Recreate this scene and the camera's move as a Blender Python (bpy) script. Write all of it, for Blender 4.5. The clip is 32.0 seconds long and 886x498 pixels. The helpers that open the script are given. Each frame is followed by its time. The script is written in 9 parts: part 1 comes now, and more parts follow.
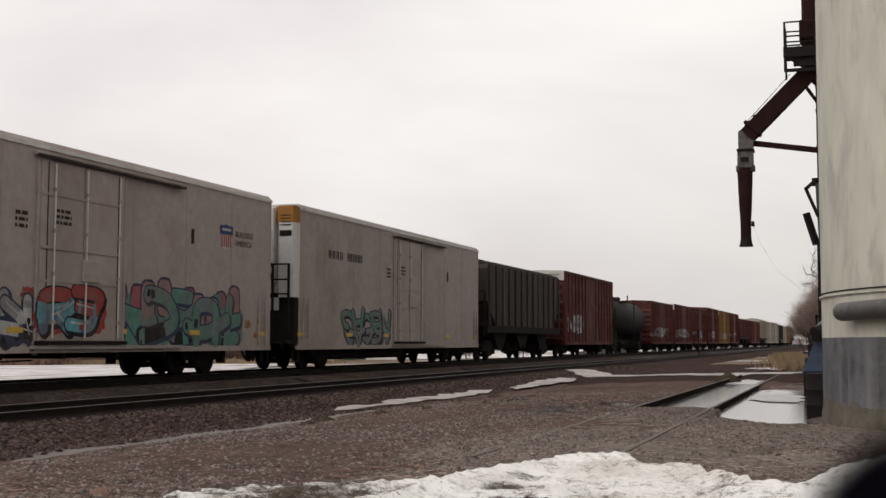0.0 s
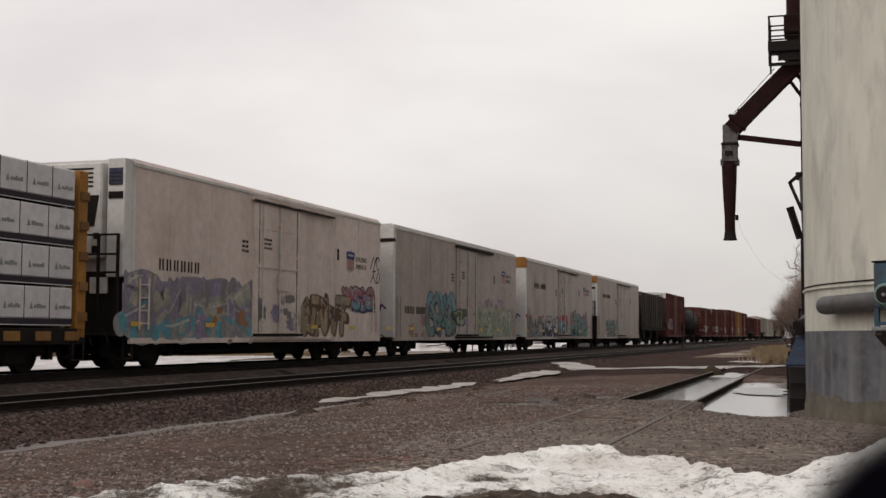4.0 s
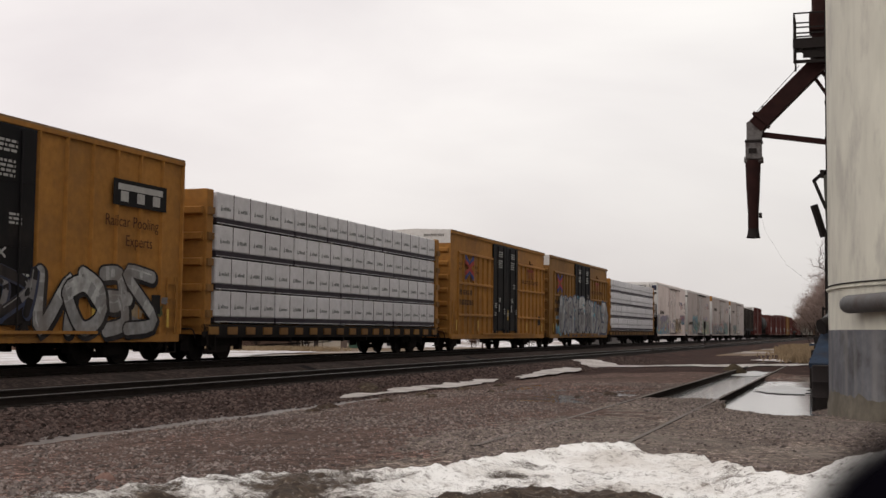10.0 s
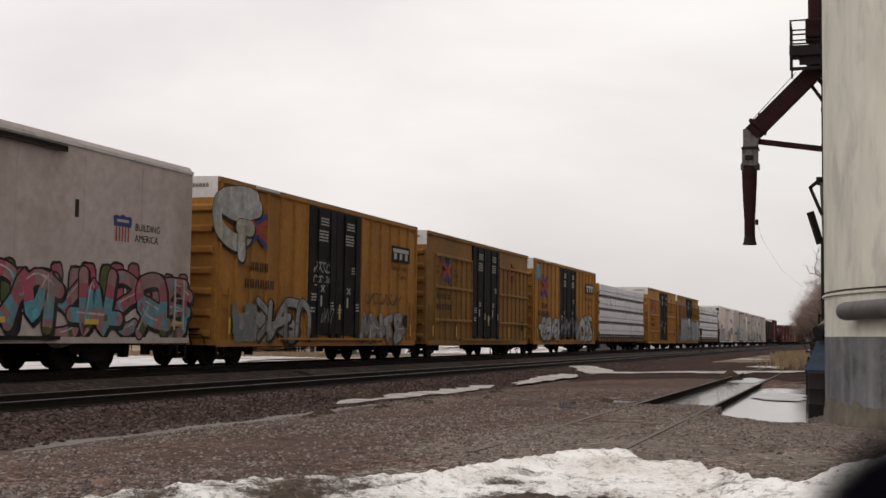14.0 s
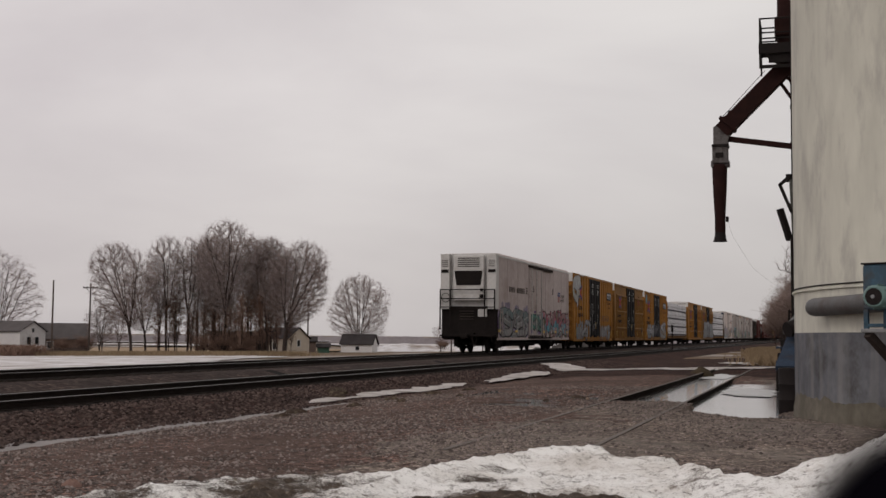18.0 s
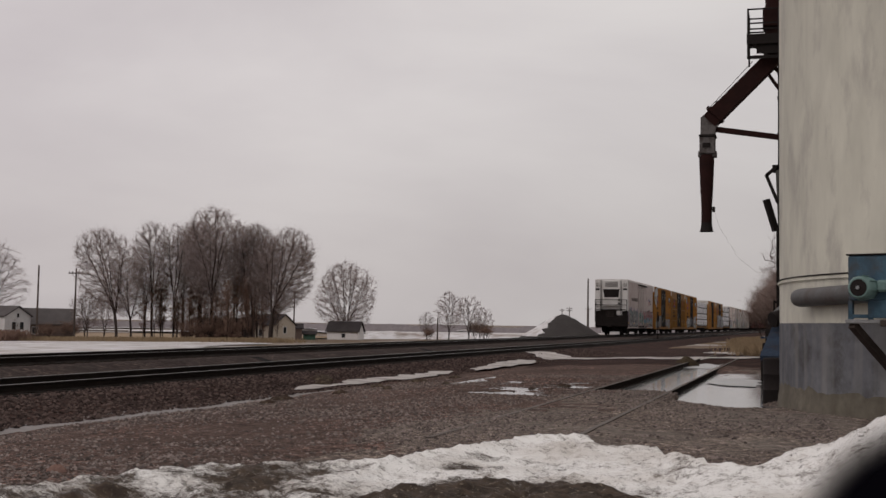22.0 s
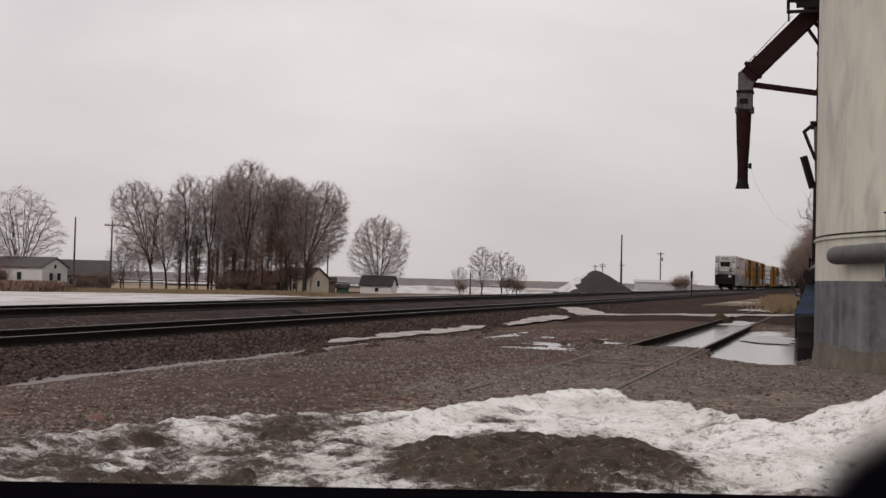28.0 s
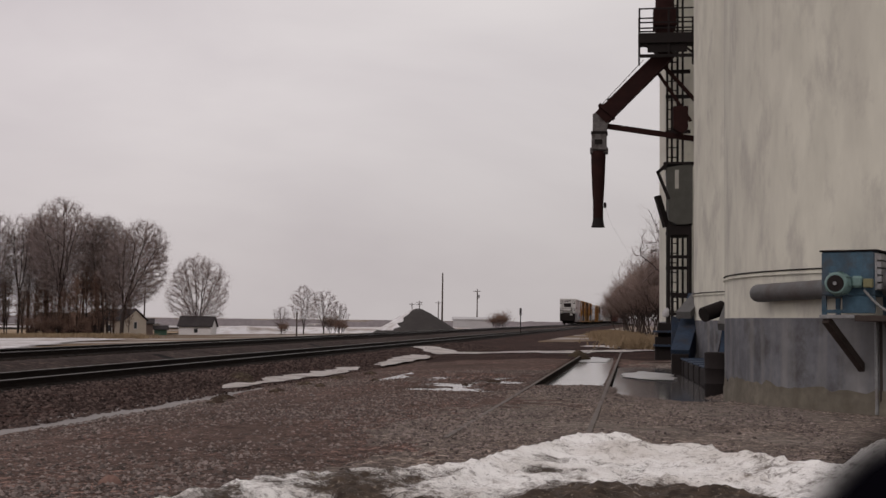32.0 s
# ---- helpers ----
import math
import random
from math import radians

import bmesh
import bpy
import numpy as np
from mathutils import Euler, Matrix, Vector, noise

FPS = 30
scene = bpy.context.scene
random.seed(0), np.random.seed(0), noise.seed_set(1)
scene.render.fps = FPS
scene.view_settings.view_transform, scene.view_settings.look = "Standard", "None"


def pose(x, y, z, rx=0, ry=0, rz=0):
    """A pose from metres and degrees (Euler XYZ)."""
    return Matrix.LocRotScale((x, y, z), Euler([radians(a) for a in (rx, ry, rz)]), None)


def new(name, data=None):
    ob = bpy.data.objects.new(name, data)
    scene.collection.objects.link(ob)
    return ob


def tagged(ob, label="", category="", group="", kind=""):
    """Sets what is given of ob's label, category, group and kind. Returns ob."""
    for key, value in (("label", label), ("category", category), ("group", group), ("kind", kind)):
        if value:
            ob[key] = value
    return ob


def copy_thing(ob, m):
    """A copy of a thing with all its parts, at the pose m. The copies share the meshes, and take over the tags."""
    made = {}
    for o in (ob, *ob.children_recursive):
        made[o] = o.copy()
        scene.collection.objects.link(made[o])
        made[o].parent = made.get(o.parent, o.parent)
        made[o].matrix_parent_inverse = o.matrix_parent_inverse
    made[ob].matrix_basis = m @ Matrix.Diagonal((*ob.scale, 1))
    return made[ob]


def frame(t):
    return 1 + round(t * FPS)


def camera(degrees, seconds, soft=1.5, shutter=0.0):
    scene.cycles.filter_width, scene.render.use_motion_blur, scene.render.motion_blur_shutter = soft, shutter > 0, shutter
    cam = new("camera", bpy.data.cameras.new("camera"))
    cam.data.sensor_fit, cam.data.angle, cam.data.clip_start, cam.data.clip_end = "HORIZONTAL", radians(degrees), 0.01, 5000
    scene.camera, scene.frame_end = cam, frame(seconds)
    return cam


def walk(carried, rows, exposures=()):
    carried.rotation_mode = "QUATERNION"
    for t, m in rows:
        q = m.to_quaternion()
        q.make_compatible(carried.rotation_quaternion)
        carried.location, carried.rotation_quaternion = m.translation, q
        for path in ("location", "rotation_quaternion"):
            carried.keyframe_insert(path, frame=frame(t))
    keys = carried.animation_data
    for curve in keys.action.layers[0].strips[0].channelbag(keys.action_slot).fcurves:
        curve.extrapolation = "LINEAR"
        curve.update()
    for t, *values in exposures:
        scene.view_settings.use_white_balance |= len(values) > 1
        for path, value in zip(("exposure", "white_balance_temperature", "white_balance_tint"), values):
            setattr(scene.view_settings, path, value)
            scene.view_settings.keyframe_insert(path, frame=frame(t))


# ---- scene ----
ROWS = [
    (0, pose(0.001, 0.004, 1.228, 94.488, -0.177, 17.723)),
    (0.5, pose(0.000, -0.003, 1.227, 94.315, -0.254, 17.705)),
    (1, pose(0.001, 0.009, 1.228, 94.267, -0.206, 17.353)),
    (1.5, pose(0.001, 0.006, 1.228, 94.287, -0.337, 17.135)),
    (2, pose(0.001, 0.000, 1.227, 94.344, -0.226, 17.037)),
    (2.5, pose(0.001, 0.003, 1.227, 94.304, -0.218, 17.017)),
    (3, pose(0.001, 0.005, 1.227, 94.151, -0.312, 17.054)),
    (3.5, pose(0.000, 0.005, 1.227, 94.106, -0.288, 16.985)),
    (5.5, pose(0.001, 0.004, 1.227, 94.395, -0.429, 17.105)),
    (6, pose(0.000, 0.004, 1.227, 94.417, -0.346, 17.245)),
    (6.5, pose(0.000, -0.005, 1.226, 94.340, 0.043, 17.378)),
    (7, pose(0.000, -0.003, 1.226, 94.126, -0.524, 17.539)),
    (7.5, pose(0.001, -0.002, 1.227, 94.056, -0.656, 17.736)),
    (8, pose(0.001, 0.004, 1.227, 94.052, -0.944, 17.853)),
    (8.5, pose(0.000, 0.002, 1.227, 94.110, -0.734, 17.918)),
    (9, pose(0.001, 0.001, 1.227, 94.040, -0.437, 17.940)),
    (9.5, pose(0.001, 0.001, 1.227, 93.935, -0.522, 17.977)),
    (10, pose(0.001, 0.004, 1.228, 93.958, -0.702, 18.001)),
    (10.5, pose(0.000, 0.004, 1.228, 94.082, -1.073, 18.138)),
    (11, pose(0.000, -0.011, 1.227, 94.235, -0.992, 18.206)),
    (11.5, pose(0.000, -0.010, 1.227, 94.362, -1.078, 18.264)),
    (12, pose(0.000, -0.003, 1.227, 94.341, -1.039, 18.214)),
    (12.5, pose(0.000, 0.003, 1.227, 94.239, -1.076, 18.067)),
    (13, pose(0.001, 0.003, 1.227, 94.187, -0.665, 17.961)),
    (13.5, pose(0.001, 0.004, 1.228, 94.175, -0.679, 17.854)),
    (14, pose(0.000, 0.002, 1.227, 94.246, -0.821, 17.829)),
    (14.5, pose(0.000, -0.001, 1.227, 94.314, -0.975, 17.784)),
    (16.5, pose(0.001, -0.001, 1.227, 94.272, -0.778, 17.472)),
    (17, pose(0.000, 0.001, 1.227, 94.212, -0.960, 17.001)),
    (17.5, pose(0.001, 0.003, 1.227, 94.192, -0.872, 16.693)),
    (18, pose(0.001, 0.003, 1.227, 94.172, -0.492, 16.540)),
    (18.5, pose(0.000, 0.000, 1.227, 94.080, -0.607, 16.437)),
    (19, pose(0.000, 0.001, 1.227, 93.936, -0.648, 16.118)),
    (19.5, pose(0.001, 0.003, 1.227, 93.898, -0.826, 15.835)),
    (20, pose(0.001, 0.005, 1.227, 93.905, -1.032, 15.834)),
    (20.5, pose(0.000, -0.000, 1.227, 93.919, -1.025, 15.930)),
    (21, pose(0.001, 0.004, 1.227, 93.787, -0.900, 15.914)),
    (21.5, pose(0.000, 0.003, 1.227, 93.652, -0.955, 15.858)),
    (22, pose(0.000, -0.003, 1.227, 93.613, -0.886, 15.890)),
    (22.5, pose(0.001, 0.004, 1.228, 93.644, -1.045, 15.914)),
    (23, pose(0.001, 0.004, 1.227, 93.654, -0.935, 15.765)),
    (23.5, pose(0.001, 0.008, 1.228, 93.627, -0.867, 15.241)),
    (24, pose(0.001, 0.007, 1.228, 93.614, -0.770, 14.602)),
    (24.5, pose(0.001, 0.006, 1.228, 93.584, -0.579, 14.234)),
    (26.5, pose(-0.007, 0.005, 1.215, 93.594, -1.804, 15.819)),
    (26.8, pose(-0.004, -0.000, 1.218, 93.631, -2.182, 15.904)),
    (27, pose(-0.002, -0.010, 1.219, 93.424, -2.493, 16.060)),
    (27.2, pose(-0.005, -0.024, 1.219, 93.196, -2.720, 16.202)),
    (27.5, pose(-0.010, -0.036, 1.219, 92.448, -2.619, 17.131)),
    (27.8, pose(-0.007, -0.021, 1.214, 91.391, -1.866, 17.364)),
    (28, pose(-0.005, -0.013, 1.220, 91.461, -1.404, 17.433)),
    (28.2, pose(-0.005, -0.015, 1.224, 91.556, -1.109, 16.820)),
    (28.5, pose(-0.004, -0.020, 1.215, 91.854, -0.952, 18.651)),
    (28.7, pose(-0.002, -0.019, 1.211, 91.647, -1.170, 20.812)),
    (28.8, pose(-0.001, -0.018, 1.213, 91.702, -1.314, 20.711)),
    (29, pose(0.000, -0.009, 1.2205, 92.074, -1.492, 20.053)),
    (29.2, pose(-0.001, 0.036, 1.216, 92.952, -1.309, 20.116)),
    (29.3, pose(-0.003, 0.068, 1.210, 93.199, -1.108, 19.929)),
    (29.5, pose(-0.009, 0.105, 1.204, 93.110, -0.657, 17.736)),
    (29.7, pose(-0.022, 0.103, 1.212, 93.250, -0.318, 15.108)),
    (29.8, pose(-0.031, 0.100, 1.220, 93.312, -0.193, 14.311)),
    (30, pose(-0.061, 0.098, 1.228, 93.210, 0.012, 13.513)),
    (30.2, pose(-0.109, 0.117, 1.221, 93.041, 0.180, 13.339)),
    (30.3, pose(-0.143, 0.132, 1.214, 92.884, 0.219, 12.945)),
    (30.5, pose(-0.240, 0.151, 1.207, 92.874, 0.115, 11.101)),
    (30.7, pose(-0.380, 0.127, 1.217, 92.801, -0.262, 9.297)),
    (31, pose(-0.650, 0.034, 1.235, 93.108, -0.697, 8.528)),
    (31.2, pose(-0.855, -0.038, 1.232, 93.157, -0.559, 8.793)),
    (31.5, pose(-1.205, -0.094, 1.227, 93.404, -0.294, 9.236)),
    (31.7, pose(-1.471, -0.082, 1.229, 93.339, -0.372, 8.532)),
    (31.8, pose(-1.611, -0.069, 1.231, 93.397, -0.456, 8.780)),
    (32, pose(-1.899, -0.035, 1.236, 93.431, -0.667, 8.649)),
]
cam = camera(40.0, 32.0, soft=1.5)
walk(cam, ROWS, exposures=[(0.0, 0.5, 6780, 11.0), (3.0, 0.46, 6780, 11.0), (6.0, 0.27, 6780, 12.0), (6.9, 0.44, 6780, 11.0), (8.0, 0.47, 6780, 11.0), (11.0, 0.53, 6780, 12.0), (14.0, 0.5, 6780, 12.0), (17.0, 0.2, 6750, 13.0), (19.5, -0.02, 6750, 14.0), (26.5, -0.05, 6750, 15.0), (28.0, 0.22, 6750, 14.0), (28.6, 0.1, 6750, 14.0), (29.0, 0.24, 6750, 14.0), (29.4, 0.15, 6750, 14.0), (29.9, -0.03, 6750, 14.0), (31.0, 0.02, 6750, 15.0), (32.0, 0.0, 6750, 17.0)])

# ---- light: an overcast sky and a faint, wide sun ----
SUN_EL, SUN_ROT = radians(38), radians(200)


def make_world():
    w = bpy.data.worlds.new("overcast_sky")
    scene.world = w
    w.use_nodes = True
    nt = w.node_tree
    nt.nodes.clear()
    out = nt.nodes.new("ShaderNodeOutputWorld")
    bg = nt.nodes.new("ShaderNodeBackground")
    sky = nt.nodes.new("ShaderNodeTexSky")
    sky.sky_type, sky.sun_disc, sky.sun_elevation, sky.sun_rotation = "NISHITA", False, SUN_EL, SUN_ROT
    sky.dust_density, sky.ozone_density = 4.0, 0.6
    dim = nt.nodes.new("ShaderNodeMixRGB")
    dim.blend_type, dim.inputs[0].default_value = "MULTIPLY", 1.0
    dim.inputs[2].default_value = (0.10, 0.10, 0.10, 1)
    tc = nt.nodes.new("ShaderNodeTexCoord")
    mp = nt.nodes.new("ShaderNodeMapping")
    mp.inputs["Scale"].default_value = (1.0, 1.0, 2.6)
    n1 = nt.nodes.new("ShaderNodeTexNoise")
    n1.inputs["Scale"].default_value, n1.inputs["Detail"].default_value, n1.inputs["Roughness"].default_value = 2.3, 6.0, 0.5
    n1.inputs["Distortion"].default_value = 0.4
    ramp = nt.nodes.new("ShaderNodeValToRGB")
    ramp.color_ramp.elements[0].position, ramp.color_ramp.elements[0].color = 0.28, (0.56, 0.54, 0.552, 1)
    ramp.color_ramp.elements[1].position, ramp.color_ramp.elements[1].color = 0.7, (0.735, 0.725, 0.72, 1)
    mix = nt.nodes.new("ShaderNodeMixRGB")
    mix.inputs[0].default_value = 0.93
    nt.links.new(tc.outputs["Generated"], mp.inputs[0])
    nt.links.new(mp.outputs[0], n1.inputs["Vector"])
    nt.links.new(n1.outputs[0], ramp.inputs[0])
    nt.links.new(sky.outputs[0], dim.inputs[1])
    nt.links.new(dim.outputs[0], mix.inputs[1])
    nt.links.new(ramp.outputs[0], mix.inputs[2])
    sep = nt.nodes.new("ShaderNodeSeparateXYZ")          # thicker haze towards the horizon
    haze = nt.nodes.new("ShaderNodeMapRange")
    haze.inputs[1].default_value, haze.inputs[2].default_value, haze.inputs[3].default_value, haze.inputs[4].default_value = 0.0, 0.2, 0.83, 1.0
    deep = nt.nodes.new("ShaderNodeMixRGB")
    deep.blend_type, deep.inputs[0].default_value = "MULTIPLY", 1.0
    nt.links.new(tc.outputs["Generated"], sep.inputs[0])
    nt.links.new(sep.outputs[2], haze.inputs[0])
    nt.links.new(mix.outputs[0], deep.inputs[1])
    nt.links.new(haze.outputs[0], deep.inputs[2])
    side = nt.nodes.new("ShaderNodeMapRange")           # lens colour cast put into the sky: lilac to the west, greenish to the east
    side.inputs[1].default_value, side.inputs[2].default_value = -0.7, 0.15
    tint = nt.nodes.new("ShaderNodeMixRGB")
    tint.inputs[1].default_value, tint.inputs[2].default_value = (1.0, 0.984, 0.998, 1), (0.982, 1.0, 0.98, 1)
    cast = nt.nodes.new("ShaderNodeMixRGB")
    cast.blend_type, cast.inputs[0].default_value = "MULTIPLY", 1.0
    nt.links.new(sep.outputs[0], side.inputs[0])
    nt.links.new(side.outputs[0], tint.inputs[0])
    nt.links.new(deep.outputs[0], cast.inputs[1])
    nt.links.new(tint.outputs[0], cast.inputs[2])
    nt.links.new(cast.outputs[0], bg.inputs[0])
    bg.inputs[1].default_value = 1.0
    nt.links.new(bg.outputs[0], out.inputs[0])


make_world()
sun = new("sun", bpy.data.lights.new("sun", "SUN"))
sun.data.energy, sun.data.angle, sun.data.color = 0.5, radians(25), (1.0, 0.96, 0.92)
sun.rotation_euler = (radians(90) - SUN_EL, 0, radians(180) - SUN_ROT)

# ---- materials ----
MATS = {}


def material(name, col, rough=0.8, col2=None, scale=3.0, fine=40.0, amount=0.5, bump=0.3, bump_scale=None, metal=0.0,
             spec=0.4, streak=None, grime=None, vary=0.0, stretch=(1, 1, 1), island=False):
    """A surface with two scales of variation. streak: (colour, amount, scale) of vertical runs; grime: (colour, amount, scale) of
    patches; vary: brightness change from piece to piece."""
    if name in MATS:
        return MATS[name]
    m = bpy.data.materials.new(name)
    m.use_nodes = True
    nt = m.node_tree
    b = nt.nodes["Principled BSDF"]
    b.inputs["Roughness"].default_value, b.inputs["Metallic"].default_value = rough, metal
    b.inputs["Specular IOR Level"].default_value = spec if rough < 0.6 or spec < 0.1 else 0.08
    tc = nt.nodes.new("ShaderNodeTexCoord")
    mp = nt.nodes.new("ShaderNodeMapping")
    mp.inputs["Scale"].default_value = stretch
    nt.links.new(tc.outputs["Object"], mp.inputs[0])
    src = mp.outputs[0]

    def noise_tex(sc, detail=5.0, vec=None, rgh=0.6):
        n = nt.nodes.new("ShaderNodeTexNoise")
        n.inputs["Scale"].default_value, n.inputs["Detail"].default_value, n.inputs["Roughness"].default_value = sc, detail, rgh
        nt.links.new(vec or src, n.inputs["Vector"])
        return n.outputs[0]

    def ramp(val, lo, hi):
        r = nt.nodes.new("ShaderNodeMapRange")
        r.inputs[1].default_value, r.inputs[2].default_value = lo, hi
        nt.links.new(val, r.inputs[0])
        return r.outputs[0]

    def mix(fac, c1, c2, kind="MIX"):
        x = nt.nodes.new("ShaderNodeMixRGB")
        x.blend_type = kind
        for i, q in enumerate((fac, c1, c2)):
            if isinstance(q, (int, float)):
                x.inputs[i].default_value = q
            elif isinstance(q, tuple):
                x.inputs[i].default_value = (*q[:3], 1)
            else:
                nt.links.new(q, x.inputs[i])
        return x.outputs[0]

    def mul(val, k):
        q = nt.nodes.new("ShaderNodeMath")
        q.operation = "MULTIPLY"
        nt.links.new(val, q.inputs[0])
        if isinstance(k, (int, float)):
            q.inputs[1].default_value = k
        else:
            nt.links.new(k, q.inputs[1])
        return q.outputs[0]

    col2 = col2 or tuple(c * 0.62 for c in col)
    coarse = noise_tex(scale)
    c = mix(mul(ramp(coarse, 0.35, 0.68), amount), col, col2)
    fn = noise_tex(fine, 3.0)
    c = mix(mul(ramp(fn, 0.3, 0.7), amount * 0.6), c, tuple(q * 0.55 for q in col2))
    if grime:
        g = ramp(noise_tex(grime[2], 7.0, rgh=0.68), 0.5, 0.66)
        c = mix(mul(g, grime[1]), c, grime[0])
    if streak:
        sm = nt.nodes.new("ShaderNodeMapping")
        sm.inputs["Scale"].default_value = (1, 1, 0.09)
        nt.links.new(tc.outputs["Object"], sm.inputs[0])
        s = ramp(noise_tex(streak[2], 4.0, sm.outputs[0], 0.5), 0.46, 0.72)
        c = mix(mul(s, streak[1]), c, streak[0])
    if vary:
        oi = nt.nodes.new("ShaderNodeObjectInfo")
        r = nt.nodes.new("ShaderNodeMapRange")
        r.inputs[3].default_value, r.inputs[4].default_value = 1 - vary, 1 + vary
        if island:
            oi = nt.nodes.new("ShaderNodeNewGeometry")
        nt.links.new(oi.outputs["Random Per Island" if island else "Random"], r.inputs[0])
        comb = nt.nodes.new("ShaderNodeCombineColor")
        for i in range(3):
            nt.links.new(r.outputs[0], comb.inputs[i])
        c = mix(1.0, c, comb.outputs[0], "MULTIPLY")
    nt.links.new(c, b.inputs["Base Color"])
    if bump:
        bp = nt.nodes.new("ShaderNodeBump")
        bp.inputs["Strength"].default_value, bp.inputs["Distance"].default_value = bump, 0.02
        nt.links.new(noise_tex(bump_scale or fine, 6.0), bp.inputs["Height"])
        nt.links.new(bp.outputs[0], b.inputs["Normal"])
    MATS[name] = m
    return m


RUST = (0.13, 0.05, 0.03)


def ground_material(name, soil, wet, pebble, cell, pebbles, patch_scale):
    """Soil with wet and dry patches, set with pebbles of many greys and browns."""
    m = bpy.data.materials.new(name)
    m.use_nodes = True
    nt = m.node_tree
    b = nt.nodes["Principled BSDF"]
    b.inputs["Roughness"].default_value, b.inputs["Specular IOR Level"].default_value = 1.0, 0.03
    tc = nt.nodes.new("ShaderNodeTexCoord")

    def tex(sc, det, rgh, lo, hi, stretch=(1, 1, 1)):
        mp = nt.nodes.new("ShaderNodeMapping")
        mp.inputs["Scale"].default_value = stretch
        nt.links.new(tc.outputs["Object"], mp.inputs[0])
        n = nt.nodes.new("ShaderNodeTexNoise")
        n.inputs["Scale"].default_value, n.inputs["Detail"].default_value, n.inputs["Roughness"].default_value = sc, det, rgh
        nt.links.new(mp.outputs[0], n.inputs["Vector"])
        r = nt.nodes.new("ShaderNodeMapRange")
        r.inputs[1].default_value, r.inputs[2].default_value = lo, hi
        nt.links.new(n.outputs[0], r.inputs[0])
        return r.outputs[0]

    def blend(fac, one, two, kind="MIX"):
        x = nt.nodes.new("ShaderNodeMixRGB")
        x.blend_type = kind
        for i, q in enumerate((fac, one, two)):
            if isinstance(q, tuple):
                x.inputs[i].default_value = (*q, 1)
            elif isinstance(q, float):
                x.inputs[i].default_value = q
            else:
                nt.links.new(q, x.inputs[i])
        return x.outputs[0]

    def cells(sc):
        v = nt.nodes.new("ShaderNodeTexVoronoi")
        v.inputs["Scale"].default_value = sc
        nt.links.new(tc.outputs["Object"], v.inputs["Vector"])
        sep = nt.nodes.new("ShaderNodeSeparateColor")
        nt.links.new(v.outputs["Color"], sep.inputs[0])
        return sep.outputs[0], v.outputs["Distance"]
    c = blend(tex(patch_scale, 7, 0.66, 0.36, 0.68), soil, wet)
    c = blend(tex(3.5, 5, 0.7, 0.45, 0.8), c, tuple(q * 0.6 for q in wet))
    heights = []
    for sc, share in ((cell, 0.55), (cell * 2.4, 0.4)):
        rnd, dist = cells(sc)
        tint = nt.nodes.new("ShaderNodeValToRGB")       # dark chips, brown and pink stones, a few pale ones
        el = tint.color_ramp.elements
        top = max(pebble)
        el[0].color, el[1].color = (0.12, 0.12, 0.12, 1), (1.0 * pebble[0] / top, pebble[1] / top * 1.05, pebble[2] / top * 1.08, 1)
        for pos, colr in ((0.3, (0.22, 0.21, 0.21)), (0.6, (0.34, 0.31, 0.3)), (0.86, (0.55, 0.52, 0.51))):
            e = el.new(pos)
            e.color = (*colr, 1)
        nt.links.new(rnd, tint.inputs[0])
        shade = nt.nodes.new("ShaderNodeMixRGB")
        shade.blend_type, shade.inputs[0].default_value = "MULTIPLY", 1.0
        scale = nt.nodes.new("ShaderNodeMixRGB")
        scale.blend_type, scale.inputs[0].default_value, scale.inputs[2].default_value = "MULTIPLY", 1.0, (3.3, 3.3, 3.3, 1)
        scale.use_clamp = False
        nt.links.new(c, scale.inputs[1])
        nt.links.new(scale.outputs[0], shade.inputs[1])
        nt.links.new(tint.outputs[0], shade.inputs[2])
        lim = nt.nodes.new("ShaderNodeMath")
        lim.operation = "MULTIPLY"
        lim.inputs[1].default_value = pebbles * share * 1.5
        nt.links.new(tex(patch_scale * 1.7, 5, 0.6, 0.3, 0.62, (1, 0.6, 1)), lim.inputs[0])
        c = blend(lim.outputs[0], c, shade.outputs[0])
        heights.append(dist)
    nt.links.new(c, b.inputs["Base Color"])
    bp = nt.nodes.new("ShaderNodeBump")
    bp.inputs["Strength"].default_value, bp.inputs["Distance"].default_value = 0.6, 0.012
    bp.invert = True
    nt.links.new(heights[0], bp.inputs["Height"])
    nt.links.new(bp.outputs[0], b.inputs["Normal"])
    return m


M_GRAVEL = ground_material("gravel_lot", (0.130, 0.097, 0.086), (0.078, 0.057, 0.05), (0.29, 0.24, 0.225), 17.0, 0.95, 0.22)
M_GREYGRAVEL = ground_material("grey_gravel", (0.195, 0.17, 0.152), (0.105, 0.089, 0.079), (0.34, 0.32, 0.3), 18.0, 0.95, 0.3)
M_GREYBALLAST = ground_material("grey_ballast", (0.066, 0.054, 0.05), (0.036, 0.029, 0.027), (0.15, 0.125, 0.12), 12.0, 0.8, 0.5)
M_BALLAST = ground_material("ballast_stone", (0.062, 0.042, 0.037), (0.03, 0.021, 0.019), (0.17, 0.115, 0.105), 15.0, 0.8, 0.5)
M_STONE = material("ballast_rock", (0.095, 0.068, 0.061), 0.9, (0.045, 0.032, 0.03), scale=3, fine=30, amount=0.6, bump=0.4, vary=0.75, island=True)
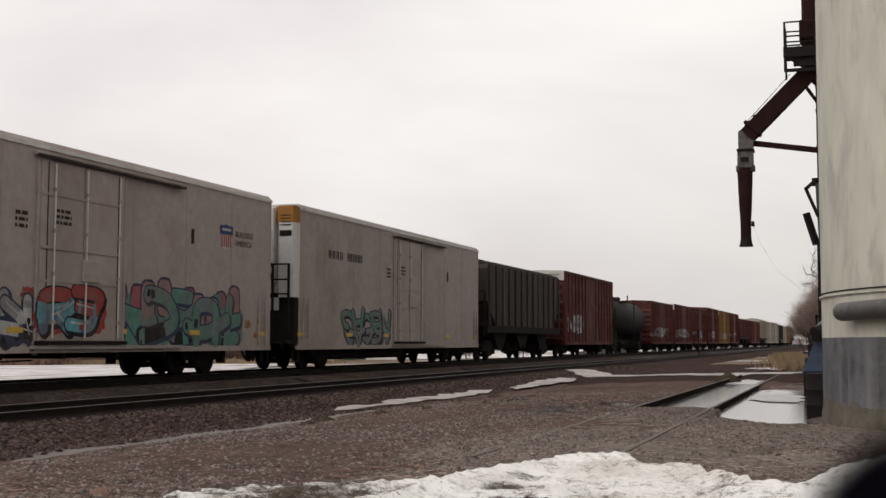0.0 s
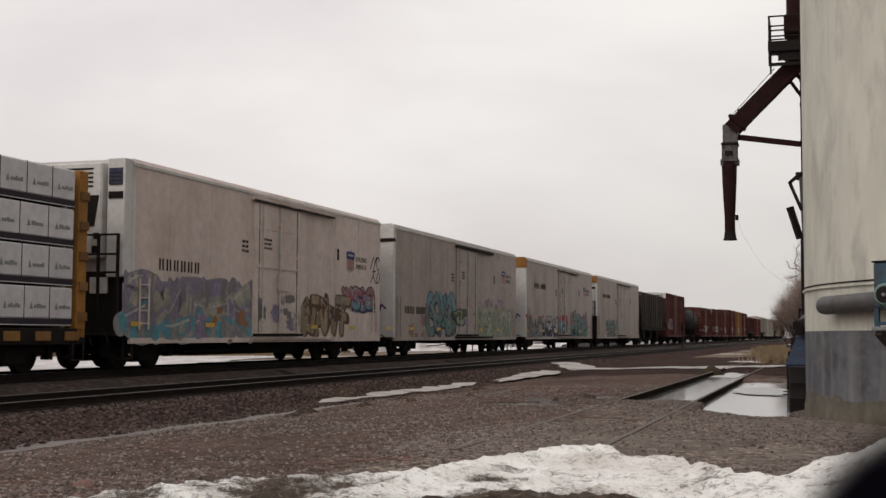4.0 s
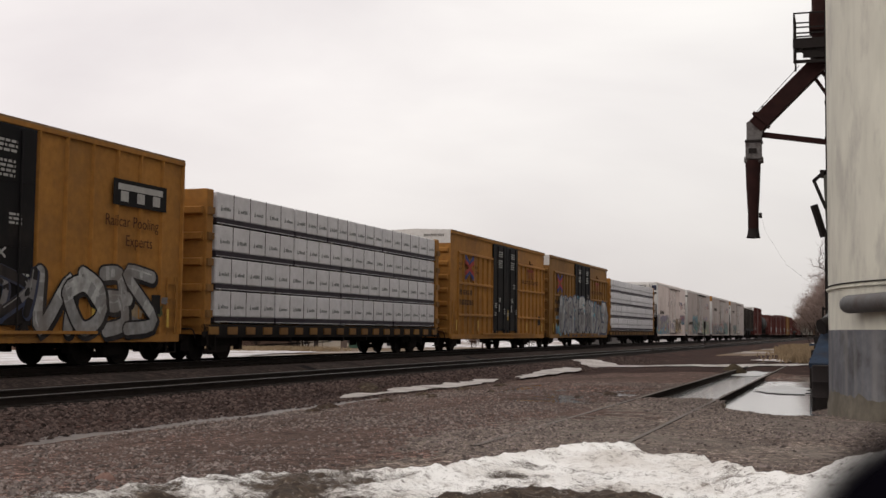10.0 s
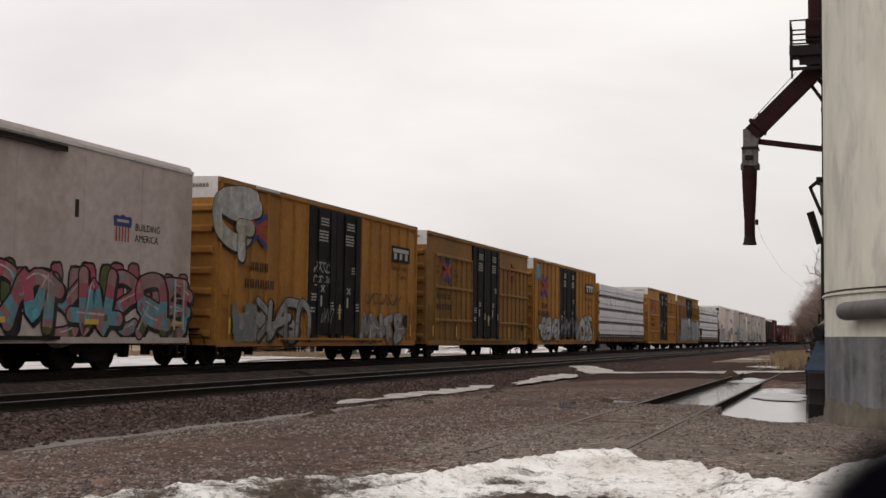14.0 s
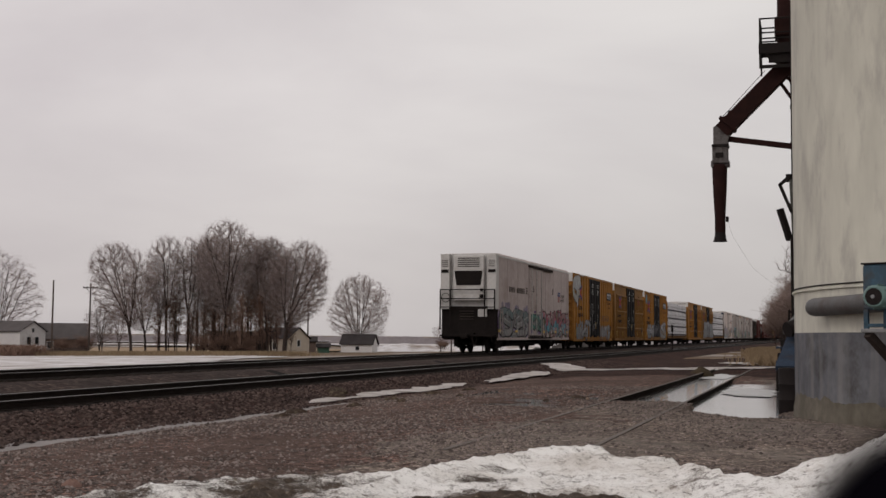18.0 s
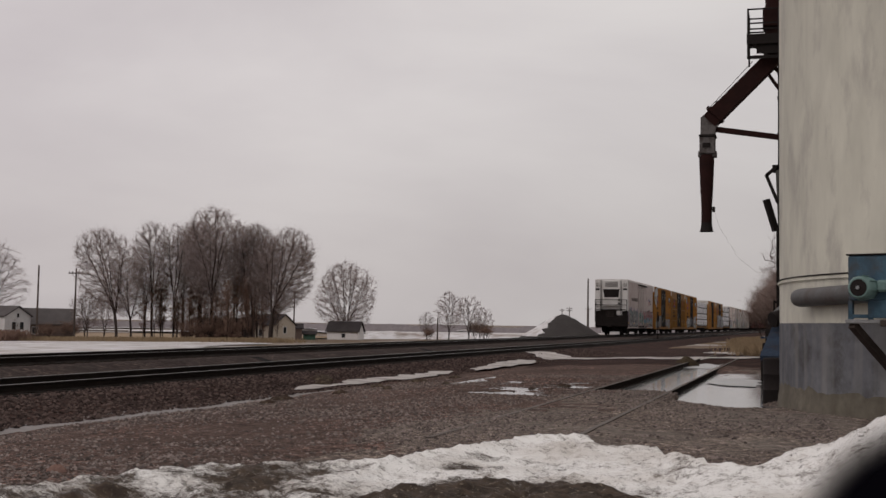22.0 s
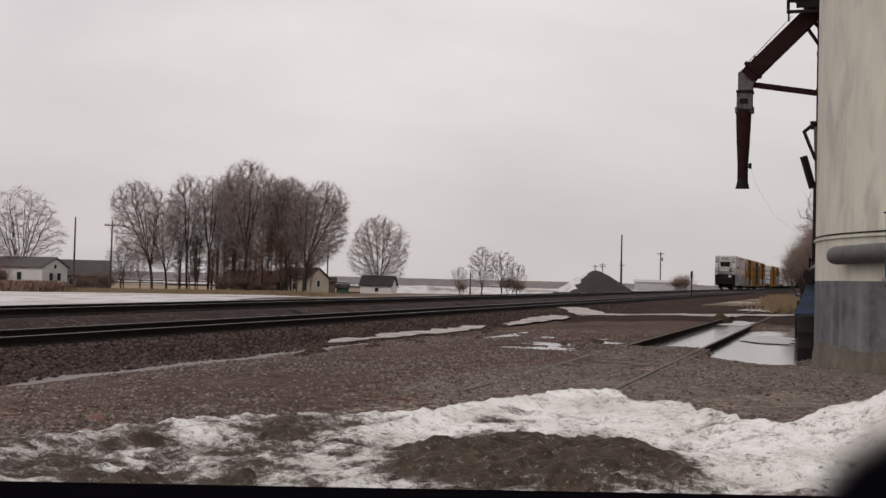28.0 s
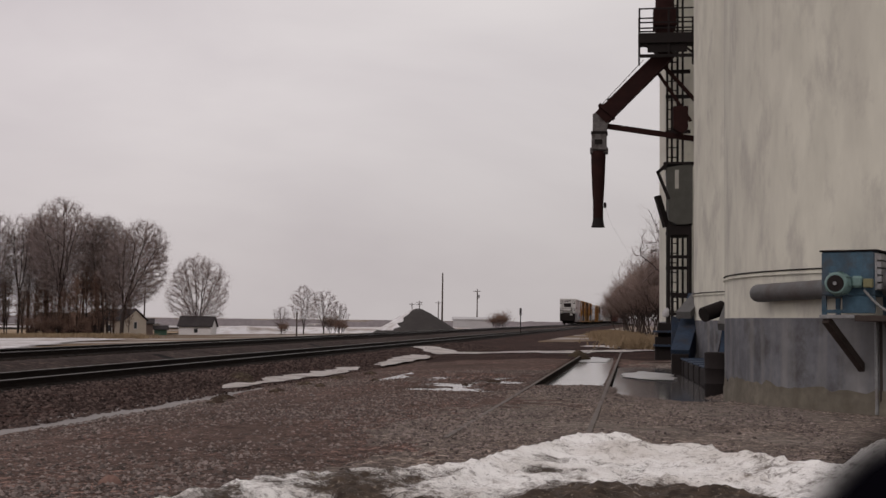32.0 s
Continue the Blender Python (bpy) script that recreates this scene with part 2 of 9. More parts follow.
M_PEBBLE = material("loose_pebble", (0.215, 0.178, 0.165), 0.85, (0.1, 0.08, 0.073), scale=3, fine=30, amount=0.5, bump=0.3, vary=0.65, island=True)
M_DARKBALLAST = material("dark_ballast", (0.014, 0.0115, 0.011), 0.95, (0.007, 0.006, 0.006), scale=0.8, fine=14, amount=0.8, bump=1.0, bump_scale=14, spec=0.15)
M_FIELD = material("stubble_field", (0.215, 0.155, 0.10), 0.95, (0.12, 0.085, 0.062), scale=0.03, fine=0.6, amount=0.8, bump=0.2, bump_scale=2,
                   grime=((0.7, 0.69, 0.71), 0.8, 0.022), stretch=(0.6, 1.6, 1))
M_WETMUD = material("wet_grey_mud", (0.20, 0.175, 0.165), 0.5, (0.14, 0.12, 0.112), scale=0.5, fine=4, amount=0.9, bump=0.3)
M_OLDSNOW = material("thin_dirty_snow", (0.60, 0.565, 0.55), 0.6, (0.43, 0.395, 0.375), scale=0.6, fine=3.5, amount=0.7, bump=0.3, bump_scale=3, grime=((0.12, 0.09, 0.072), 0.9, 0.8), streak=((0.3, 0.26, 0.235), 0.7, 1.6), stretch=(0.6, 1.2, 1))
M_SNOWFIELD = material("field_snow", (0.74, 0.73, 0.75), 0.6, (0.62, 0.6, 0.6), scale=0.1, fine=1.5, amount=0.5, bump=0.2, bump_scale=2,
                       grime=((0.17, 0.125, 0.095), 0.95, 0.22), streak=((0.26, 0.2, 0.16), 0.85, 0.3), stretch=(0.5, 0.9, 1))
M_SOIL = material("thawed_soil", (0.075, 0.052, 0.04), 0.95, (0.035, 0.026, 0.021), scale=2.5, fine=24, amount=0.8, bump=1.0, bump_scale=12,
                  grime=((0.22, 0.18, 0.13), 0.5, 9.0))
M_ICE = material("slush_ice", (0.42, 0.42, 0.43), 0.3, (0.25, 0.245, 0.245), scale=0.8, fine=6, amount=0.6, bump=0.3, spec=0.5, grime=((0.2, 0.19, 0.18), 0.7, 0.9))
M_RAIL = material("worn_rail", (0.024, 0.018, 0.016), 0.75, (0.013, 0.01, 0.009), scale=2, fine=20, amount=0.6, bump=0.2, spec=0.2)
M_RAILTOP = material("polished_rail_head", (0.15, 0.14, 0.137), 0.42, (0.085, 0.078, 0.075), scale=2, fine=20, amount=0.5, bump=0.1, metal=1.0)
M_RAILRUST = material("rusted_rail", (0.03, 0.022, 0.019), 0.8, (0.016, 0.012, 0.01), scale=2, fine=25, amount=0.7, bump=0.4, spec=0.2)
M_RAILDULL = material("dull_rail_head", (0.17, 0.145, 0.13), 0.6, (0.09, 0.07, 0.06), scale=1.5, fine=18, amount=0.7, bump=0.2, metal=0.3)
M_TIE = material("creosoted_timber", (0.03, 0.024, 0.021), 0.9, (0.015, 0.012, 0.011), scale=2, fine=20, amount=0.7, bump=0.5, vary=0.3)
M_CONC = material("painted_concrete", (0.71, 0.70, 0.61), 0.85, (0.61, 0.6, 0.525), scale=0.5, fine=1.8, amount=0.6, bump=0.25, bump_scale=9,
                  streak=((0.47, 0.455, 0.405), 0.6, 1.3), grime=((0.42, 0.405, 0.37), 0.7, 1.7), stretch=(1, 1, 0.4))
M_BLUEBAND = material("faded_blue_paint", (0.185, 0.19, 0.207), 0.8, (0.11, 0.112, 0.125), scale=0.9, fine=4, amount=0.8, bump=0.3, bump_scale=9,
                      streak=((0.31, 0.305, 0.295), 0.55, 2.4), grime=((0.07, 0.066, 0.064), 0.75, 1.6))
M_FOOTING = material("wet_concrete_footing", (0.21, 0.19, 0.155), 0.75, (0.13, 0.116, 0.095), scale=1.2, fine=6, amount=0.8, bump=0.3,
                     streak=((0.10, 0.09, 0.07), 0.7, 2.0))
M_REDSTEEL = material("rusty_red_steel", (0.036, 0.015, 0.014), 0.85, (0.02, 0.011, 0.0105), scale=1.6, fine=16, amount=0.7, bump=0.3, grime=((0.06, 0.026, 0.018), 0.15, 2.0), spec=0.2)
M_DARKSTEEL = material("dark_weathered_steel", (0.022, 0.018, 0.018), 0.7, (0.02, 0.017, 0.016), scale=2, fine=18, amount=0.6, bump=0.3)
M_GALV = material("galvanised_steel", (0.30, 0.31, 0.32), 0.45, (0.2, 0.2, 0.2), scale=2, fine=14, amount=0.6, bump=0.2, metal=0.5, grime=(RUST, 0.35, 1.6))
M_PIPE = material("grey_duct", (0.13, 0.13, 0.132), 0.55, (0.085, 0.083, 0.083), scale=2, fine=14, amount=0.6, bump=0.2, metal=0.2, grime=((0.075, 0.058, 0.05), 0.7, 1.4))
M_BLUE = material("blue_machine_paint", (0.075, 0.145, 0.205), 0.6, (0.05, 0.09, 0.125), scale=2.5, fine=10, amount=0.7, bump=0.25, grime=((0.075, 0.065, 0.06), 0.85, 1.6), streak=((0.05, 0.05, 0.055), 0.5, 3.0))
M_TEAL = material("teal_motor_paint", (0.15, 0.25, 0.24), 0.5, (0.1, 0.16, 0.15), scale=4, fine=20, amount=0.5, bump=0.2)
M_BLACK = material("black_rubber", (0.004, 0.0035, 0.005), 1.0, spec=0.0, scale=4, fine=30, amount=0.4, bump=0.1)
M_BARK = material("grey_bark", (0.075, 0.058, 0.053), 0.95, (0.045, 0.034, 0.031), scale=2, fine=12, amount=0.7, bump=0.4)
M_TWIG = material("bare_twigs", (0.32, 0.255, 0.245), 0.95, (0.22, 0.175, 0.165), scale=0.4, fine=4, amount=0.7, bump=0.0)
M_REDTWIG = material("reddish_brush", (0.29, 0.19, 0.15), 0.95, (0.14, 0.087, 0.07), scale=0.4, fine=4, amount=0.7, bump=0.0)
M_THICKET = material("dark_brush", (0.30, 0.225, 0.2), 0.95, (0.2, 0.15, 0.13), scale=0.4, fine=4, amount=0.7, bump=0.0)
M_GRASS = material("dry_grass", (0.33, 0.25, 0.16), 0.95, (0.20, 0.14, 0.09), scale=0.6, fine=6, amount=0.7, bump=0.0)
M_WOODPOLE = material("weathered_pole_wood", (0.10, 0.08, 0.07), 0.9, (0.06, 0.045, 0.04), scale=2, fine=20, amount=0.6, bump=0.3)
M_WHITEWOOD = material("white_siding", (0.72, 0.70, 0.70), 0.8, (0.6, 0.58, 0.58), scale=0.5, fine=5, amount=0.5, bump=0.1)
M_TANWOOD = material("tan_siding", (0.55, 0.48, 0.4), 0.85, (0.45, 0.39, 0.33), scale=0.5, fine=5, amount=0.5, bump=0.1)
M_DARKROOF = material("dark_shingles", (0.06, 0.053, 0.054), 0.9, (0.028, 0.025, 0.026), scale=0.6, fine=6, amount=0.6, bump=0.2)
M_GREYROOF = material("faded_grey_shingles", (0.13, 0.118, 0.118), 0.9, (0.085, 0.076, 0.076), scale=0.6, fine=6, amount=0.6, bump=0.2)
M_PILE = material("dark_gravel_heap", (0.065, 0.06, 0.058), 0.95, (0.045, 0.04, 0.04), scale=0.25, fine=3, amount=0.6, bump=0.4, bump_scale=4)
M_WINDOW = material("dark_window_glass", (0.03, 0.032, 0.036), 0.15, scale=1, fine=5, amount=0.3, bump=0.0)
M_GREEN = material("green_shed_paint", (0.07, 0.13, 0.10), 0.7, scale=0.6, fine=6, amount=0.5, bump=0.1)
M_FARBLDG = material("pale_metal_siding", (0.5, 0.49, 0.5), 0.7, (0.42, 0.41, 0.42), scale=0.2, fine=2, amount=0.4, bump=0.0)


def water_material():
    m = bpy.data.materials.new("puddle_water")
    m.use_nodes = True
    nt = m.node_tree
    b = nt.nodes["Principled BSDF"]
    b.inputs["Base Color"].default_value = (0.14, 0.135, 0.135, 1)
    b.inputs["Roughness"].default_value, b.inputs["IOR"].default_value = 0.09, 1.45
    tc = nt.nodes.new("ShaderNodeTexCoord")
    n = nt.nodes.new("ShaderNodeTexNoise")
    n.inputs["Scale"].default_value = 3.0
    bp = nt.nodes.new("ShaderNodeBump")
    bp.inputs["Strength"].default_value, bp.inputs["Distance"].default_value = 0.1, 0.01
    nt.links.new(tc.outputs["Object"], n.inputs["Vector"])
    nt.links.new(n.outputs[0], bp.inputs["Height"])
    nt.links.new(bp.outputs[0], b.inputs["Normal"])
    return m


M_WATER = water_material()


def snow_material():
    """Old ploughed snow: coarse grains, soot specks and patches of dirt."""
    m = bpy.data.materials.new("old_snow")
    m.use_nodes = True
    nt = m.node_tree
    b = nt.nodes["Principled BSDF"]
    b.inputs["Roughness"].default_value, b.inputs["Specular IOR Level"].default_value = 0.7, 0.15
    tc = nt.nodes.new("ShaderNodeTexCoord")

    def tex(sc, det, rgh, lo, hi):
        n = nt.nodes.new("ShaderNodeTexNoise")
        n.inputs["Scale"].default_value, n.inputs["Detail"].default_value, n.inputs["Roughness"].default_value = sc, det, rgh
        nt.links.new(tc.outputs["Object"], n.inputs["Vector"])
        r = nt.nodes.new("ShaderNodeMapRange")
        r.inputs[1].default_value, r.inputs[2].default_value = lo, hi
        nt.links.new(n.outputs[0], r.inputs[0])
        return r.outputs[0], n.outputs[0]

    def over(fac, below, col):
        x = nt.nodes.new("ShaderNodeMixRGB")
        nt.links.new(fac, x.inputs[0])
        if isinstance(below, tuple):
            x.inputs[1].default_value = (*below, 1)
        else:
            nt.links.new(below, x.inputs[1])
        x.inputs[2].default_value = (*col, 1)
        return x.outputs[0]
    c = over(tex(0.9, 6, 0.6, 0.46, 0.72)[0], (0.9, 0.89, 0.875), (0.64, 0.6, 0.56))
    c = over(tex(7, 8, 0.8, 0.54, 0.72)[0], c, (0.38, 0.33, 0.29))
    c = over(tex(2.2, 10, 0.9, 0.52, 0.62)[0], c, (0.10, 0.074, 0.055))
    c = over(tex(9, 8, 0.85, 0.56, 0.64)[0], c, (0.075, 0.056, 0.043))
    c = over(tex(30, 4, 0.7, 0.64, 0.72)[0], c, (0.06, 0.046, 0.037))
    at = nt.nodes.new("ShaderNodeAttribute")            # how thick the snow lies over the earth
    at.attribute_name = "cover"
    add = nt.nodes.new("ShaderNodeMath")
    add.operation = "ADD"
    nt.links.new(at.outputs["Fac"], add.inputs[0])
    nt.links.new(tex(7, 10, 0.95, 0.22, 0.78)[0], add.inputs[1])
    bare = nt.nodes.new("ShaderNodeMapRange")
    bare.inputs[1].default_value, bare.inputs[2].default_value, bare.inputs[3].default_value, bare.inputs[4].default_value = 0.93, 1.12, 1.0, 0.0
    nt.links.new(add.outputs[0], bare.inputs[0])
    earth = over(tex(9, 7, 0.7, 0.4, 0.66)[0], (0.036, 0.026, 0.02), (0.095, 0.068, 0.05))
    earth = over(tex(26, 4, 0.6, 0.6, 0.68)[0], earth, (0.25, 0.21, 0.16))
    last = nt.nodes.new("ShaderNodeMixRGB")
    nt.links.new(bare.outputs[0], last.inputs[0])
    nt.links.new(c, last.inputs[1])
    nt.links.new(earth, last.inputs[2])
    nt.links.new(last.outputs[0], b.inputs["Base Color"])
    bp = nt.nodes.new("ShaderNodeBump")
    bp.inputs["Strength"].default_value, bp.inputs["Distance"].default_value = 0.7, 0.05
    nt.links.new(tex(9, 9, 0.7, 0, 1)[1], bp.inputs["Height"])
    nt.links.new(bp.outputs[0], b.inputs["Normal"])
    return m


M_SNOW = snow_material()


# ---- mesh building ----
class Shape:
    """Collects vertices and faces of one mesh."""

    def __init__(self):
        self.v, self.f = [], []

    def add(self, vs, fs):
        n = len(self.v)
        self.v += [tuple(q) for q in vs]
        self.f += [tuple(i + n for i in q) for q in fs]
        return self

    def box(self, x0, x1, y0, y1, z0, z1, c=0.0):
        """A box, its edges chamfered by c."""
        if x0 > x1:
            x0, x1 = x1, x0
        if y0 > y1:
            y0, y1 = y1, y0
        if z0 > z1:
            z0, z1 = z1, z0
        if c <= 0:
            vs = [(x, y, z) for x in (x0, x1) for y in (y0, y1) for z in (z0, z1)]
            return self.add(vs, [(0, 1, 3, 2), (4, 6, 7, 5), (0, 4, 5, 1), (2, 3, 7, 6), (0, 2, 6, 4), (1, 5, 7, 3)])
        c = min(c, (x1 - x0) * 0.45, (y1 - y0) * 0.45, (z1 - z0) * 0.45)
        ring = lambda z, e: [(x0 + c + e, y0 + e, z), (x1 - c - e, y0 + e, z), (x1 - e, y0 + c + e, z), (x1 - e, y1 - c - e, z),
                             (x1 - c - e, y1 - e, z), (x0 + c + e, y1 - e, z), (x0 + e, y1 - c - e, z), (x0 + e, y0 + c + e, z)]
        vs = ring(z0, c * 0.7) + ring(z0 + c, 0) + ring(z1 - c, 0) + ring(z1, c * 0.7)
        fs = [tuple(range(7, -1, -1)), tuple(range(24, 32))]
        for k in range(3):
            for i in range(8):
                j = (i + 1) % 8
                fs.append((k * 8 + i, k * 8 + j, k * 8 + 8 + j, k * 8 + 8 + i))
        return self.add(vs, fs)

    def tube(self, p, q, r0, r1=None, n=8, caps=True):
        """A round bar from p to q."""
        p, q = Vector(p), Vector(q)
        r1 = r0 if r1 is None else r1
        d = (q - p).normalized()
        a = d.orthogonal().normalized()
        b = d.cross(a)
        vs = []
        for c, r in ((p, r0), (q, r1)):
            for i in range(n):
                t = 2 * math.pi * i / n
                vs.append(c + a * (r * math.cos(t)) + b * (r * math.sin(t)))
        fs = [(i, (i + 1) % n, n + (i + 1) % n, n + i) for i in range(n)]
        if caps:
            # dark painted strip standing in for the shade under the upper door track
            fs += [tuple(range(n - 1, -1, -1)), tuple(range(n, 2 * n))]
        return self.add(vs, fs)

    def sweep(self, pts, r, n=6):
        """A bent tube through the points."""
        P = [Vector(p) for p in pts]
        m = len(self.v)
        for i, p in enumerate(P):
            d = (P[min(i + 1, len(P) - 1)] - P[max(i - 1, 0)]).normalized()
            a = d.cross(Vector((0.31, 0.22, 0.93))).normalized()
            c = d.cross(a)
            self.v += [tuple(p + (a * math.cos(k * 2 * math.pi / n) + c * math.sin(k * 2 * math.pi / n)) * r) for k in range(n)]
        self.f += [(m + i * n + k, m + i * n + (k + 1) % n, m + (i + 1) * n + (k + 1) % n, m + (i + 1) * n + k) for i in range(len(P) - 1) for k in range(n)]
        self.f += [tuple(m + k for k in reversed(range(n))), tuple(m + (len(P) - 1) * n + k for k in range(n))]
        return self

    def beam(self, p, q, w, h):
        """A square bar from p to q."""
        p, q = Vector(p), Vector(q)
        d = (q - p).normalized()
        a = d.cross(Vector((0, 0, 1)))
        a = a.normalized() if a.length > 1e-3 else Vector((1, 0, 0))
        b = a.cross(d)
        vs = [c + a * (w / 2 * i) + b * (h / 2 * j) for c in (p, q) for i, j in ((-1, -1), (1, -1), (1, 1), (-1, 1))]
        return self.add(vs, [(3, 2, 1, 0), (4, 5, 6, 7), (0, 1, 5, 4), (1, 2, 6, 5), (2, 3, 7, 6), (3, 0, 4, 7)])

    def lathe(self, prof, n=32, centre=(0, 0), a0=0.0, a1=2 * math.pi, axis="z"):
        """Revolves (radius, height) pairs."""
        full = abs(a1 - a0 - 2 * math.pi) < 1e-6
        m = n if full else n + 1
        vs = []
        for r, z in prof:
            for i in range(m):
                t = a0 + (a1 - a0) * i / n
                cx, cy = r * math.cos(t), r * math.sin(t)
                vs.append((centre[0] + cx, centre[1] + cy, z) if axis == "z" else (cx, z, cy) if axis == "y" else (z, cx, cy))
        fs = []
        for k in range(len(prof) - 1):
            for i in range(n):
                j = (i + 1) % m
                fs.append((k * m + i, k * m + j, (k + 1) * m + j, (k + 1) * m + i))
        return self.add(vs, fs)

    def grid(self, xs, ys, fz):
        nx = len(xs)
        vs = [(x, y, fz(x, y)) for y in ys for x in xs]
        fs = [(j * nx + i, j * nx + i + 1, (j + 1) * nx + i + 1, (j + 1) * nx + i) for j in range(len(ys) - 1) for i in range(nx - 1)]
        return self.add(vs, fs)

    def prism(self, pts, axis, lo, hi):
        """An outline of (a, b) pairs drawn out along an axis: x: (y, z); y: (x, z); z: (x, y)."""
        put = {"x": lambda a, b, c: (c, a, b), "y": lambda a, b, c: (a, c, b), "z": lambda a, b, c: (a, b, c)}[axis]
        n = len(pts)
        vs = [put(a, b, lo) for a, b in pts] + [put(a, b, hi) for a, b in pts]
        fs = [tuple(range(n - 1, -1, -1)), tuple(range(n, 2 * n))] + [(i, (i + 1) % n, n + (i + 1) % n, n + i) for i in range(n)]
        return self.add(vs, fs)

    def mesh(self, name, mat, smooth=False):
        me = bpy.data.meshes.new(name)
        me.from_pydata(self.v, [], self.f)
        me.update()
        bm = bmesh.new()
        bm.from_mesh(me)
        bmesh.ops.recalc_face_normals(bm, faces=bm.faces)
        bm.to_mesh(me)
        bm.free()
        if mat:
            me.materials.append(mat)
        if smooth:
            me.shade_smooth()
            me.set_sharp_from_angle(angle=radians(40))
        return me


def raw_mesh(name, shape, mat, smooth=True):
    """For large sheets and trees: no welding of normals."""
    me = bpy.data.meshes.new(name)
    me.from_pydata(shape.v, [], shape.f)
    me.update()
    me.materials.append(mat)
    if smooth:
        me.shade_smooth()
    return me


def part(name, shape, mat, parent=None, label="", smooth=False, at=None):
    me = shape if isinstance(shape, bpy.types.Mesh) else shape.mesh(name, mat, smooth)
    ob = new(name, me)
    if parent:
        ob.parent = parent
    if at is not None:
        ob.matrix_basis = at
    if label:
        tagged(ob, label)
    return ob


def thing(name, label, category, m=None, group="", kind=""):
    ob = new(name)
    ob.empty_display_size = 0.2
    if m is not None:
        ob.matrix_basis = m
    return tagged(ob, label, category, group, kind)


def lerp_table(tab, x):
    if x <= tab[0][0]:
        return tab[0][1]
    for (a, p), (b, q) in zip(tab, tab[1:]):
        if x <= b:
            return p + (q - p) * (x - a) / (b - a)
    return tab[-1][1]


def nz(x, y, s, seed=0.0):
    return noise.noise(Vector((x * s, y * s, seed)))


# ---- the lie of the land ----
S, GRADE = 0.0167, 0.0027          # the main tracks' heading and rise, against the siding's
PROFILE = [(-420, -2.2), (-120, -2.0), (-70, -1.5), (-30, -0.75), (-23, -0.35), (-21.3, 0.05), (-20.6, 0.12), (-15.9, 0.12), (-15.4, -0.1), (-15.2, -0.13),
           (-12.4, -0.13), (-11.9, -0.16), (-10.7, -0.26), (-9.6, -0.22), (-8.2, -0.1), (-6, -0.03), (60, -0.03), (400, -0.6)]


def land(x, y):
    w = x - S * y
    z = lerp_table(PROFILE, w)
    rise = GRADE * max(0.0, min(y, 500.0))
    if -60 < w < -8:
        k = min(1.0, (w + 60) / 35) if w < -21 else 1.0 if w < -12 else (-8 - w) / 4
        z += rise * max(0.0, min(1.0, k))
    if w > -8:
        z += 0.03 * nz(x, y, 0.35, 3.1) + 0.012 * nz(x, y, 1.3, 7.7)
        if -3.9 < x < 0.2 and 19 < y < 60:              # the low spots that hold the puddles
            if x < -2.4:
                k = min((x + 3.87) / 0.06, (-2.41 - x) / 0.06, (y - 25.3) / 0.7, (52 - y) / 3)
            else:
                k = min((x + 2.36) / 0.1, (-0.18 - x) / 0.4, (y - 21.0 - 1.6 * max(0, -1.0 - x)) / 0.9, (39.5 - y) / 3)
            z -= 0.22 * max(0.0, min(1.0, 0.5 + 0.4 * k + 0.5 * nz(x, y, 1.2, 9.0) + 0.25 * nz(x, y, 4.0, 2.5))) * min(1.0, max(0.0, k + 0.6))
        if 20.5 < y < 32 and -7.0 < x < -3.95:
            k = min(1, (x + 6.7) / 0.9, (-4.05 - x) / 0.3, (y - 22.4) / 1.2, (30.5 - y) / 1.5)
            z -= 0.13 * max(0.0, min(1.0, k)) * max(0.0, 0.5 + 0.9 * nz(x * 0.7, y * 1.6, 0.9, 2.0) + 0.5 * nz(x, y * 1.7, 2.6, 6.0))
        if -4.3 < x < -2.1 and y < 24.5:                # gravel lies up to the siding's rail heads
            z = max(z, -0.035) * 0.45
    if -10.9 < w < -9.2:
        z += 0.04 * nz(x, y, 0.6, 5.0)
    return z


def axis(marks):
    """Spacing that widens away from the camera: (start, end, step) runs."""
    out = []
    for a, b, st in marks:
        n = max(1, round((b - a) / st))
        out += [a + (b - a) * i / n for i in range(n)]
    return out + [marks[-1][1]]


MUD = [(12.6, -0.05), (13.8, 0.3), (15.2, 0.62), (17, 0.66), (18.5, 0.5), (21, 0.36), (23.5, 0.22), (25, 0.1)]      # half width of the wet ditch floor


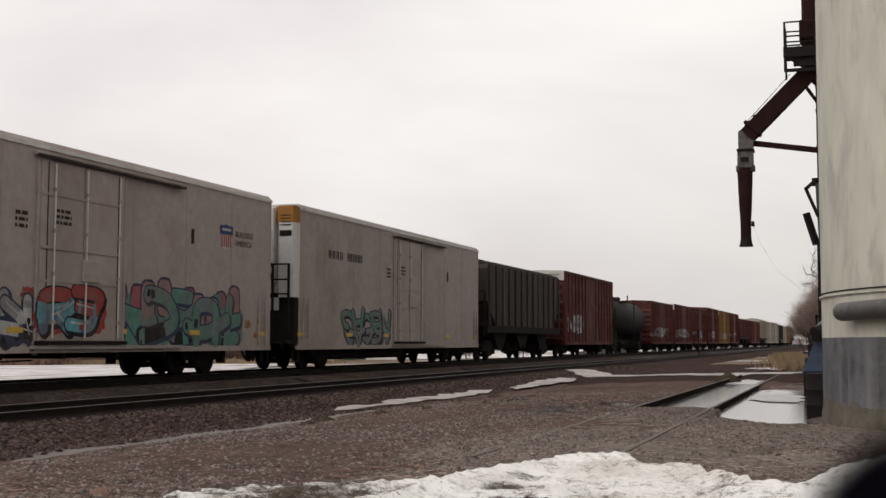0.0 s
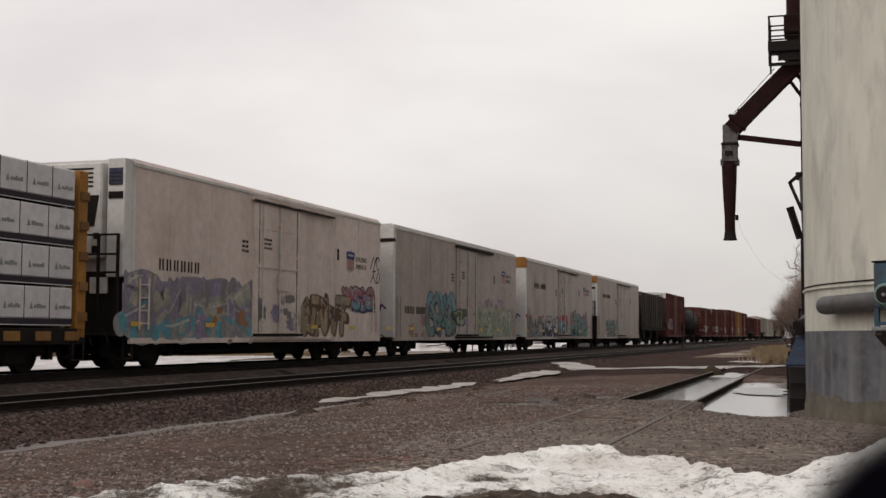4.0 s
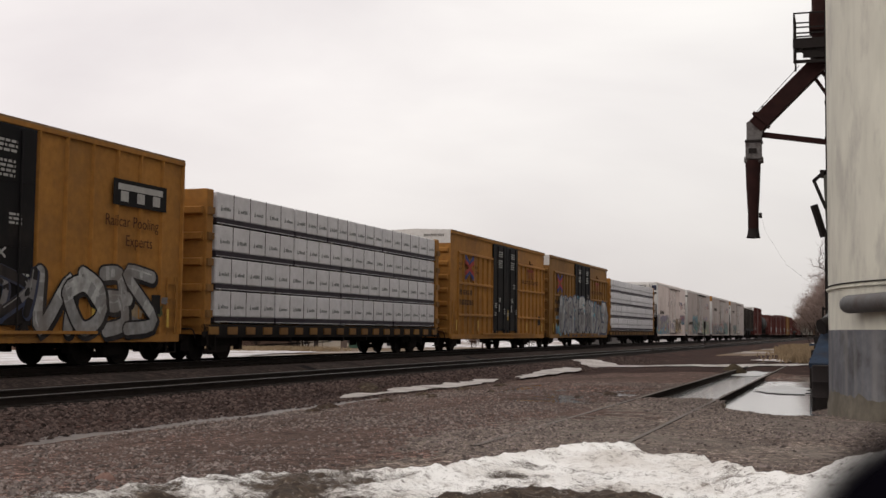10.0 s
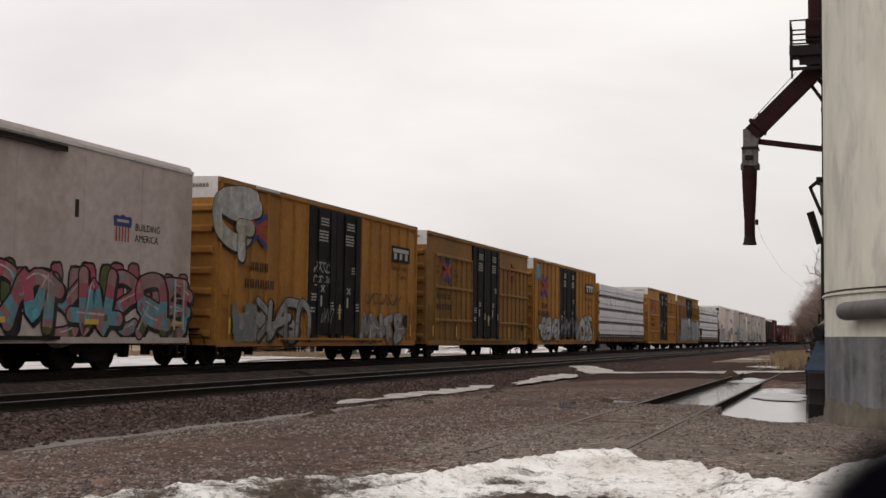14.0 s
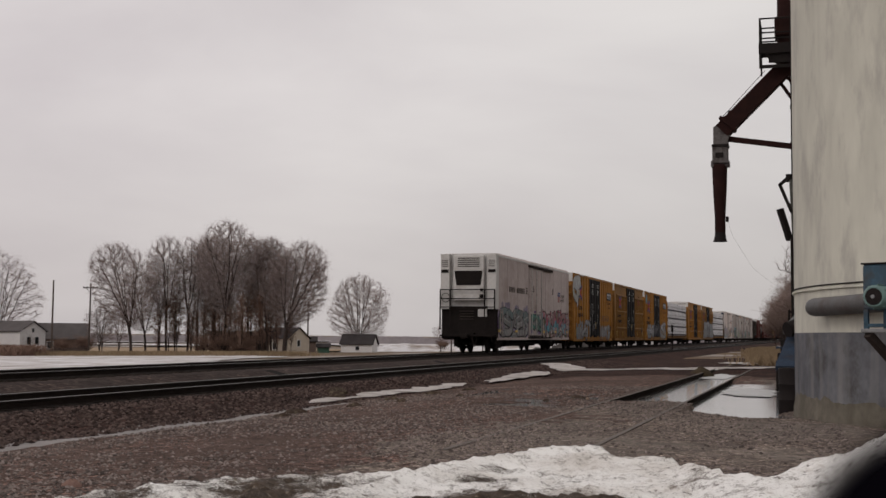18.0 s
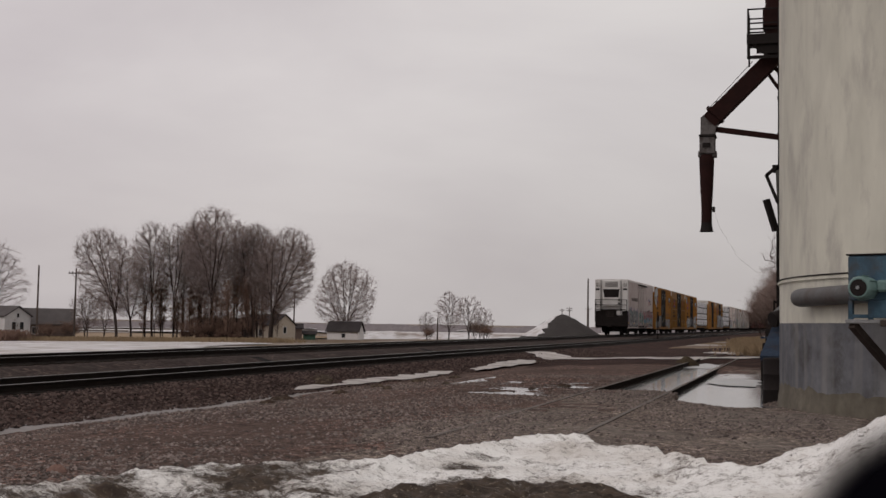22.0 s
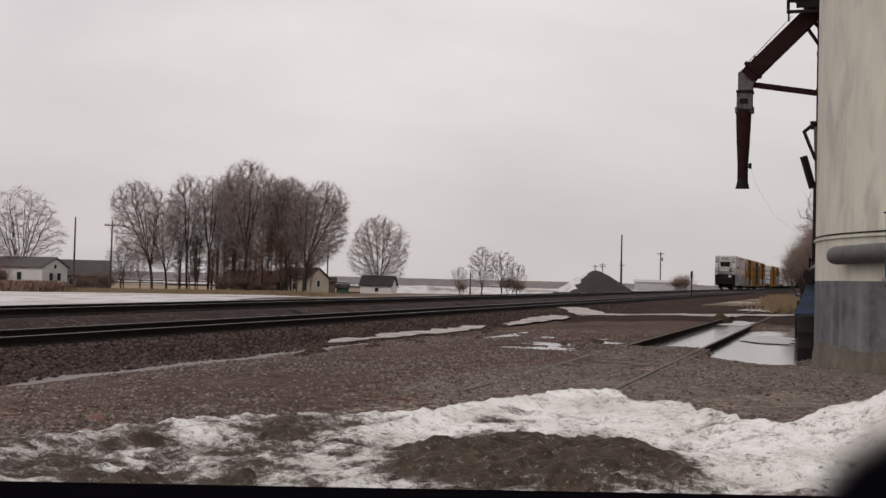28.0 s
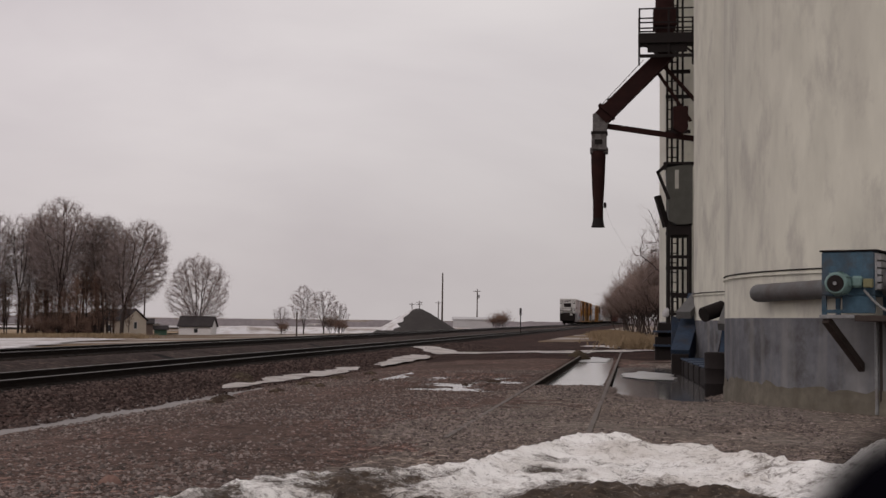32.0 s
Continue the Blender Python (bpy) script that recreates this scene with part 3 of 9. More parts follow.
def build_ground():
    sh = Shape()
    ws = axis([(-4000, -600, 850), (-600, -120, 60), (-120, -24, 8), (-24, -19, 0.8), (-19, -15, 1.0), (-15, -10.9, 0.3), (-10.9, -9.1, 0.09), (-9.1, -7.3, 0.28), (-7.3, 0.3, 0.11), (0.3, 3, 0.28), (3, 30, 3), (30, 400, 60), (400, 3000, 650)])
    ys = axis([(-800, -60, 185), (-60, 2, 6), (2, 12, 0.4), (12, 19, 0.2), (19, 41, 0.15), (41, 62, 0.42), (62, 140, 3), (140, 600, 23), (600, 4300, 740)])
    nx = len(ws)
    for y in ys:
        for w in ws:
            x = w + S * y if abs(w) < 500 else w
            far = max(0.0, math.hypot(x, y) - 500) / 3500
            sh.v.append((x, y, land(x, y) + far * (6 + 8 * nz(x, y, 0.0012, 4.0))))
    for j in range(len(ys) - 1):
        for i in range(nx - 1):
            sh.f.append((j * nx + i, j * nx + i + 1, (j + 1) * nx + i + 1, (j + 1) * nx + i))
    me = raw_mesh("ground", sh, M_GRAVEL)
    me.materials.append(M_FIELD)
    me.materials.append(M_BALLAST)
    me.materials.append(M_DARKBALLAST)
    me.materials.append(M_GREYBALLAST)
    me.materials.append(M_GREYGRAVEL)
    me.materials.append(M_WETMUD)
    idx = []
    for j in range(len(ys) - 1):
        for i in range(nx - 1):
            w, y = (ws[i] + ws[i + 1]) / 2, (ys[j] + ys[j + 1]) / 2
            edge = 0.25 * nz(w, y, 0.8, 1.0)
            if w < -21.5 or w > 6 or y > 90 and w > -10:
                k = 1
            elif w < -12.75 + edge * 0.6:
                # near-black ballast along both tracks, greyer stone between them
                k = 3 if -20.6 < w < -17.1 + edge or w > -15.35 + edge else 4
            elif 12.6 < y < 25 and abs(w + 9.95 + 0.012 * (y - 16) + 0.1 * nz(w, y, 0.5, 8.0)) < lerp_table(MUD, y) + 0.13 * nz(w, y, 1.6, 2.0) + 0.1 * nz(w, y, 5.0, 4.0):
                k = 6
            elif w < -10.3 + edge:
                k = 2
            else:                                       # paler grey stone nearer the silo
                k = 2 if y > 43 + 3 * nz(w, y, 0.5, 1.0) else 5 if w > -4.3 + 1.6 * nz(w, y, 0.35, 6.0) + 1.2 * nz(w, y, 2.2, 3.0) + 0.09 * (y - 14) else 0
            idx.append(k)
    me.polygons.foreach_set("material_index", idx)
    tagged(new("ground", me), "flat gravel yard, ballast shoulder, wet ditch and stubble fields", "ground", kind="structure")


build_ground()


def patch(name, outline, z, mat, label, category, wob=0.12, thick=0.03, kind="structure", lift=None, step=0.3, seed=0.0, taper=0.14):
    """A thin sheet with an uneven edge; lift: its height over the land instead of one level."""
    pts = []
    n = len(outline)
    for i in range(n):
        a, b = outline[i], outline[(i + 1) % n]
        m = max(1, round(math.dist(a, b) / step))
        for k in range(m):
            x, y = a[0] + (b[0] - a[0]) * k / m, a[1] + (b[1] - a[1]) * k / m
            pts.append((x + wob * nz(x, y, 1.3, seed) + wob * 0.6 * nz(x, y, 4.5, seed + 2), y + wob * 2.5 * nz(x, y, 1.1, seed + 5) + wob * 1.4 * nz(x, y, 4.0, seed + 8)))
    bm = bmesh.new()
    vs = [bm.verts.new((x, y, 0)) for x, y in pts]
    bm.faces.new(vs)
    rim = set()
    if taper and lift is not None:                     # the sheet thins out into the ground
        bmesh.ops.inset_region(bm, faces=bm.faces[:], thickness=min(taper, step * 0.6) if step < 1 else step * 0.3, use_even_offset=False)
        rim = {v for v in bm.verts if v.is_boundary}
    bmesh.ops.triangulate(bm, faces=bm.faces[:])
    if lift is not None:
        for _ in range(3):
            long = [e for e in bm.edges if e.calc_length() > max(step * 2.2, 1.0)]
            if not long:
                break
            bmesh.ops.subdivide_edges(bm, edges=long, cuts=1)
        bmesh.ops.triangulate(bm, faces=bm.faces[:])
    for v in bm.verts:
        v.co.z = z if lift is None else land(v.co.x, v.co.y) + (-0.06 if v in rim else lift)
    bmesh.ops.recalc_face_normals(bm, faces=bm.faces)
    if bm.faces[0].normal.z < 0:
        bmesh.ops.reverse_faces(bm, faces=bm.faces[:])
    me = bpy.data.meshes.new(name)
    bm.to_mesh(me)
    bm.free()
    me.materials.append(mat)
    return tagged(new(name, me), label, category, kind=kind)


patch("water", [(-3.86, 24.6), (-2.43, 24.6), (-2.4, 40), (-2.36, 51), (-3.78, 51), (-3.82, 40)], -0.15, M_WATER,
      "still grey meltwater standing between the siding rails", "puddle", wob=0.0, taper=0)
patch("water", [(-2.33, 20), (0.25, 20), (0.25, 40), (-2.28, 40)], -0.115, M_WATER, "still meltwater puddle beside the silo wall", "puddle", wob=0.0, taper=0)
patch("water", [(-7.5, 21), (-4.0, 21), (-4.0, 31.5), (-7.5, 31.5)], -0.088, M_WATER, "shallow broken meltwater puddle in the gravel", "puddle", wob=0.0, taper=0)
patch("ice", [(-2.05, 31), (-1.5, 30.2), (-0.75, 29.4), (-0.7, 33.5), (-1.5, 35.3), (-2.0, 33.6)], -0.095, M_ICE, "thin rotten ice floating on the puddle", "ice", wob=0.2)
patch("ice", [(-3.7, 44.5), (-2.7, 44), (-2.6, 49), (-3.4, 51)], -0.14, M_ICE, "thin rotten ice at the end of the meltwater", "ice", wob=0.15)
patch("ice", [(-10.2, 24.2), (-9.95, 24.6), (-9.8, 26.3), (-9.8, 28.2), (-9.62, 29.7), (-9.42, 31.4), (-9.58, 33.2), (-9.75, 35.6), (-9.95, 36), (-10.25, 35.4), (-10.3, 33.0), (-10.45, 29.1), (-10.45, 26.5), (-10.4, 25.2)], 0, M_OLDSNOW,
      "dirty snow and ice lying in the shallow ditch", "ice", wob=0.22, lift=0.04, step=0.4)
patch("snow", [(-9.25, 36.2), (-9.25, 38.4), (-9.15, 40.8), (-9.4, 46.5), (-9.9, 48.6), (-10.35, 47.2), (-10.2, 42.0), (-9.8, 37.8)], 0, M_OLDSNOW, "old snow patch beside the ballast", "snow", wob=0.2, lift=0.07)
patch("snow", [(-9.7, 50.2), (-9.3, 53.4), (-9.7, 56.2), (-11.0, 58.4), (-12.2, 57.2), (-10.6, 52.2)], 0, M_OLDSNOW, "packed snow where the farm crossing meets the ballast", "snow", wob=0.25, lift=0.04)
patch("snow", [(-9.6, 52.6), (-6.5, 51.6), (-4.5, 51.4), (-2.8, 54.4), (-0.9, 57.2), (0.8, 59.0), (0.8, 60.6), (-1.6, 59.2), (-3.4, 57.0), (-5.0, 54.8), (-7.3, 55.0), (-9.6, 55.6)], 0, M_OLDSNOW,
      "band of packed snow along the farm crossing", "snow", wob=0.3, lift=0.04)
patch("snow", [(-9.4, 66), (-8.6, 62), (-7.5, 76), (-7.2, 84), (-8.4, 85)], 0, M_OLDSNOW, "strip of old snow along the tracks", "snow", wob=0.3, lift=0.06, step=1.2)
patch("snow", [(-7.6, 85), (-6.2, 80), (-6.0, 87), (-7.5, 90)], 0, M_OLDSNOW, "strip of old snow along the tracks", "snow", wob=0.3, lift=0.06, step=1.2)
patch("snow", [(-4.4, 66), (-2.8, 63), (-1.4, 66), (-2.2, 70), (-4.2, 70)], 0, M_OLDSNOW, "patch of old snow on the yard", "snow", wob=0.4, lift=0.05, step=1.0)
patch("snow", [(-39, -20), (-38, 20), (-37, 42), (-38.5, 53), (-40.5, 66), (-42.5, 78), (-50, 98), (-58, 118), (-62, 142), (-76, 158), (-108, 143), (-120, 110), (-90, 20), (-60, -20)], 0, M_SNOWFIELD,
      "wide patch of melting snow beyond the tracks", "snow", wob=2.2, lift=0.12, step=2)
patch("snow", [(-70, 260), (-40, 270), (-38, 330), (-90, 360), (-120, 330)], 0, M_SNOWFIELD, "snow lying in the far fields", "snow", wob=3, lift=0.5, step=9)
patch("snow", [(-95, 330), (-60, 345), (-30, 420), (-120, 520), (-190, 460)], 0, M_SNOWFIELD, "snow lying in the far fields", "snow", wob=4, lift=0.6, step=14)


patch("snow", [(-30, 28), (-28.5, 34), (-29.5, 44), (-33, 52), (-34.5, 47), (-33, 36), (-32.5, 29)], 0, M_SNOWFIELD, "thin strip of snow on the far verge", "snow", wob=1.0, lift=0.08, step=1.2)
patch("stubble", [(-165, 186), (-120, 184), (-98, 190), (-84, 226), (-96, 262), (-150, 270), (-190, 230)], 0, material("tan_stubble", (0.36, 0.27, 0.185), 0.95, (0.26, 0.19, 0.13), scale=0.2, fine=1.5, amount=0.7, bump=0.3, bump_scale=2, stretch=(0.5, 1.5, 1)),
      "strip of dry tan stubble behind the grove", "field", wob=3, lift=0.25, step=6)


# ---- the snow bank and the soil in front of the car ----
SNOW_FAR = [(-6.6, 5.2), (-5.2, 6.9), (-4.7, 7.45), (-4.55, 7.9), (-4.35, 8.6), (-4.0, 9.0), (-3.55, 9.5), (-3.15, 9.7), (-2.9, 10.6), (-2.6, 11.4), (-2.4, 12.2), (-1.9, 12.2), (-1.65, 11.6), (-1.3, 11.9),
            (-0.95, 11.1), (-0.6, 10.3), (-0.25, 10.2), (0.1, 11.0), (0.5, 12.2), (1.2, 13.0), (3.5, 13.4), (6, 13.4)]


def snow_height(x, y):
    d = lerp_table(SNOW_FAR, x) - y + 0.35
    if d < 0:
        return -0.15
    edge = min(1.0, d / 0.75)
    ridge = 0.10 * math.exp(-((d - 0.8) / 0.8) ** 2) + 0.06
    wx = 0.72 if x < 0.95 else 1.9
    heap = 0.62 * math.exp(-((x - 0.95) / wx) ** 2 - ((y - 9.9 + 0.5 * max(0, x - 1)) / 1.15) ** 2)
    lump = 0.05 * nz(x, y, 1.1, 1.5) + 0.03 * nz(x, y, 2.7, 4.2) + 0.028 * nz(x, y, 6.0, 8.8) + 0.03 * nz(x, y, 12, 3.3) + 0.015 * nz(x, y, 23, 5.1)
    fade = min(1.0, max(0.0, min((y - 3.9 - 0.5 * nz(x, y, 0.7, 2.2)) / 1.1, (x + 7.9) / 0.8, (4.9 - x) / 0.8)))
    return ((ridge + heap + lump) * edge - 0.12 * (1 - edge)) * fade - 0.2 * (1 - fade)


def soil_height(x, y):
    d = ((x + 1.7) / 1.0) ** 2 + ((y - 7.6) / 1.35) ** 2
    base = 0.25 * math.exp(-d * d * 0.5) - 0.1
    d2 = ((x + 3.75) / 0.45) ** 2 + ((y - 8.4) / 0.7) ** 2
    base = max(base, 0.2 * math.exp(-d2 * d2 * 0.5) - 0.09)
    k = min(1.0, max(0.0, (-2.2 - x) / 2.2))           # more bare earth towards the road's end of the bank
    if k > 0:
        base = max(base, -0.05 + 0.1 * k + 0.09 * nz(x, y, 1.6, 3.0) + 0.08 * nz(x, y, 4.2, 1.0))
    if y > lerp_table(SNOW_FAR, x) + 0.1:
        base -= min(0.4, (y - lerp_table(SNOW_FAR, x) - 0.1) * 0.8)
    fade = min(1.0, max(0.0, min((y - 4.0 - 0.5 * nz(x, y, 0.8, 7.2)) / 0.9, (x + 7.8) / 0.7)))
    base = base * fade - 0.3 * (1 - fade)
    return base + 0.06 * nz(x, y, 1.9, 6.1) + 0.055 * nz(x, y, 4.5, 2.2) + 0.04 * nz(x, y, 10, 7) + 0.03 * nz(x, y, 21, 1.7)


def build_bank():
    xs, ys = axis([(-8, 5, 0.045)]), axis([(3.4, 14, 0.045)])
    sh = Shape().grid(xs, ys, lambda x, y: max(snow_height(x, y), soil_height(x, y) if y < 10.4 and x < 1.0 else -1.0))
    me = raw_mesh("snow_bank", sh, M_SNOW)
    cover = me.attributes.new("cover", "FLOAT", "POINT")
    cover.data.foreach_set("value", [0.49 - 0.14 * min(1.0, max(0.0, (-0.8 - x) / 3.5)) - 0.16 * max(0.0, nz(x, y, 1.4, 11.0) + 0.8 * nz(x, y, 4.3, 12.0) - 0.1 - 0.05 * min(4.0, x + 2.5)) + 2.0 * (snow_height(x, y) - (soil_height(x, y) if y < 10.4 and x < 1.0 else -0.12)) for x, y, _ in sh.v])
    tagged(new("snow_bank", me), "low ploughed bank of dirty melting snow and dark thawed earth", "snow", kind="structure")


build_bank()


# ---- tracks ----
def rail_section(h=0.17):
    return [(-0.07, 0), (-0.07, 0.02), (-0.012, 0.035), (-0.012, h - 0.045), (-0.036, h - 0.035), (-0.036, h - 0.006), (-0.028, h), (0.028, h), (0.036, h - 0.006), (0.036, h - 0.035),
            (0.012, h - 0.045), (0.012, 0.035), (0.07, 0.02), (0.07, 0)]


def rail(name, path, mat, parent, h=0.17, shiny=True, head=None):
    """A rail along (x, y, z of its head)."""
    sec = rail_section(h)
    sh = Shape()
    n = len(sec)
    for x, y, z in path:
        sh.v += [(x + a, y, z - h + b) for a, b in sec]
    for k in range(len(path) - 1):
        sh.f += [(k * n + i, k * n + (i + 1) % n, (k + 1) * n + (i + 1) % n, (k + 1) * n + i) for i in range(n)]
    ob = part(name, sh, mat, parent)
    if shiny:
        me = ob.data
        me.materials.append(head or M_RAILTOP)
        for p in me.polygons:
            if p.normal.z > 0.6 and p.center.z > max(q[2] for q in path) - 1.7 and abs(p.area) > 0:
                vs = [me.vertices[i].co.z for i in p.vertices]
                k = min(range(len(path)), key=lambda q: abs(path[q][1] - p.center.y))
                if min(vs) > path[k][2] - 0.12:
                    p.material_index = 1
    return ob


def main_track(centre, z0, label):
    t = thing("railway_track", label, "railway track", kind="structure")
    ys = [-60 + 20 * i for i in range(34)]
    for o in (-0.75, 0.75):
        rail("rail", [(centre + o + S * y, y, z0 + GRADE * y) for y in ys], M_RAIL, t)
    tie = Shape().box(-1.3, 1.3, -0.115, 0.115, -0.2, 0, 0.015).mesh("tie", M_TIE)
    for i in range(150):
        y = 2 + i * 0.55
        part("tie", tie, None, t, at=pose(centre + S * y + random.uniform(-0.03, 0.03), y, z0 - 0.15 + GRADE * y, 0, 0, random.uniform(-0.8, 0.8) - 0.957))
    return t


NEAR_C, NEAR_Z = -14.12, 0.042
FAR_C, FAR_Z = -18.21, 0.297
main_track(NEAR_C, NEAR_Z, "main line railway track with polished rails on dark ballast")
main_track(FAR_C, FAR_Z, "second main line railway track carrying the freight train")


def siding():
    t = thing("siding_track", "disused siding with rusted rails sunk in gravel and meltwater", "railway track", kind="structure")
    for o in (-2.39, -3.89):
        rail("rail", [(o + 0.0033 * y + (0.0016 * max(0, y - 52) ** 2), y, 0.0) for y in [13 + 2 * i for i in range(34)]], M_RAILRUST, t, 0.17, True, M_RAILDULL)
    return t


siding()


# ---- loose stones on the shoulder and the lot ----
def stones(name, count, area, size, mat, label, seed):
    rnd = random.Random(seed)
    sh = Shape()
    base = [(1, 0, 0), (-1, 0, 0), (0, 1, 0), (0, -1, 0), (0, 0, 1), (0, 0, -1)]
    fs = [(0, 2, 4), (2, 1, 4), (1, 3, 4), (3, 0, 4), (2, 0, 5), (1, 2, 5), (3, 1, 5), (0, 3, 5)]
    for _ in range(count):
        x, y = area(rnd)
        r = size(rnd)
        z = land(x, y) + r * 0.15
        a = rnd.uniform(0, 6.28)
        vs = []
        for p in base:
            k = r * rnd.uniform(0.6, 1.25)
            px, py, pz = p[0] * k, p[1] * k * 0.8, p[2] * k * 0.6
            vs.append((x + px * math.cos(a) - py * math.sin(a), y + px * math.sin(a) + py * math.cos(a), z + pz))
        sh.add(vs, fs)
    me = raw_mesh(name, sh, mat, smooth=False)
    return tagged(new(name, me), label, "stones", kind="stuff")


def shoulder(rnd):
    y = 8 + 60 * rnd.random() ** 1.8
    return rnd.uniform(-13.0, -10.0) + S * y, y


def lot(rnd):
    y = 7 + 26 * rnd.random() ** 1.5
    x = rnd.uniform(-9.3, 0.5)
    if nz(x, y * 0.6, 0.5, 4.4) + 0.5 * nz(x, y, 1.9, 1.2) < rnd.uniform(-0.7, 0.5):
        return lot(rnd)
    return x, y


stones("ballast_stones", 22000, shoulder, lambda r: r.uniform(0.02, 0.06), M_STONE, "broken pinkish-brown ballast stones on the shoulder", 4)
stones("gravel_stones", 60000, lot, lambda r: 0.008 + 0.028 * r.random() ** 3, M_PEBBLE, "small loose stones scattered over the gravel yard", 5)


def treeline():
    """Woods and low rises on the horizon."""
    rnd = random.Random(77)
    sh = Shape()
    for k in range(420):
        a = radians(rnd.uniform(-62, 12))
        d = rnd.uniform(950, 1500) if k < 300 else rnd.uniform(520, 800)
        x, y = d * math.sin(a), d * math.cos(a)
        r, h = rnd.uniform(9, 26), rnd.uniform(1.5, 4.5)
        z = land(x, y) + max(0.0, d - 500) / 3500 * 6 - 1
        n = 7
        m = len(sh.v)
        for i in range(n):
            t = i / (n - 1) * 2 - 1
            sh.v += [(x + t * r * math.cos(a), y - t * r * math.sin(a), z), (x + t * r * math.cos(a), y - t * r * math.sin(a), z + h * (1 - t * t) ** 0.5 * rnd.uniform(0.75, 1.1) + 0.4),
                     (x + t * r * math.cos(a) + 5 * math.sin(a), y - t * r * math.sin(a) + 5 * math.cos(a), z)]
        for i in range(n - 1):
            q = m + 3 * i
            sh.f += [(q, q + 3, q + 4, q + 1), (q + 1, q + 4, q + 5, q + 2)]
    # distance haze is mixed into this pale wood colour
    tagged(new("far_woods", raw_mesh("far_woods", sh, material("hazed_bare_woods", (0.30, 0.27, 0.28), 0.95, (0.22, 0.2, 0.21), scale=0.05, fine=0.5, amount=0.6, bump=0.0))), "thin line of bare woods on the horizon", "woods", kind="stuff")


treeline()


def drift(x0, y0, lx, ly, h, turn, label, seed):
    """A long low bank of snow, with bare earth along its crest."""
    ax, ay = axis([(-lx, lx, lx / 24)]), axis([(-ly, ly, ly / 12)])

    def hz(x, y):
        r = (x / lx) ** 2 + (y / ly) ** 2
        return h * math.exp(-r * 2.6) * (1 + 0.25 * nz(x, y, 0.25, seed)) + 0.12 * nz(x, y, 0.9, seed + 2) - h * 0.09
    me = raw_mesh("snow_bank", Shape().grid(ax, ay, hz), M_SNOWFIELD)
    ob = tagged(new("snow_bank", me), label, "snow", kind="structure")
    ob.matrix_basis = pose(x0, y0, land(x0, y0), 0, 0, turn)


drift(-79, 242, 15, 9, 1.7, 16, "long low bank of drifted snow beside the field", 1)
drift(-63, 262, 24, 9, 1.3, 8, "low bank of drifted snow across the field", 7)
drift(-44, 275, 15, 7, 1.2, 0, "low bank of drifted snow across the field", 9)
for ox, oy, lx, ly in ((-150, 420, 70, 40), (-60, 560, 60, 60), (-260, 640, 120, 60), (-30, 720, 40, 80), (-130, 820, 130, 70), (-210, 330, 60, 30), (-62, 285, 14, 10), (-300, 480, 90, 40)):
    patch("snow", [(ox + lx * math.cos(t), oy + ly * math.sin(t)) for t in [i * math.pi / 8 for i in range(16)]], 0, M_SNOWFIELD, "drifted snow left in the far fields", "snow", wob=lx * 0.35, lift=0.5 + max(0, oy - 500) / 400, step=lx * 0.25, seed=ox)


# ---- grain silos, loading spout and machinery ----
def silo(cx, cy, r, height, label):
    t = thing("grain_silo", label, "silo", pose(cx, cy, 0))
    n = 96
    part("wall", Shape().lathe([(r, 1.36), (r, 2.04)] + [(r, 2.1 + (height - 2.1) * i / 6) for i in range(7)] + [(r - 0.25, height), (0.01, height + 0.8)], n), M_CONC, t, smooth=True)
    part("painted_band", Shape().lathe([(r + 0.003, 0.28), (r + 0.003, 1.36)], n), M_BLUEBAND, t, "faded blue-grey painted lower band", smooth=True)
    foot = Shape().lathe([(r + 0.03, -0.4), (r + 0.03, 0.1), (r + 0.007, 0.2), (r + 0.006, 0.32)], 240)
    foot.v = [(x, y, z if z < 0.3 else z + 0.05 * nz(x, y, 1.1, 2.0) + 0.12 * nz(x, y, 4.5, 5.0)) for x, y, z in foot.v]
    part("footing", foot, M_FOOTING, t, "stained wet concrete foot", smooth=True)
    part("ledge_pipe", Shape().lathe([(r, 2.03), (r + 0.035, 2.035), (r + 0.035, 2.065), (r, 2.07)], n), M_CONC, t, "thin moulding round the wall", smooth=True)
    part("conduit", Shape().lathe([(r, 2.09), (r + 0.02, 2.095), (r + 0.02, 2.11), (r, 2.115)], n), M_DARKSTEEL, t, "thin dark conduit", smooth=True)
    return t


silo(5.82, 22.3, 6.0, 26, "tall cylindrical concrete grain silo, cream paint over a blue band")
silo(5.92, 34.75, 6.0, 26, "tall cylindrical concrete grain silo, cream paint, behind the first")


def headhouse():
    t = thing("headhouse", "tall plain concrete headhouse of the grain elevator", "elevator")
    part("wall", Shape().box(-0.42, 9, 50, 60, -0.4, 34, 0.03), M_CONC, t)
    part("roof", Shape().box(-0.6, 9.2, 49.8, 60.2, 34, 34.4), M_DARKROOF, t)
    part("painted_band", Shape().box(-0.426, 9.01, 49.994, 60.01, 0.28, 1.36), M_BLUEBAND, t)


headhouse()


M_SPOUTGREY = material("worn_spout_steel", (0.17, 0.16, 0.16), 0.65, (0.09, 0.08, 0.08), scale=3, fine=14, amount=0.8, bump=0.2, grime=((0.04, 0.028, 0.026), 0.8, 3.0))
M_NAVY = material("dark_blue_machine_paint", (0.04, 0.062, 0.10), 0.65, (0.025, 0.035, 0.055), scale=2.5, fine=16, amount=0.6, bump=0.2, grime=((0.05, 0.042, 0.04), 0.6, 2.2))


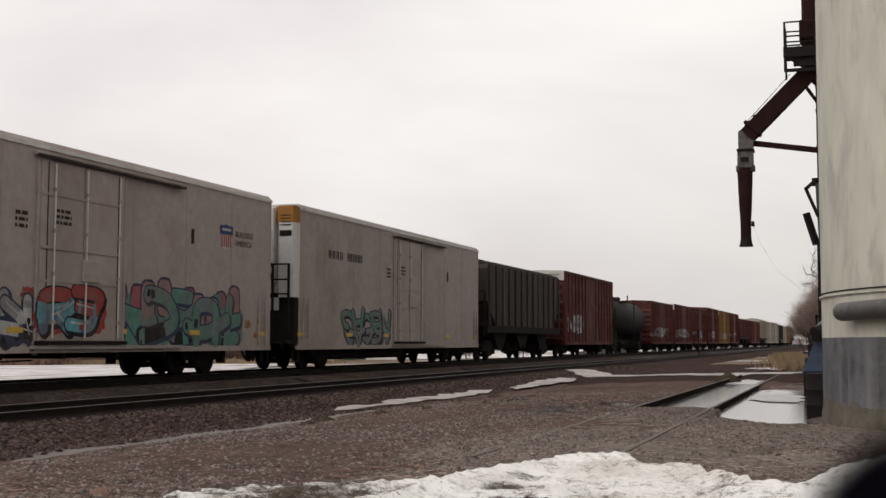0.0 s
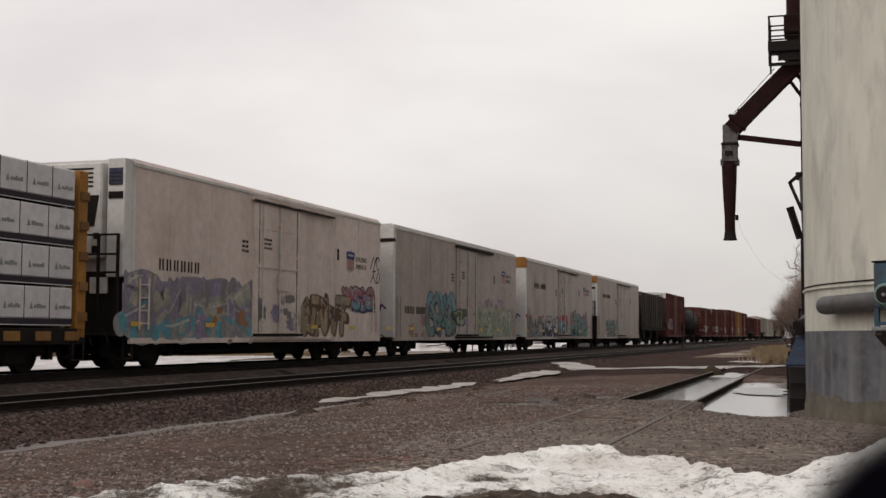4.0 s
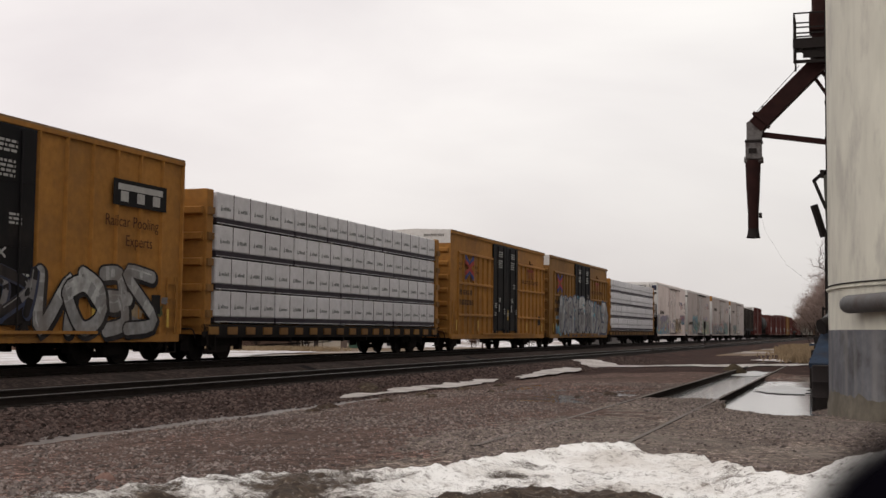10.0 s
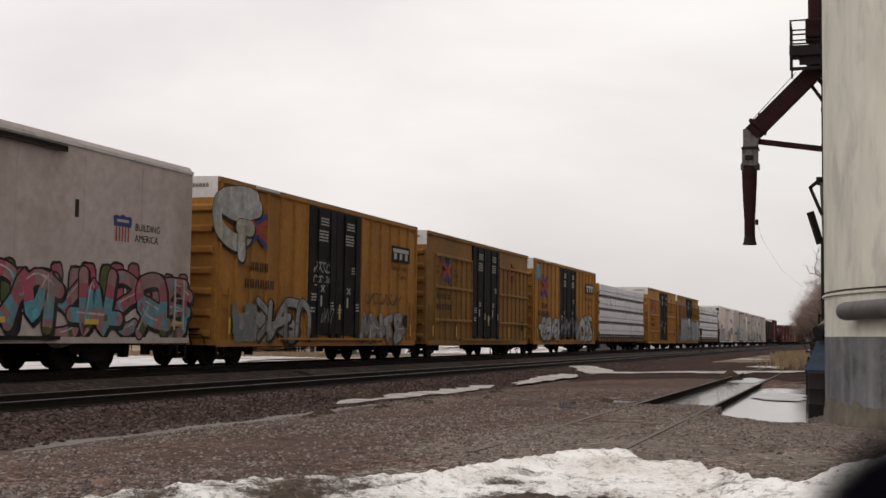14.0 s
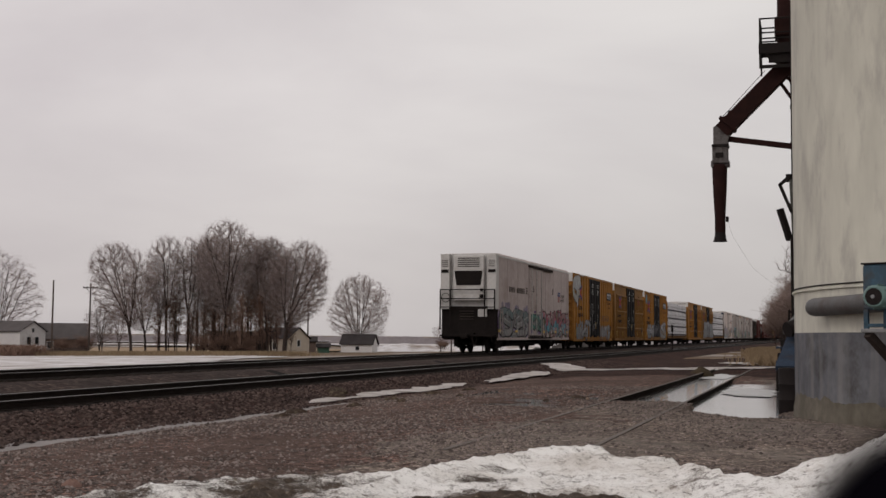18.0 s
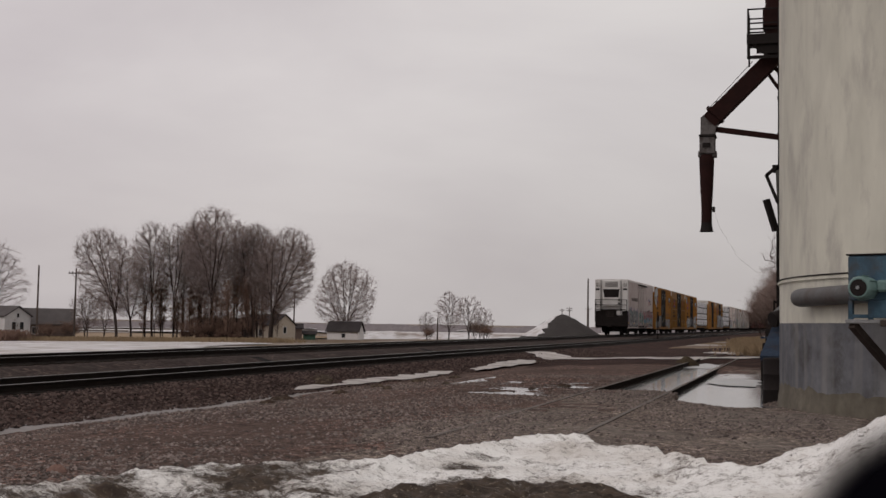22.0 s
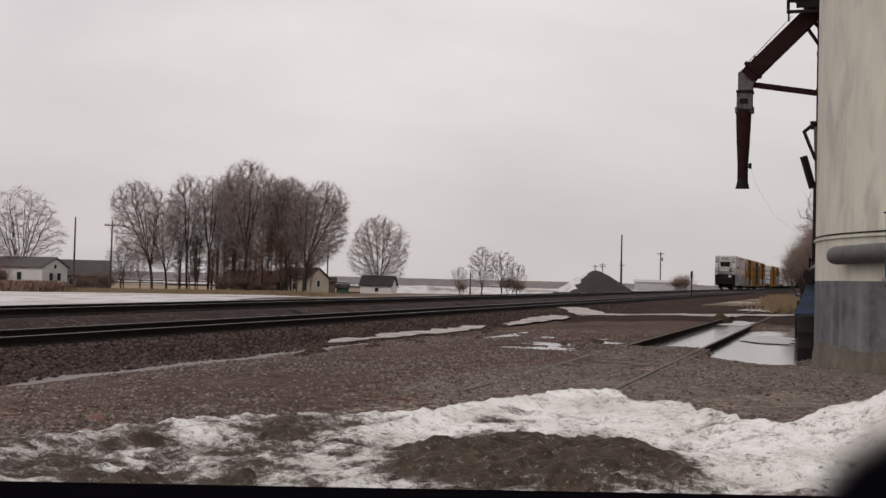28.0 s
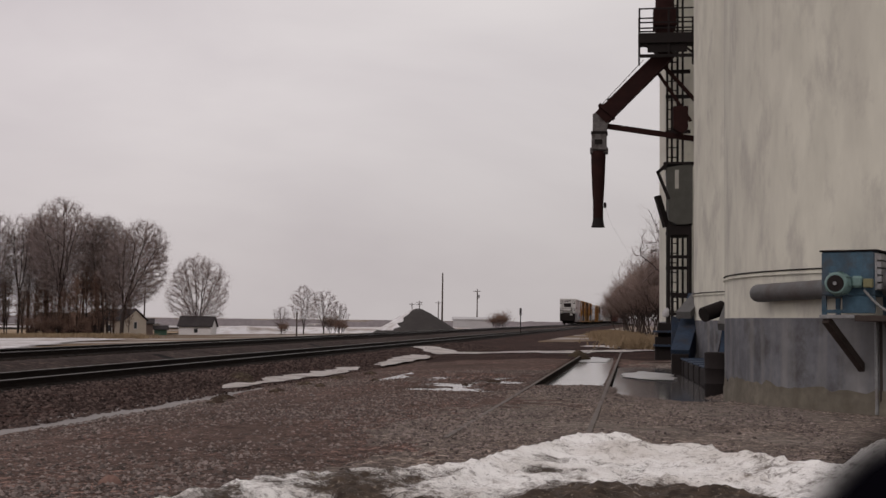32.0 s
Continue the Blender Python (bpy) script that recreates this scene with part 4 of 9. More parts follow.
def spout():
    t = thing("loading_spout", "rusty red grain loading spout hanging over the siding", "spout")
    y = 47.6
    part("downpipe", Shape().tube((-0.53, y, 11.6), (-0.53, y, 24), 0.36, n=16), M_REDSTEEL, t, smooth=True)
    part("gearbox", Shape().box(-0.98, -0.1, y - 0.5, y + 0.45, 12.75, 13.5, 0.05), M_REDSTEEL, t, "red housing")
    ch = Shape().beam((-0.5, y, 11.72), (-2.98, y, 9.24), 0.6, 0.6)
    part("chute", ch, M_REDSTEEL, t, "slanting square chute")
    part("chute_flange", Shape().beam((-2.72, y, 9.56), (-2.8, y, 9.47), 0.76, 0.76), M_REDSTEEL, t)
    part("elbow", Shape().prism([(-3.3, 9.38), (-3.08, 9.54), (-2.68, 9.16), (-2.78, 8.7), (-3.3, 8.7)], "y", y - 0.27, y + 0.27), M_SPOUTGREY, t, "bare grey steel elbow")
    part("collar", Shape().box(-3.36, -2.72, y - 0.33, y + 0.33, 8.62, 8.72, 0.02), M_DARKSTEEL, t)
    part("swivel_box", Shape().box(-3.34, -2.76, y - 0.3, y + 0.3, 7.98, 8.62, 0.03), M_SPOUTGREY, t, "grey steel box with bolt plates")
    for z in (8.3,):
        part("bolt_plate", Shape().box(-3.22, -2.92, y - 0.335, y - 0.3, z - 0.09, z + 0.09), M_DARKSTEEL, t)
    part("swivel_ear", Shape().box(-3.4, -2.7, y - 0.2, y + 0.2, 7.86, 8.1, 0.03), M_SPOUTGREY, t)
    part("telescopic_tube", Shape().lathe([(0.29, 7.95), (0.27, 7.3), (0.24, 6.6), (0.2, 5.9), (0.2, 5.35), (0.19, 5.3)], 16, (-3.08, y)), M_REDSTEEL, t, "tapering rusty tube", smooth=True)
    part("rubber_boot", Shape().lathe([(0.19, 5.6), (0.2, 5.3), (0.235, 5.08), (0.27, 4.99), (0.22, 4.99)], 16, (-3.08, y)), M_DARKSTEEL, t, "flared dark mouth", smooth=True)
    part("hand_winch", Shape().box(-2.87, -2.76, y - 0.1, y + 0.1, 5.75, 5.95, 0.02), M_DARKSTEEL, t)
    part("strut", Shape().beam((-2.75, y, 8.95), (0.6, y + 0.2, 8.45), 0.16, 0.2), M_REDSTEEL, t)
    part("brace", Shape().beam((-0.9, y, 11.2), (0.5, y + 0.6, 9.2), 0.1, 0.1), M_REDSTEEL, t)
    part("brace", Shape().beam((-0.62, y, 11.35), (0.9, y + 0.6, 9.75), 0.12, 0.12), M_REDSTEEL, t)
    part("guy_wire", Shape().tube((-1.35, y - 0.2, 11.5), (-2.95, y - 0.1, 9.8), 0.012, n=5), M_DARKSTEEL, t)
    for k in range(2):
        part("eye_bolt", Shape().box(-2.95 + 0.2 * k, -2.84 + 0.2 * k, y - 0.1, y + 0.1, 9.72 + 0.22 * k, 9.82 + 0.22 * k), M_DARKSTEEL, t)
    part("pull_rope", Shape().tube((-2.82, y, 5.9), (-2.62, y, 5.2), 0.0028, n=4).tube((-2.62, y, 5.2), (-1.9, y + 0.5, 4.0), 0.0028, n=4).tube((-1.9, y + 0.5, 4.0), (-0.9, y + 1, 3.2), 0.0028, n=4), M_DARKSTEEL, t)
    p = thing("service_platform", "small dark steel service platform with a pipe railing", "platform", pose(0, 0, -0.26))
    part("deck", Shape().box(-1.54, 0.62, y - 0.75, y + 0.8, 12.48, 12.6, 0.01), M_DARKSTEEL, p)
    part("toe_board", Shape().box(-1.56, 0.64, y - 0.78, y - 0.74, 12.3, 12.68), M_DARKSTEEL, p)
    part("skirt", Shape().box(-1.54, 0.62, y - 0.7, y - 0.62, 11.75, 11.87).beam((-1.5, y - 0.66, 12.4), (-0.8, y - 0.66, 11.85), 0.06, 0.08).beam((-0.8, y - 0.66, 12.4), (-0.1, y - 0.66, 11.85), 0.06, 0.08)
         .beam((-0.1, y - 0.66, 12.4), (0.6, y - 0.66, 11.85), 0.06, 0.08).box(-1.2, 0.3, y - 0.66, y - 0.62, 11.95, 12.3), M_DARKSTEEL, p, "braced frame under the deck")
    for x in (-1.51, -0.4, 0.58):
        for yy in (y - 0.72, y + 0.76):
            part("rail_post", Shape().beam((x, yy, 11.75), (x, yy, 13.66), 0.07, 0.07), M_DARKSTEEL, p)
    for z in (13.64, 13.1, 12.88):
        part("handrail", Shape().beam((-1.54, y - 0.72, z), (0.62, y - 0.72, z), 0.05, 0.05).beam((-1.51, y - 0.72, z), (-1.51, y + 0.76, z), 0.05, 0.05)
             .beam((-1.54, y + 0.76, z), (0.62, y + 0.76, z), 0.05, 0.05), M_DARKSTEEL, p)
    lad = thing("ladder_cage", "dark steel ladder and pipe rack up the elevator wall", "ladder")
    for x in (-0.4, -0.22, 0.0, 0.2):
        part("riser", Shape().tube((x, 48.6, 0.3), (x, 48.6, 24), 0.045, n=6), M_DARKSTEEL, lad)
    for i in range(60):
        part("rung", Shape().box(-0.42, 0.02, 48.56, 48.62, 0.6 + 0.38 * i, 0.64 + 0.38 * i), M_DARKSTEEL, lad)
    for z in (1.6, 3.4, 4.75, 6.9, 8.8, 10.2, 11.2):
        part("bracket", Shape().box(-0.46, 0.5, 48.5, 48.72, z, z + 0.12), M_DARKSTEEL, lad)
    hp = thing("dust_hopper", "dark grey-green steel dust hopper on the elevator leg", "hopper")
    yy = 45.9
    part("casing", Shape().prism([(-0.5, 7.1), (0.45, 7.25), (0.45, 5.0), (-0.1, 4.95), (-0.42, 5.1)], "y", yy, yy + 1.6), material("grey_green_steel", (0.10, 0.10, 0.09), 0.7, amount=0.5), hp)
    part("lid", Shape().box(-0.62, 0.5, yy - 0.05, yy + 1.65, 7.2, 7.3, 0.02), M_DARKSTEEL, hp)
    part("side_frame", Shape().beam((-0.5, yy, 7.2), (-0.84, yy, 6.9), 0.1, 0.12).beam((-0.84, yy, 6.95), (-0.42, yy, 5.9), 0.1, 0.12), M_DARKSTEEL, hp)
    part("discharge_spout", Shape().beam((-0.84, yy + 0.2, 6.05), (-0.5, yy + 0.4, 4.9), 0.2, 0.2), M_DARKSTEEL, hp)
    part("outlet", Shape().box(-0.46, 0.42, yy + 0.1, yy + 1.5, 4.55, 4.95, 0.04), M_DARKSTEEL, hp)
    part("label_plate", Shape().box(-0.2, -0.06, yy - 0.012, yy, 6.3, 7.0), material("pale_plate", (0.45, 0.44, 0.4), 0.6), hp, "pale marked plate")
    part("red_box", Shape().prism([(-0.22, 9.6), (0.34, 9.6), (0.34, 8.75), (0.1, 8.55), (-0.22, 8.75)], "y", 47.0, 47.5), M_REDSTEEL, hp, "red steel junction box")
    for x in (-0.42, 0.36):
        for y2 in (yy + 0.15, yy + 1.45):
            part("leg", Shape().box(x - 0.06, x + 0.06, y2 - 0.06, y2 + 0.06, -0.1, 5.0), M_DARKSTEEL, hp)
    for z in (2.3, 3.7):
        part("leg_brace", Shape().box(-0.44, 0.38, yy + 0.08, yy + 0.16, z, z + 0.12), M_DARKSTEEL, hp)


spout()


def blower():
    """Stands on a bracket at the silo wall; its face turns to the road."""
    m = pose(1.43, 17.62, 0.0, 0, 0, -24)
    t = thing("aeration_blower", "weathered blue aeration blower on a steel bracket at the silo", "blower", m)
    brown = material("brown_bracket_steel", (0.07, 0.056, 0.05), 0.85, (0.04, 0.032, 0.03), scale=2, fine=14, amount=0.6, bump=0.2)
    part("housing", Shape().box(-0.58, 0.14, -0.35, 0.45, 1.66, 2.27, 0.02), M_BLUE, t, "square blue fan housing")
    part("stand", Shape().box(-0.3, 0.14, -0.34, -0.28, 1.42, 1.66, 0.01), M_BLUE, t, "blue sheet steel foot")
    part("stand", Shape().box(-0.58, -0.3, -0.34, -0.28, 1.42, 1.47, 0.01), M_BLUE, t)
    for x, y in ((-0.58, -0.34), (-0.58, 0.38), (0.08, 0.38)):
        part("stand_leg", Shape().box(x, x + 0.06, y, y + 0.06, 1.4, 1.66), M_BLUE, t)
    part("louvre_box", Shape().box(0.14, 0.17, -0.34, 0.44, 1.74, 2.25, 0.006), M_GALV, t, "grey louvred intake")
    for i in range(5):
        part("louvre_slat", Shape().beam((0.19, -0.33, 1.79 + i * 0.1), (0.19, 0.43, 1.79 + i * 0.1), 0.07, 0.075), M_GALV, t)
    part("cap_edge", Shape().box(-0.6, 0.19, -0.37, 0.47, 2.272, 2.295, 0.008), M_DARKSTEEL, t)
    mot = part("motor", Shape().lathe([(0.02, -0.72), (0.13, -0.72), (0.155, -0.69), (0.155, -0.4), (0.11, -0.36)], 20, axis="y"), M_TEAL, t, "round grey-green motor", smooth=True, at=pose(-0.29, 0, 1.82))
    part("fan_grille", Shape().lathe([(0.02, -0.735), (0.11, -0.73), (0.115, -0.72)], 20, axis="y"), M_DARKSTEEL, mot, "dark fan grille")
    part("shaft_hub", Shape().lathe([(0.0, -0.76), (0.025, -0.76), (0.025, -0.73)], 10, axis="y"), M_GALV, mot)
    for i in range(8):
        part("cooling_fin", Shape().box(-0.006, 0.006, -0.66, -0.42, 0.152, 0.172), M_TEAL, mot, at=pose(0, 0, 0, 0, i * 45 + 10, 0))
    part("bearing_housing", Shape().box(-0.14, 0.0, -0.5, -0.35, 1.77, 1.93, 0.03), M_TEAL, t)
    part("terminal_box", Shape().box(0.02, 0.14, -0.5, -0.4, 1.77, 1.89, 0.01), material("dull_yellow_paint", (0.22, 0.21, 0.12), 0.6), t)
    pts = [(0.02 + 0.055 * k, -0.45, 1.74 - 0.3 * math.sin(min(1, k / 7) * math.pi * 0.5)) for k in range(11)]
    cable, ring = Shape(), 6
    for px, py, pz in pts:
        cable.v += [(px + 0.016 * math.cos(a * math.pi / 3) * 0.6, py + 0.016 * math.sin(a * math.pi / 3), pz + 0.016 * math.cos(a * math.pi / 3)) for a in range(ring)]
    cable.f = [(j * ring + i, j * ring + (i + 1) % ring, (j + 1) * ring + (i + 1) % ring, (j + 1) * ring + i) for j in range(10) for i in range(ring)]
    part("cable", cable, M_GALV, t, "grey flexible conduit", smooth=True)
    part("base_plate", Shape().box(-0.6, -0.12, -0.4, 0.0, 1.345, 1.4, 0.01), M_GALV, t, "pale worn base plate")
    part("shelf", Shape().box(-0.12, 0.78, -0.4, 0.8, 1.31, 1.395, 0.01), brown, t, "rusty dark steel shelf")
    part("bracket_brace", Shape().beam((-0.52, -0.34, 1.33), (-0.2, 0.75, 0.5), 0.1, 0.1), brown, t)
    part("bracket_brace", Shape().beam((0.3, -0.34, 1.33), (0.56, 0.5, 0.55), 0.1, 0.1), brown, t)
    part("bracket_post", Shape().box(0.02, 0.16, 0.42, 0.54, -0.1, 1.31), brown, t)
    part("bracket_post", Shape().box(0.62, 0.76, 0.2, 0.32, -0.1, 1.31), M_GALV, t, "pale steel post")
    part("conduit_post", Shape().tube((-0.02, 0.4, 0.0), (-0.02, 0.4, 1.31), 0.025, n=8), M_GALV, t)
    d = thing("aeration_duct", "grey steel air duct running along the silo wall", "duct")
    part("duct", Shape().tube((0.15, 19.85, 1.75), (1.2, 18.0, 1.79), 0.143, n=20), M_PIPE, d, smooth=True)
    part("duct_end", Shape().lathe([(0.143, 0), (0.13, 0.07), (0.085, 0.12), (0.0, 0.14)], 20, axis="y"), M_PIPE, d, "rounded end", smooth=True, at=pose(0.15, 19.85, 1.75, 0, 0, 30))
    d2 = thing("aeration_duct", "thick grey steel duct leaving the blower", "duct")
    part("duct", Shape().tube((1.6, 17.5, 1.86), (5.5, 15.5, 1.9), 0.19, n=20), M_PIPE, d2, smooth=True)
    part("flange", Shape().tube((1.87, 17.36, 1.86), (1.92, 17.335, 1.86), 0.21, n=20), M_GALV, d2, smooth=True)
    b = thing("switch_box", "grey electrical switch box on the silo wall", "switch box", pose(2.17, 17.44, 0, 0, 0, -37))
    part("case", Shape().box(-0.11, 0.11, -0.1, 0.08, 1.97, 2.37, 0.015), M_GALV, b)
    part("cover", Shape().box(-0.09, 0.06, -0.125, -0.1, 2.12, 2.35, 0.01), M_PIPE, b)
    part("switch_handle", Shape().box(0.07, 0.095, -0.15, -0.1, 2.15, 2.27), M_DARKSTEEL, b)
    part("conduit", Shape().tube((0.06, 0, 2.36), (0.06, 0.05, 2.48), 0.02, n=8), M_GALV, b)


blower()


def yard_machinery():
    """Augers, drums and boxes along the foot of the silos."""
    a = thing("grain_auger", "blue and dark steel grain auger drive at the silo foot", "auger")
    part("trough", Shape().beam((0.12, 25.2, 0.35), (0.45, 27.2, 1.7), 0.42, 0.5), M_NAVY, a)
    part("guard", Shape().beam((0.05, 25.4, 1.2), (0.4, 26.6, 1.95), 0.3, 0.16), M_PIPE, a, "grey belt guard")
    part("drive_motor", Shape().tube((-0.35, 25.9, 1.45), (0.05, 26.2, 1.6), 0.16, n=14), M_DARKSTEEL, a, smooth=True)
    part("frame", Shape().box(-0.3, 0.05, 25.0, 25.5, -0.15, 0.5, 0.02).beam((-0.1, 25.3, 0.4), (0.1, 26.2, 1.1), 0.1, 0.1), M_DARKSTEEL, a)
    b = thing("grain_auger", "blue grain auger intake further along the silo foot", "auger")
    part("trough", Shape().beam((-0.5, 33.5, 0.3), (0.1, 36.2, 1.9), 0.5, 0.6), M_NAVY, b)
    part("guard", Shape().beam((-0.4, 34.2, 1.5), (0.15, 35.8, 2.1), 0.4, 0.2), M_PIPE, b)
    part("frame", Shape().box(-0.75, -0.3, 33.2, 33.9, -0.15, 0.45, 0.02), M_DARKSTEEL, b)
    steel = Shape().box(-0.3, 0.3, -0.5, 0.5, 0, 0.42, 0.04).mesh("block", M_DARKSTEEL)
    for i in range(7):
        c = thing("steel_box", "low dark blue-grey steel box in a row at the silo foot", "box", pose(0.1 - 0.05 * i, 24.4 + 1.45 * i, -0.12, 0, 0, 3), group="boxes along the silo foot")
        part("case", steel, None, c)
        part("lid", Shape().box(-0.32, 0.32, -0.52, 0.52, 0.425, 0.47, 0.015), M_NAVY, c)
    d = thing("oil_drum", "dark steel drum beside the puddle", "drum", pose(-0.2, 23.4, -0.15))
    part("shell", Shape().lathe([(0.28, 0), (0.29, 0.02), (0.285, 0.28), (0.3, 0.3), (0.285, 0.32), (0.285, 0.56), (0.3, 0.58), (0.285, 0.6), (0.29, 0.86), (0.27, 0.88), (0.0, 0.87)], 24), M_DARKSTEEL, d, smooth=True)
    e = thing("drive_unit", "dark elevator boot with a pale motor cowl by the ladder", "machine", pose(0.25, 0, 0))
    part("boot", Shape().box(-1.2, -0.5, 44.4, 45.4, -0.1, 0.8, 0.04).box(-1.1, -0.6, 44.6, 45.2, 0.8, 1.3, 0.04), M_DARKSTEEL, e)
    part("cowl", Shape().lathe([(0.0, 0), (0.1, 0.03), (0.13, 0.14), (0.08, 0.3), (0.0, 0.36)], 14), M_FARBLDG, e, "pale rounded cowl", smooth=True, at=pose(-0.85, 44.9, 1.5, 0, 15, 0))
    part("shelf", Shape().box(-1.25, -0.3, 44.2, 45.4, 0.95, 1.02).box(-1.25, -0.3, 44.2, 45.4, 0.45, 0.52), M_NAVY, e)
    f = thing("steel_post", "thick dark blue steel post at the crossing", "post", pose(-0.4, 40.2, -0.1))
    part("post", Shape().box(-0.12, 0.12, -0.12, 0.12, 0, 1.6, 0.02), M_NAVY, f)
    part("gate_rail", Shape().box(-0.1, 0.9, -0.05, 0.05, 1.45, 1.55).box(-0.1, 0.9, -0.05, 0.05, 2.2, 2.27).box(-0.12, -0.05, -0.05, 0.05, 1.4, 2.3), M_DARKSTEEL, f)


yard_machinery()


def car_door():
    """The door of the car that the film is shot from."""
    t = thing("car_door", "dark car door with a black rubber window seal", "car door")
    hinge = pose(0, 0, 0, 0, -0.6, 16)
    part("panel", Shape().box(-1.0, 1.3, 0.53, 0.66, 0.45, 1.08, 0.02), M_BLACK, t, at=hinge)
    part("window_seal", Shape().box(-1.0, 1.3, 0.49, 0.53, 1.07, 1.1283, 0.003), M_BLACK, t, at=hinge)
    part("trim_strip", Shape().box(-1.0, 1.3, 0.486, 0.49, 1.1238, 1.1268, 0.0005), M_GALV, t, "thin bright trim", at=hinge)
    return t


CAR_DOOR = car_door()


def soft_black():
    """Black rubber so close that its rim thins out."""
    m = bpy.data.materials.new("soft_black_rubber")
    m.use_nodes = True
    nt = m.node_tree
    b = nt.nodes["Principled BSDF"]
    b.inputs["Base Color"].default_value = (0.004, 0.0035, 0.006, 1)
    b.inputs["Roughness"].default_value, b.inputs["Specular IOR Level"].default_value = 1.0, 0.0
    tc = nt.nodes.new("ShaderNodeTexCoord")
    sq = nt.nodes.new("ShaderNodeVectorMath")
    sq.operation = "MULTIPLY"
    sq.inputs[1].default_value = (1, 1, 0)
    ln = nt.nodes.new("ShaderNodeVectorMath")
    ln.operation = "LENGTH"
    r = nt.nodes.new("ShaderNodeMapRange")
    r.interpolation_type = "SMOOTHSTEP"
    r.inputs[1].default_value, r.inputs[2].default_value, r.inputs[3].default_value, r.inputs[4].default_value = 0.0058, 0.0088, 1.0, 0.0
    nt.links.new(tc.outputs["Object"], sq.inputs[0])
    nt.links.new(sq.outputs[0], ln.inputs[0])
    nt.links.new(ln.outputs["Value"], r.inputs[0])
    nt.links.new(r.outputs[0], b.inputs["Alpha"])
    return m


def lens_hood():
    t = thing("lens_hood", "black rubber rim of the camera's own hood", "lens hood")
    part("rim", Shape().lathe([(0.0001, 0.0004), (0.0088, 0.0003), (0.009, 0), (0.0088, -0.0003), (0.0001, -0.0004)], 40), soft_black(), t, smooth=True)
    return t


HOOD = lens_hood()


# ---- the freight train ----
M_REEFER = material("grimy_white_paint", (0.405, 0.351, 0.333), 0.65, (0.308, 0.262, 0.245), scale=0.35, fine=4, amount=0.5, bump=0.08, bump_scale=3,
                    streak=((0.25, 0.205, 0.18), 0.6, 0.55), grime=((0.2, 0.155, 0.13), 0.5, 0.4), vary=0.06)
M_CLEANREEFER = material("cleaner_white_paint", (0.67, 0.572, 0.54), 0.65, (0.55, 0.465, 0.435), scale=0.35, fine=4, amount=0.5, bump=0.08, bump_scale=3,
                         streak=((0.34, 0.27, 0.235), 0.5, 0.6), grime=((0.32, 0.25, 0.215), 0.45, 0.45))
M_OCHRE = material("browned_yellow_paint", (0.27, 0.14, 0.045), 0.7, (0.19, 0.095, 0.035), scale=0.5, fine=6, amount=0.6, bump=0.12, bump_scale=5, streak=((0.13, 0.07, 0.035), 0.5, 0.8), grime=((0.15, 0.085, 0.045), 0.45, 0.5))
M_REDMARK = material("red_brown_stencil_paint", (0.24, 0.06, 0.035), 0.7, scale=4, fine=10, amount=0.4, bump=0.0)
M_DIRTYREEFER = material("soot_grimed_white_paint", (0.420, 0.360, 0.336), 0.65, (0.311, 0.260, 0.242), scale=0.3, fine=4, amount=0.6, bump=0.08, bump_scale=3,
                         streak=((0.24, 0.205, 0.2), 0.45, 0.6), grime=((0.2, 0.17, 0.17), 0.5, 0.4))
M_TAILREEFER = material("dull_white_paint", (0.51, 0.435, 0.42), 0.7, (0.40, 0.337, 0.325), scale=0.35, fine=4, amount=0.55, bump=0.08, bump_scale=3,
                        streak=((0.28, 0.225, 0.2), 0.55, 0.6), grime=((0.26, 0.2, 0.175), 0.5, 0.45))
M_YELLOW = material("faded_yellow_paint", (0.405, 0.187, 0.048), 0.7, (0.26, 0.125, 0.037), scale=0.5, fine=6, amount=0.6, bump=0.12, bump_scale=5,
                    streak=((0.17, 0.085, 0.035), 0.5, 0.8), grime=((0.20, 0.11, 0.05), 0.45, 0.5), vary=0.06)
M_BLACKCAR = material("black_car_paint", (0.011, 0.0105, 0.012), 0.7, (0.02, 0.017, 0.017), scale=1, fine=10, amount=0.5, bump=0.15, spec=0.15, grime=((0.035, 0.028, 0.024), 0.4, 1.0))
M_BODYBLACK = material("undercarriage_grime", (0.022, 0.018, 0.017), 0.9, (0.012, 0.01, 0.01), scale=2, fine=14, amount=0.6, bump=0.3, spec=0.15)
M_WHITE = material("white_car_paint", (0.6, 0.59, 0.58), 0.6, (0.5, 0.48, 0.47), scale=1, fine=8, amount=0.4, bump=0.1, grime=((0.3, 0.26, 0.24), 0.4, 1.2))
M_REDCAR = material("oxide_red_paint", (0.115, 0.035, 0.03), 0.75, (0.07, 0.025, 0.022), scale=0.5, fine=6, amount=0.6, bump=0.12, streak=((0.05, 0.03, 0.028), 0.6, 1.6),
                    grime=((0.16, 0.13, 0.125), 0.4, 0.8), vary=0.25)
M_GREYCAR = material("soot_grey_paint", (0.058, 0.048, 0.042), 0.75, (0.035, 0.029, 0.026), scale=0.5, fine=6, amount=0.6, bump=0.12, streak=((0.09, 0.075, 0.065), 0.6, 1.4), vary=0.2)
M_TANCAR = material("pale_tan_paint", (0.36, 0.33, 0.29), 0.75, (0.26, 0.23, 0.2), scale=0.5, fine=6, amount=0.6, bump=0.12, vary=0.2)
M_BROWNCAR = material("brown_yellow_paint", (0.23, 0.12, 0.045), 0.75, (0.15, 0.08, 0.04), scale=0.5, fine=6, amount=0.6, bump=0.12, vary=0.2)
M_PALEPRINT = material("pale_grey_print", (0.2, 0.205, 0.21), 0.6, (0.33, 0.33, 0.33), scale=2, fine=8, amount=0.6, bump=0.0)
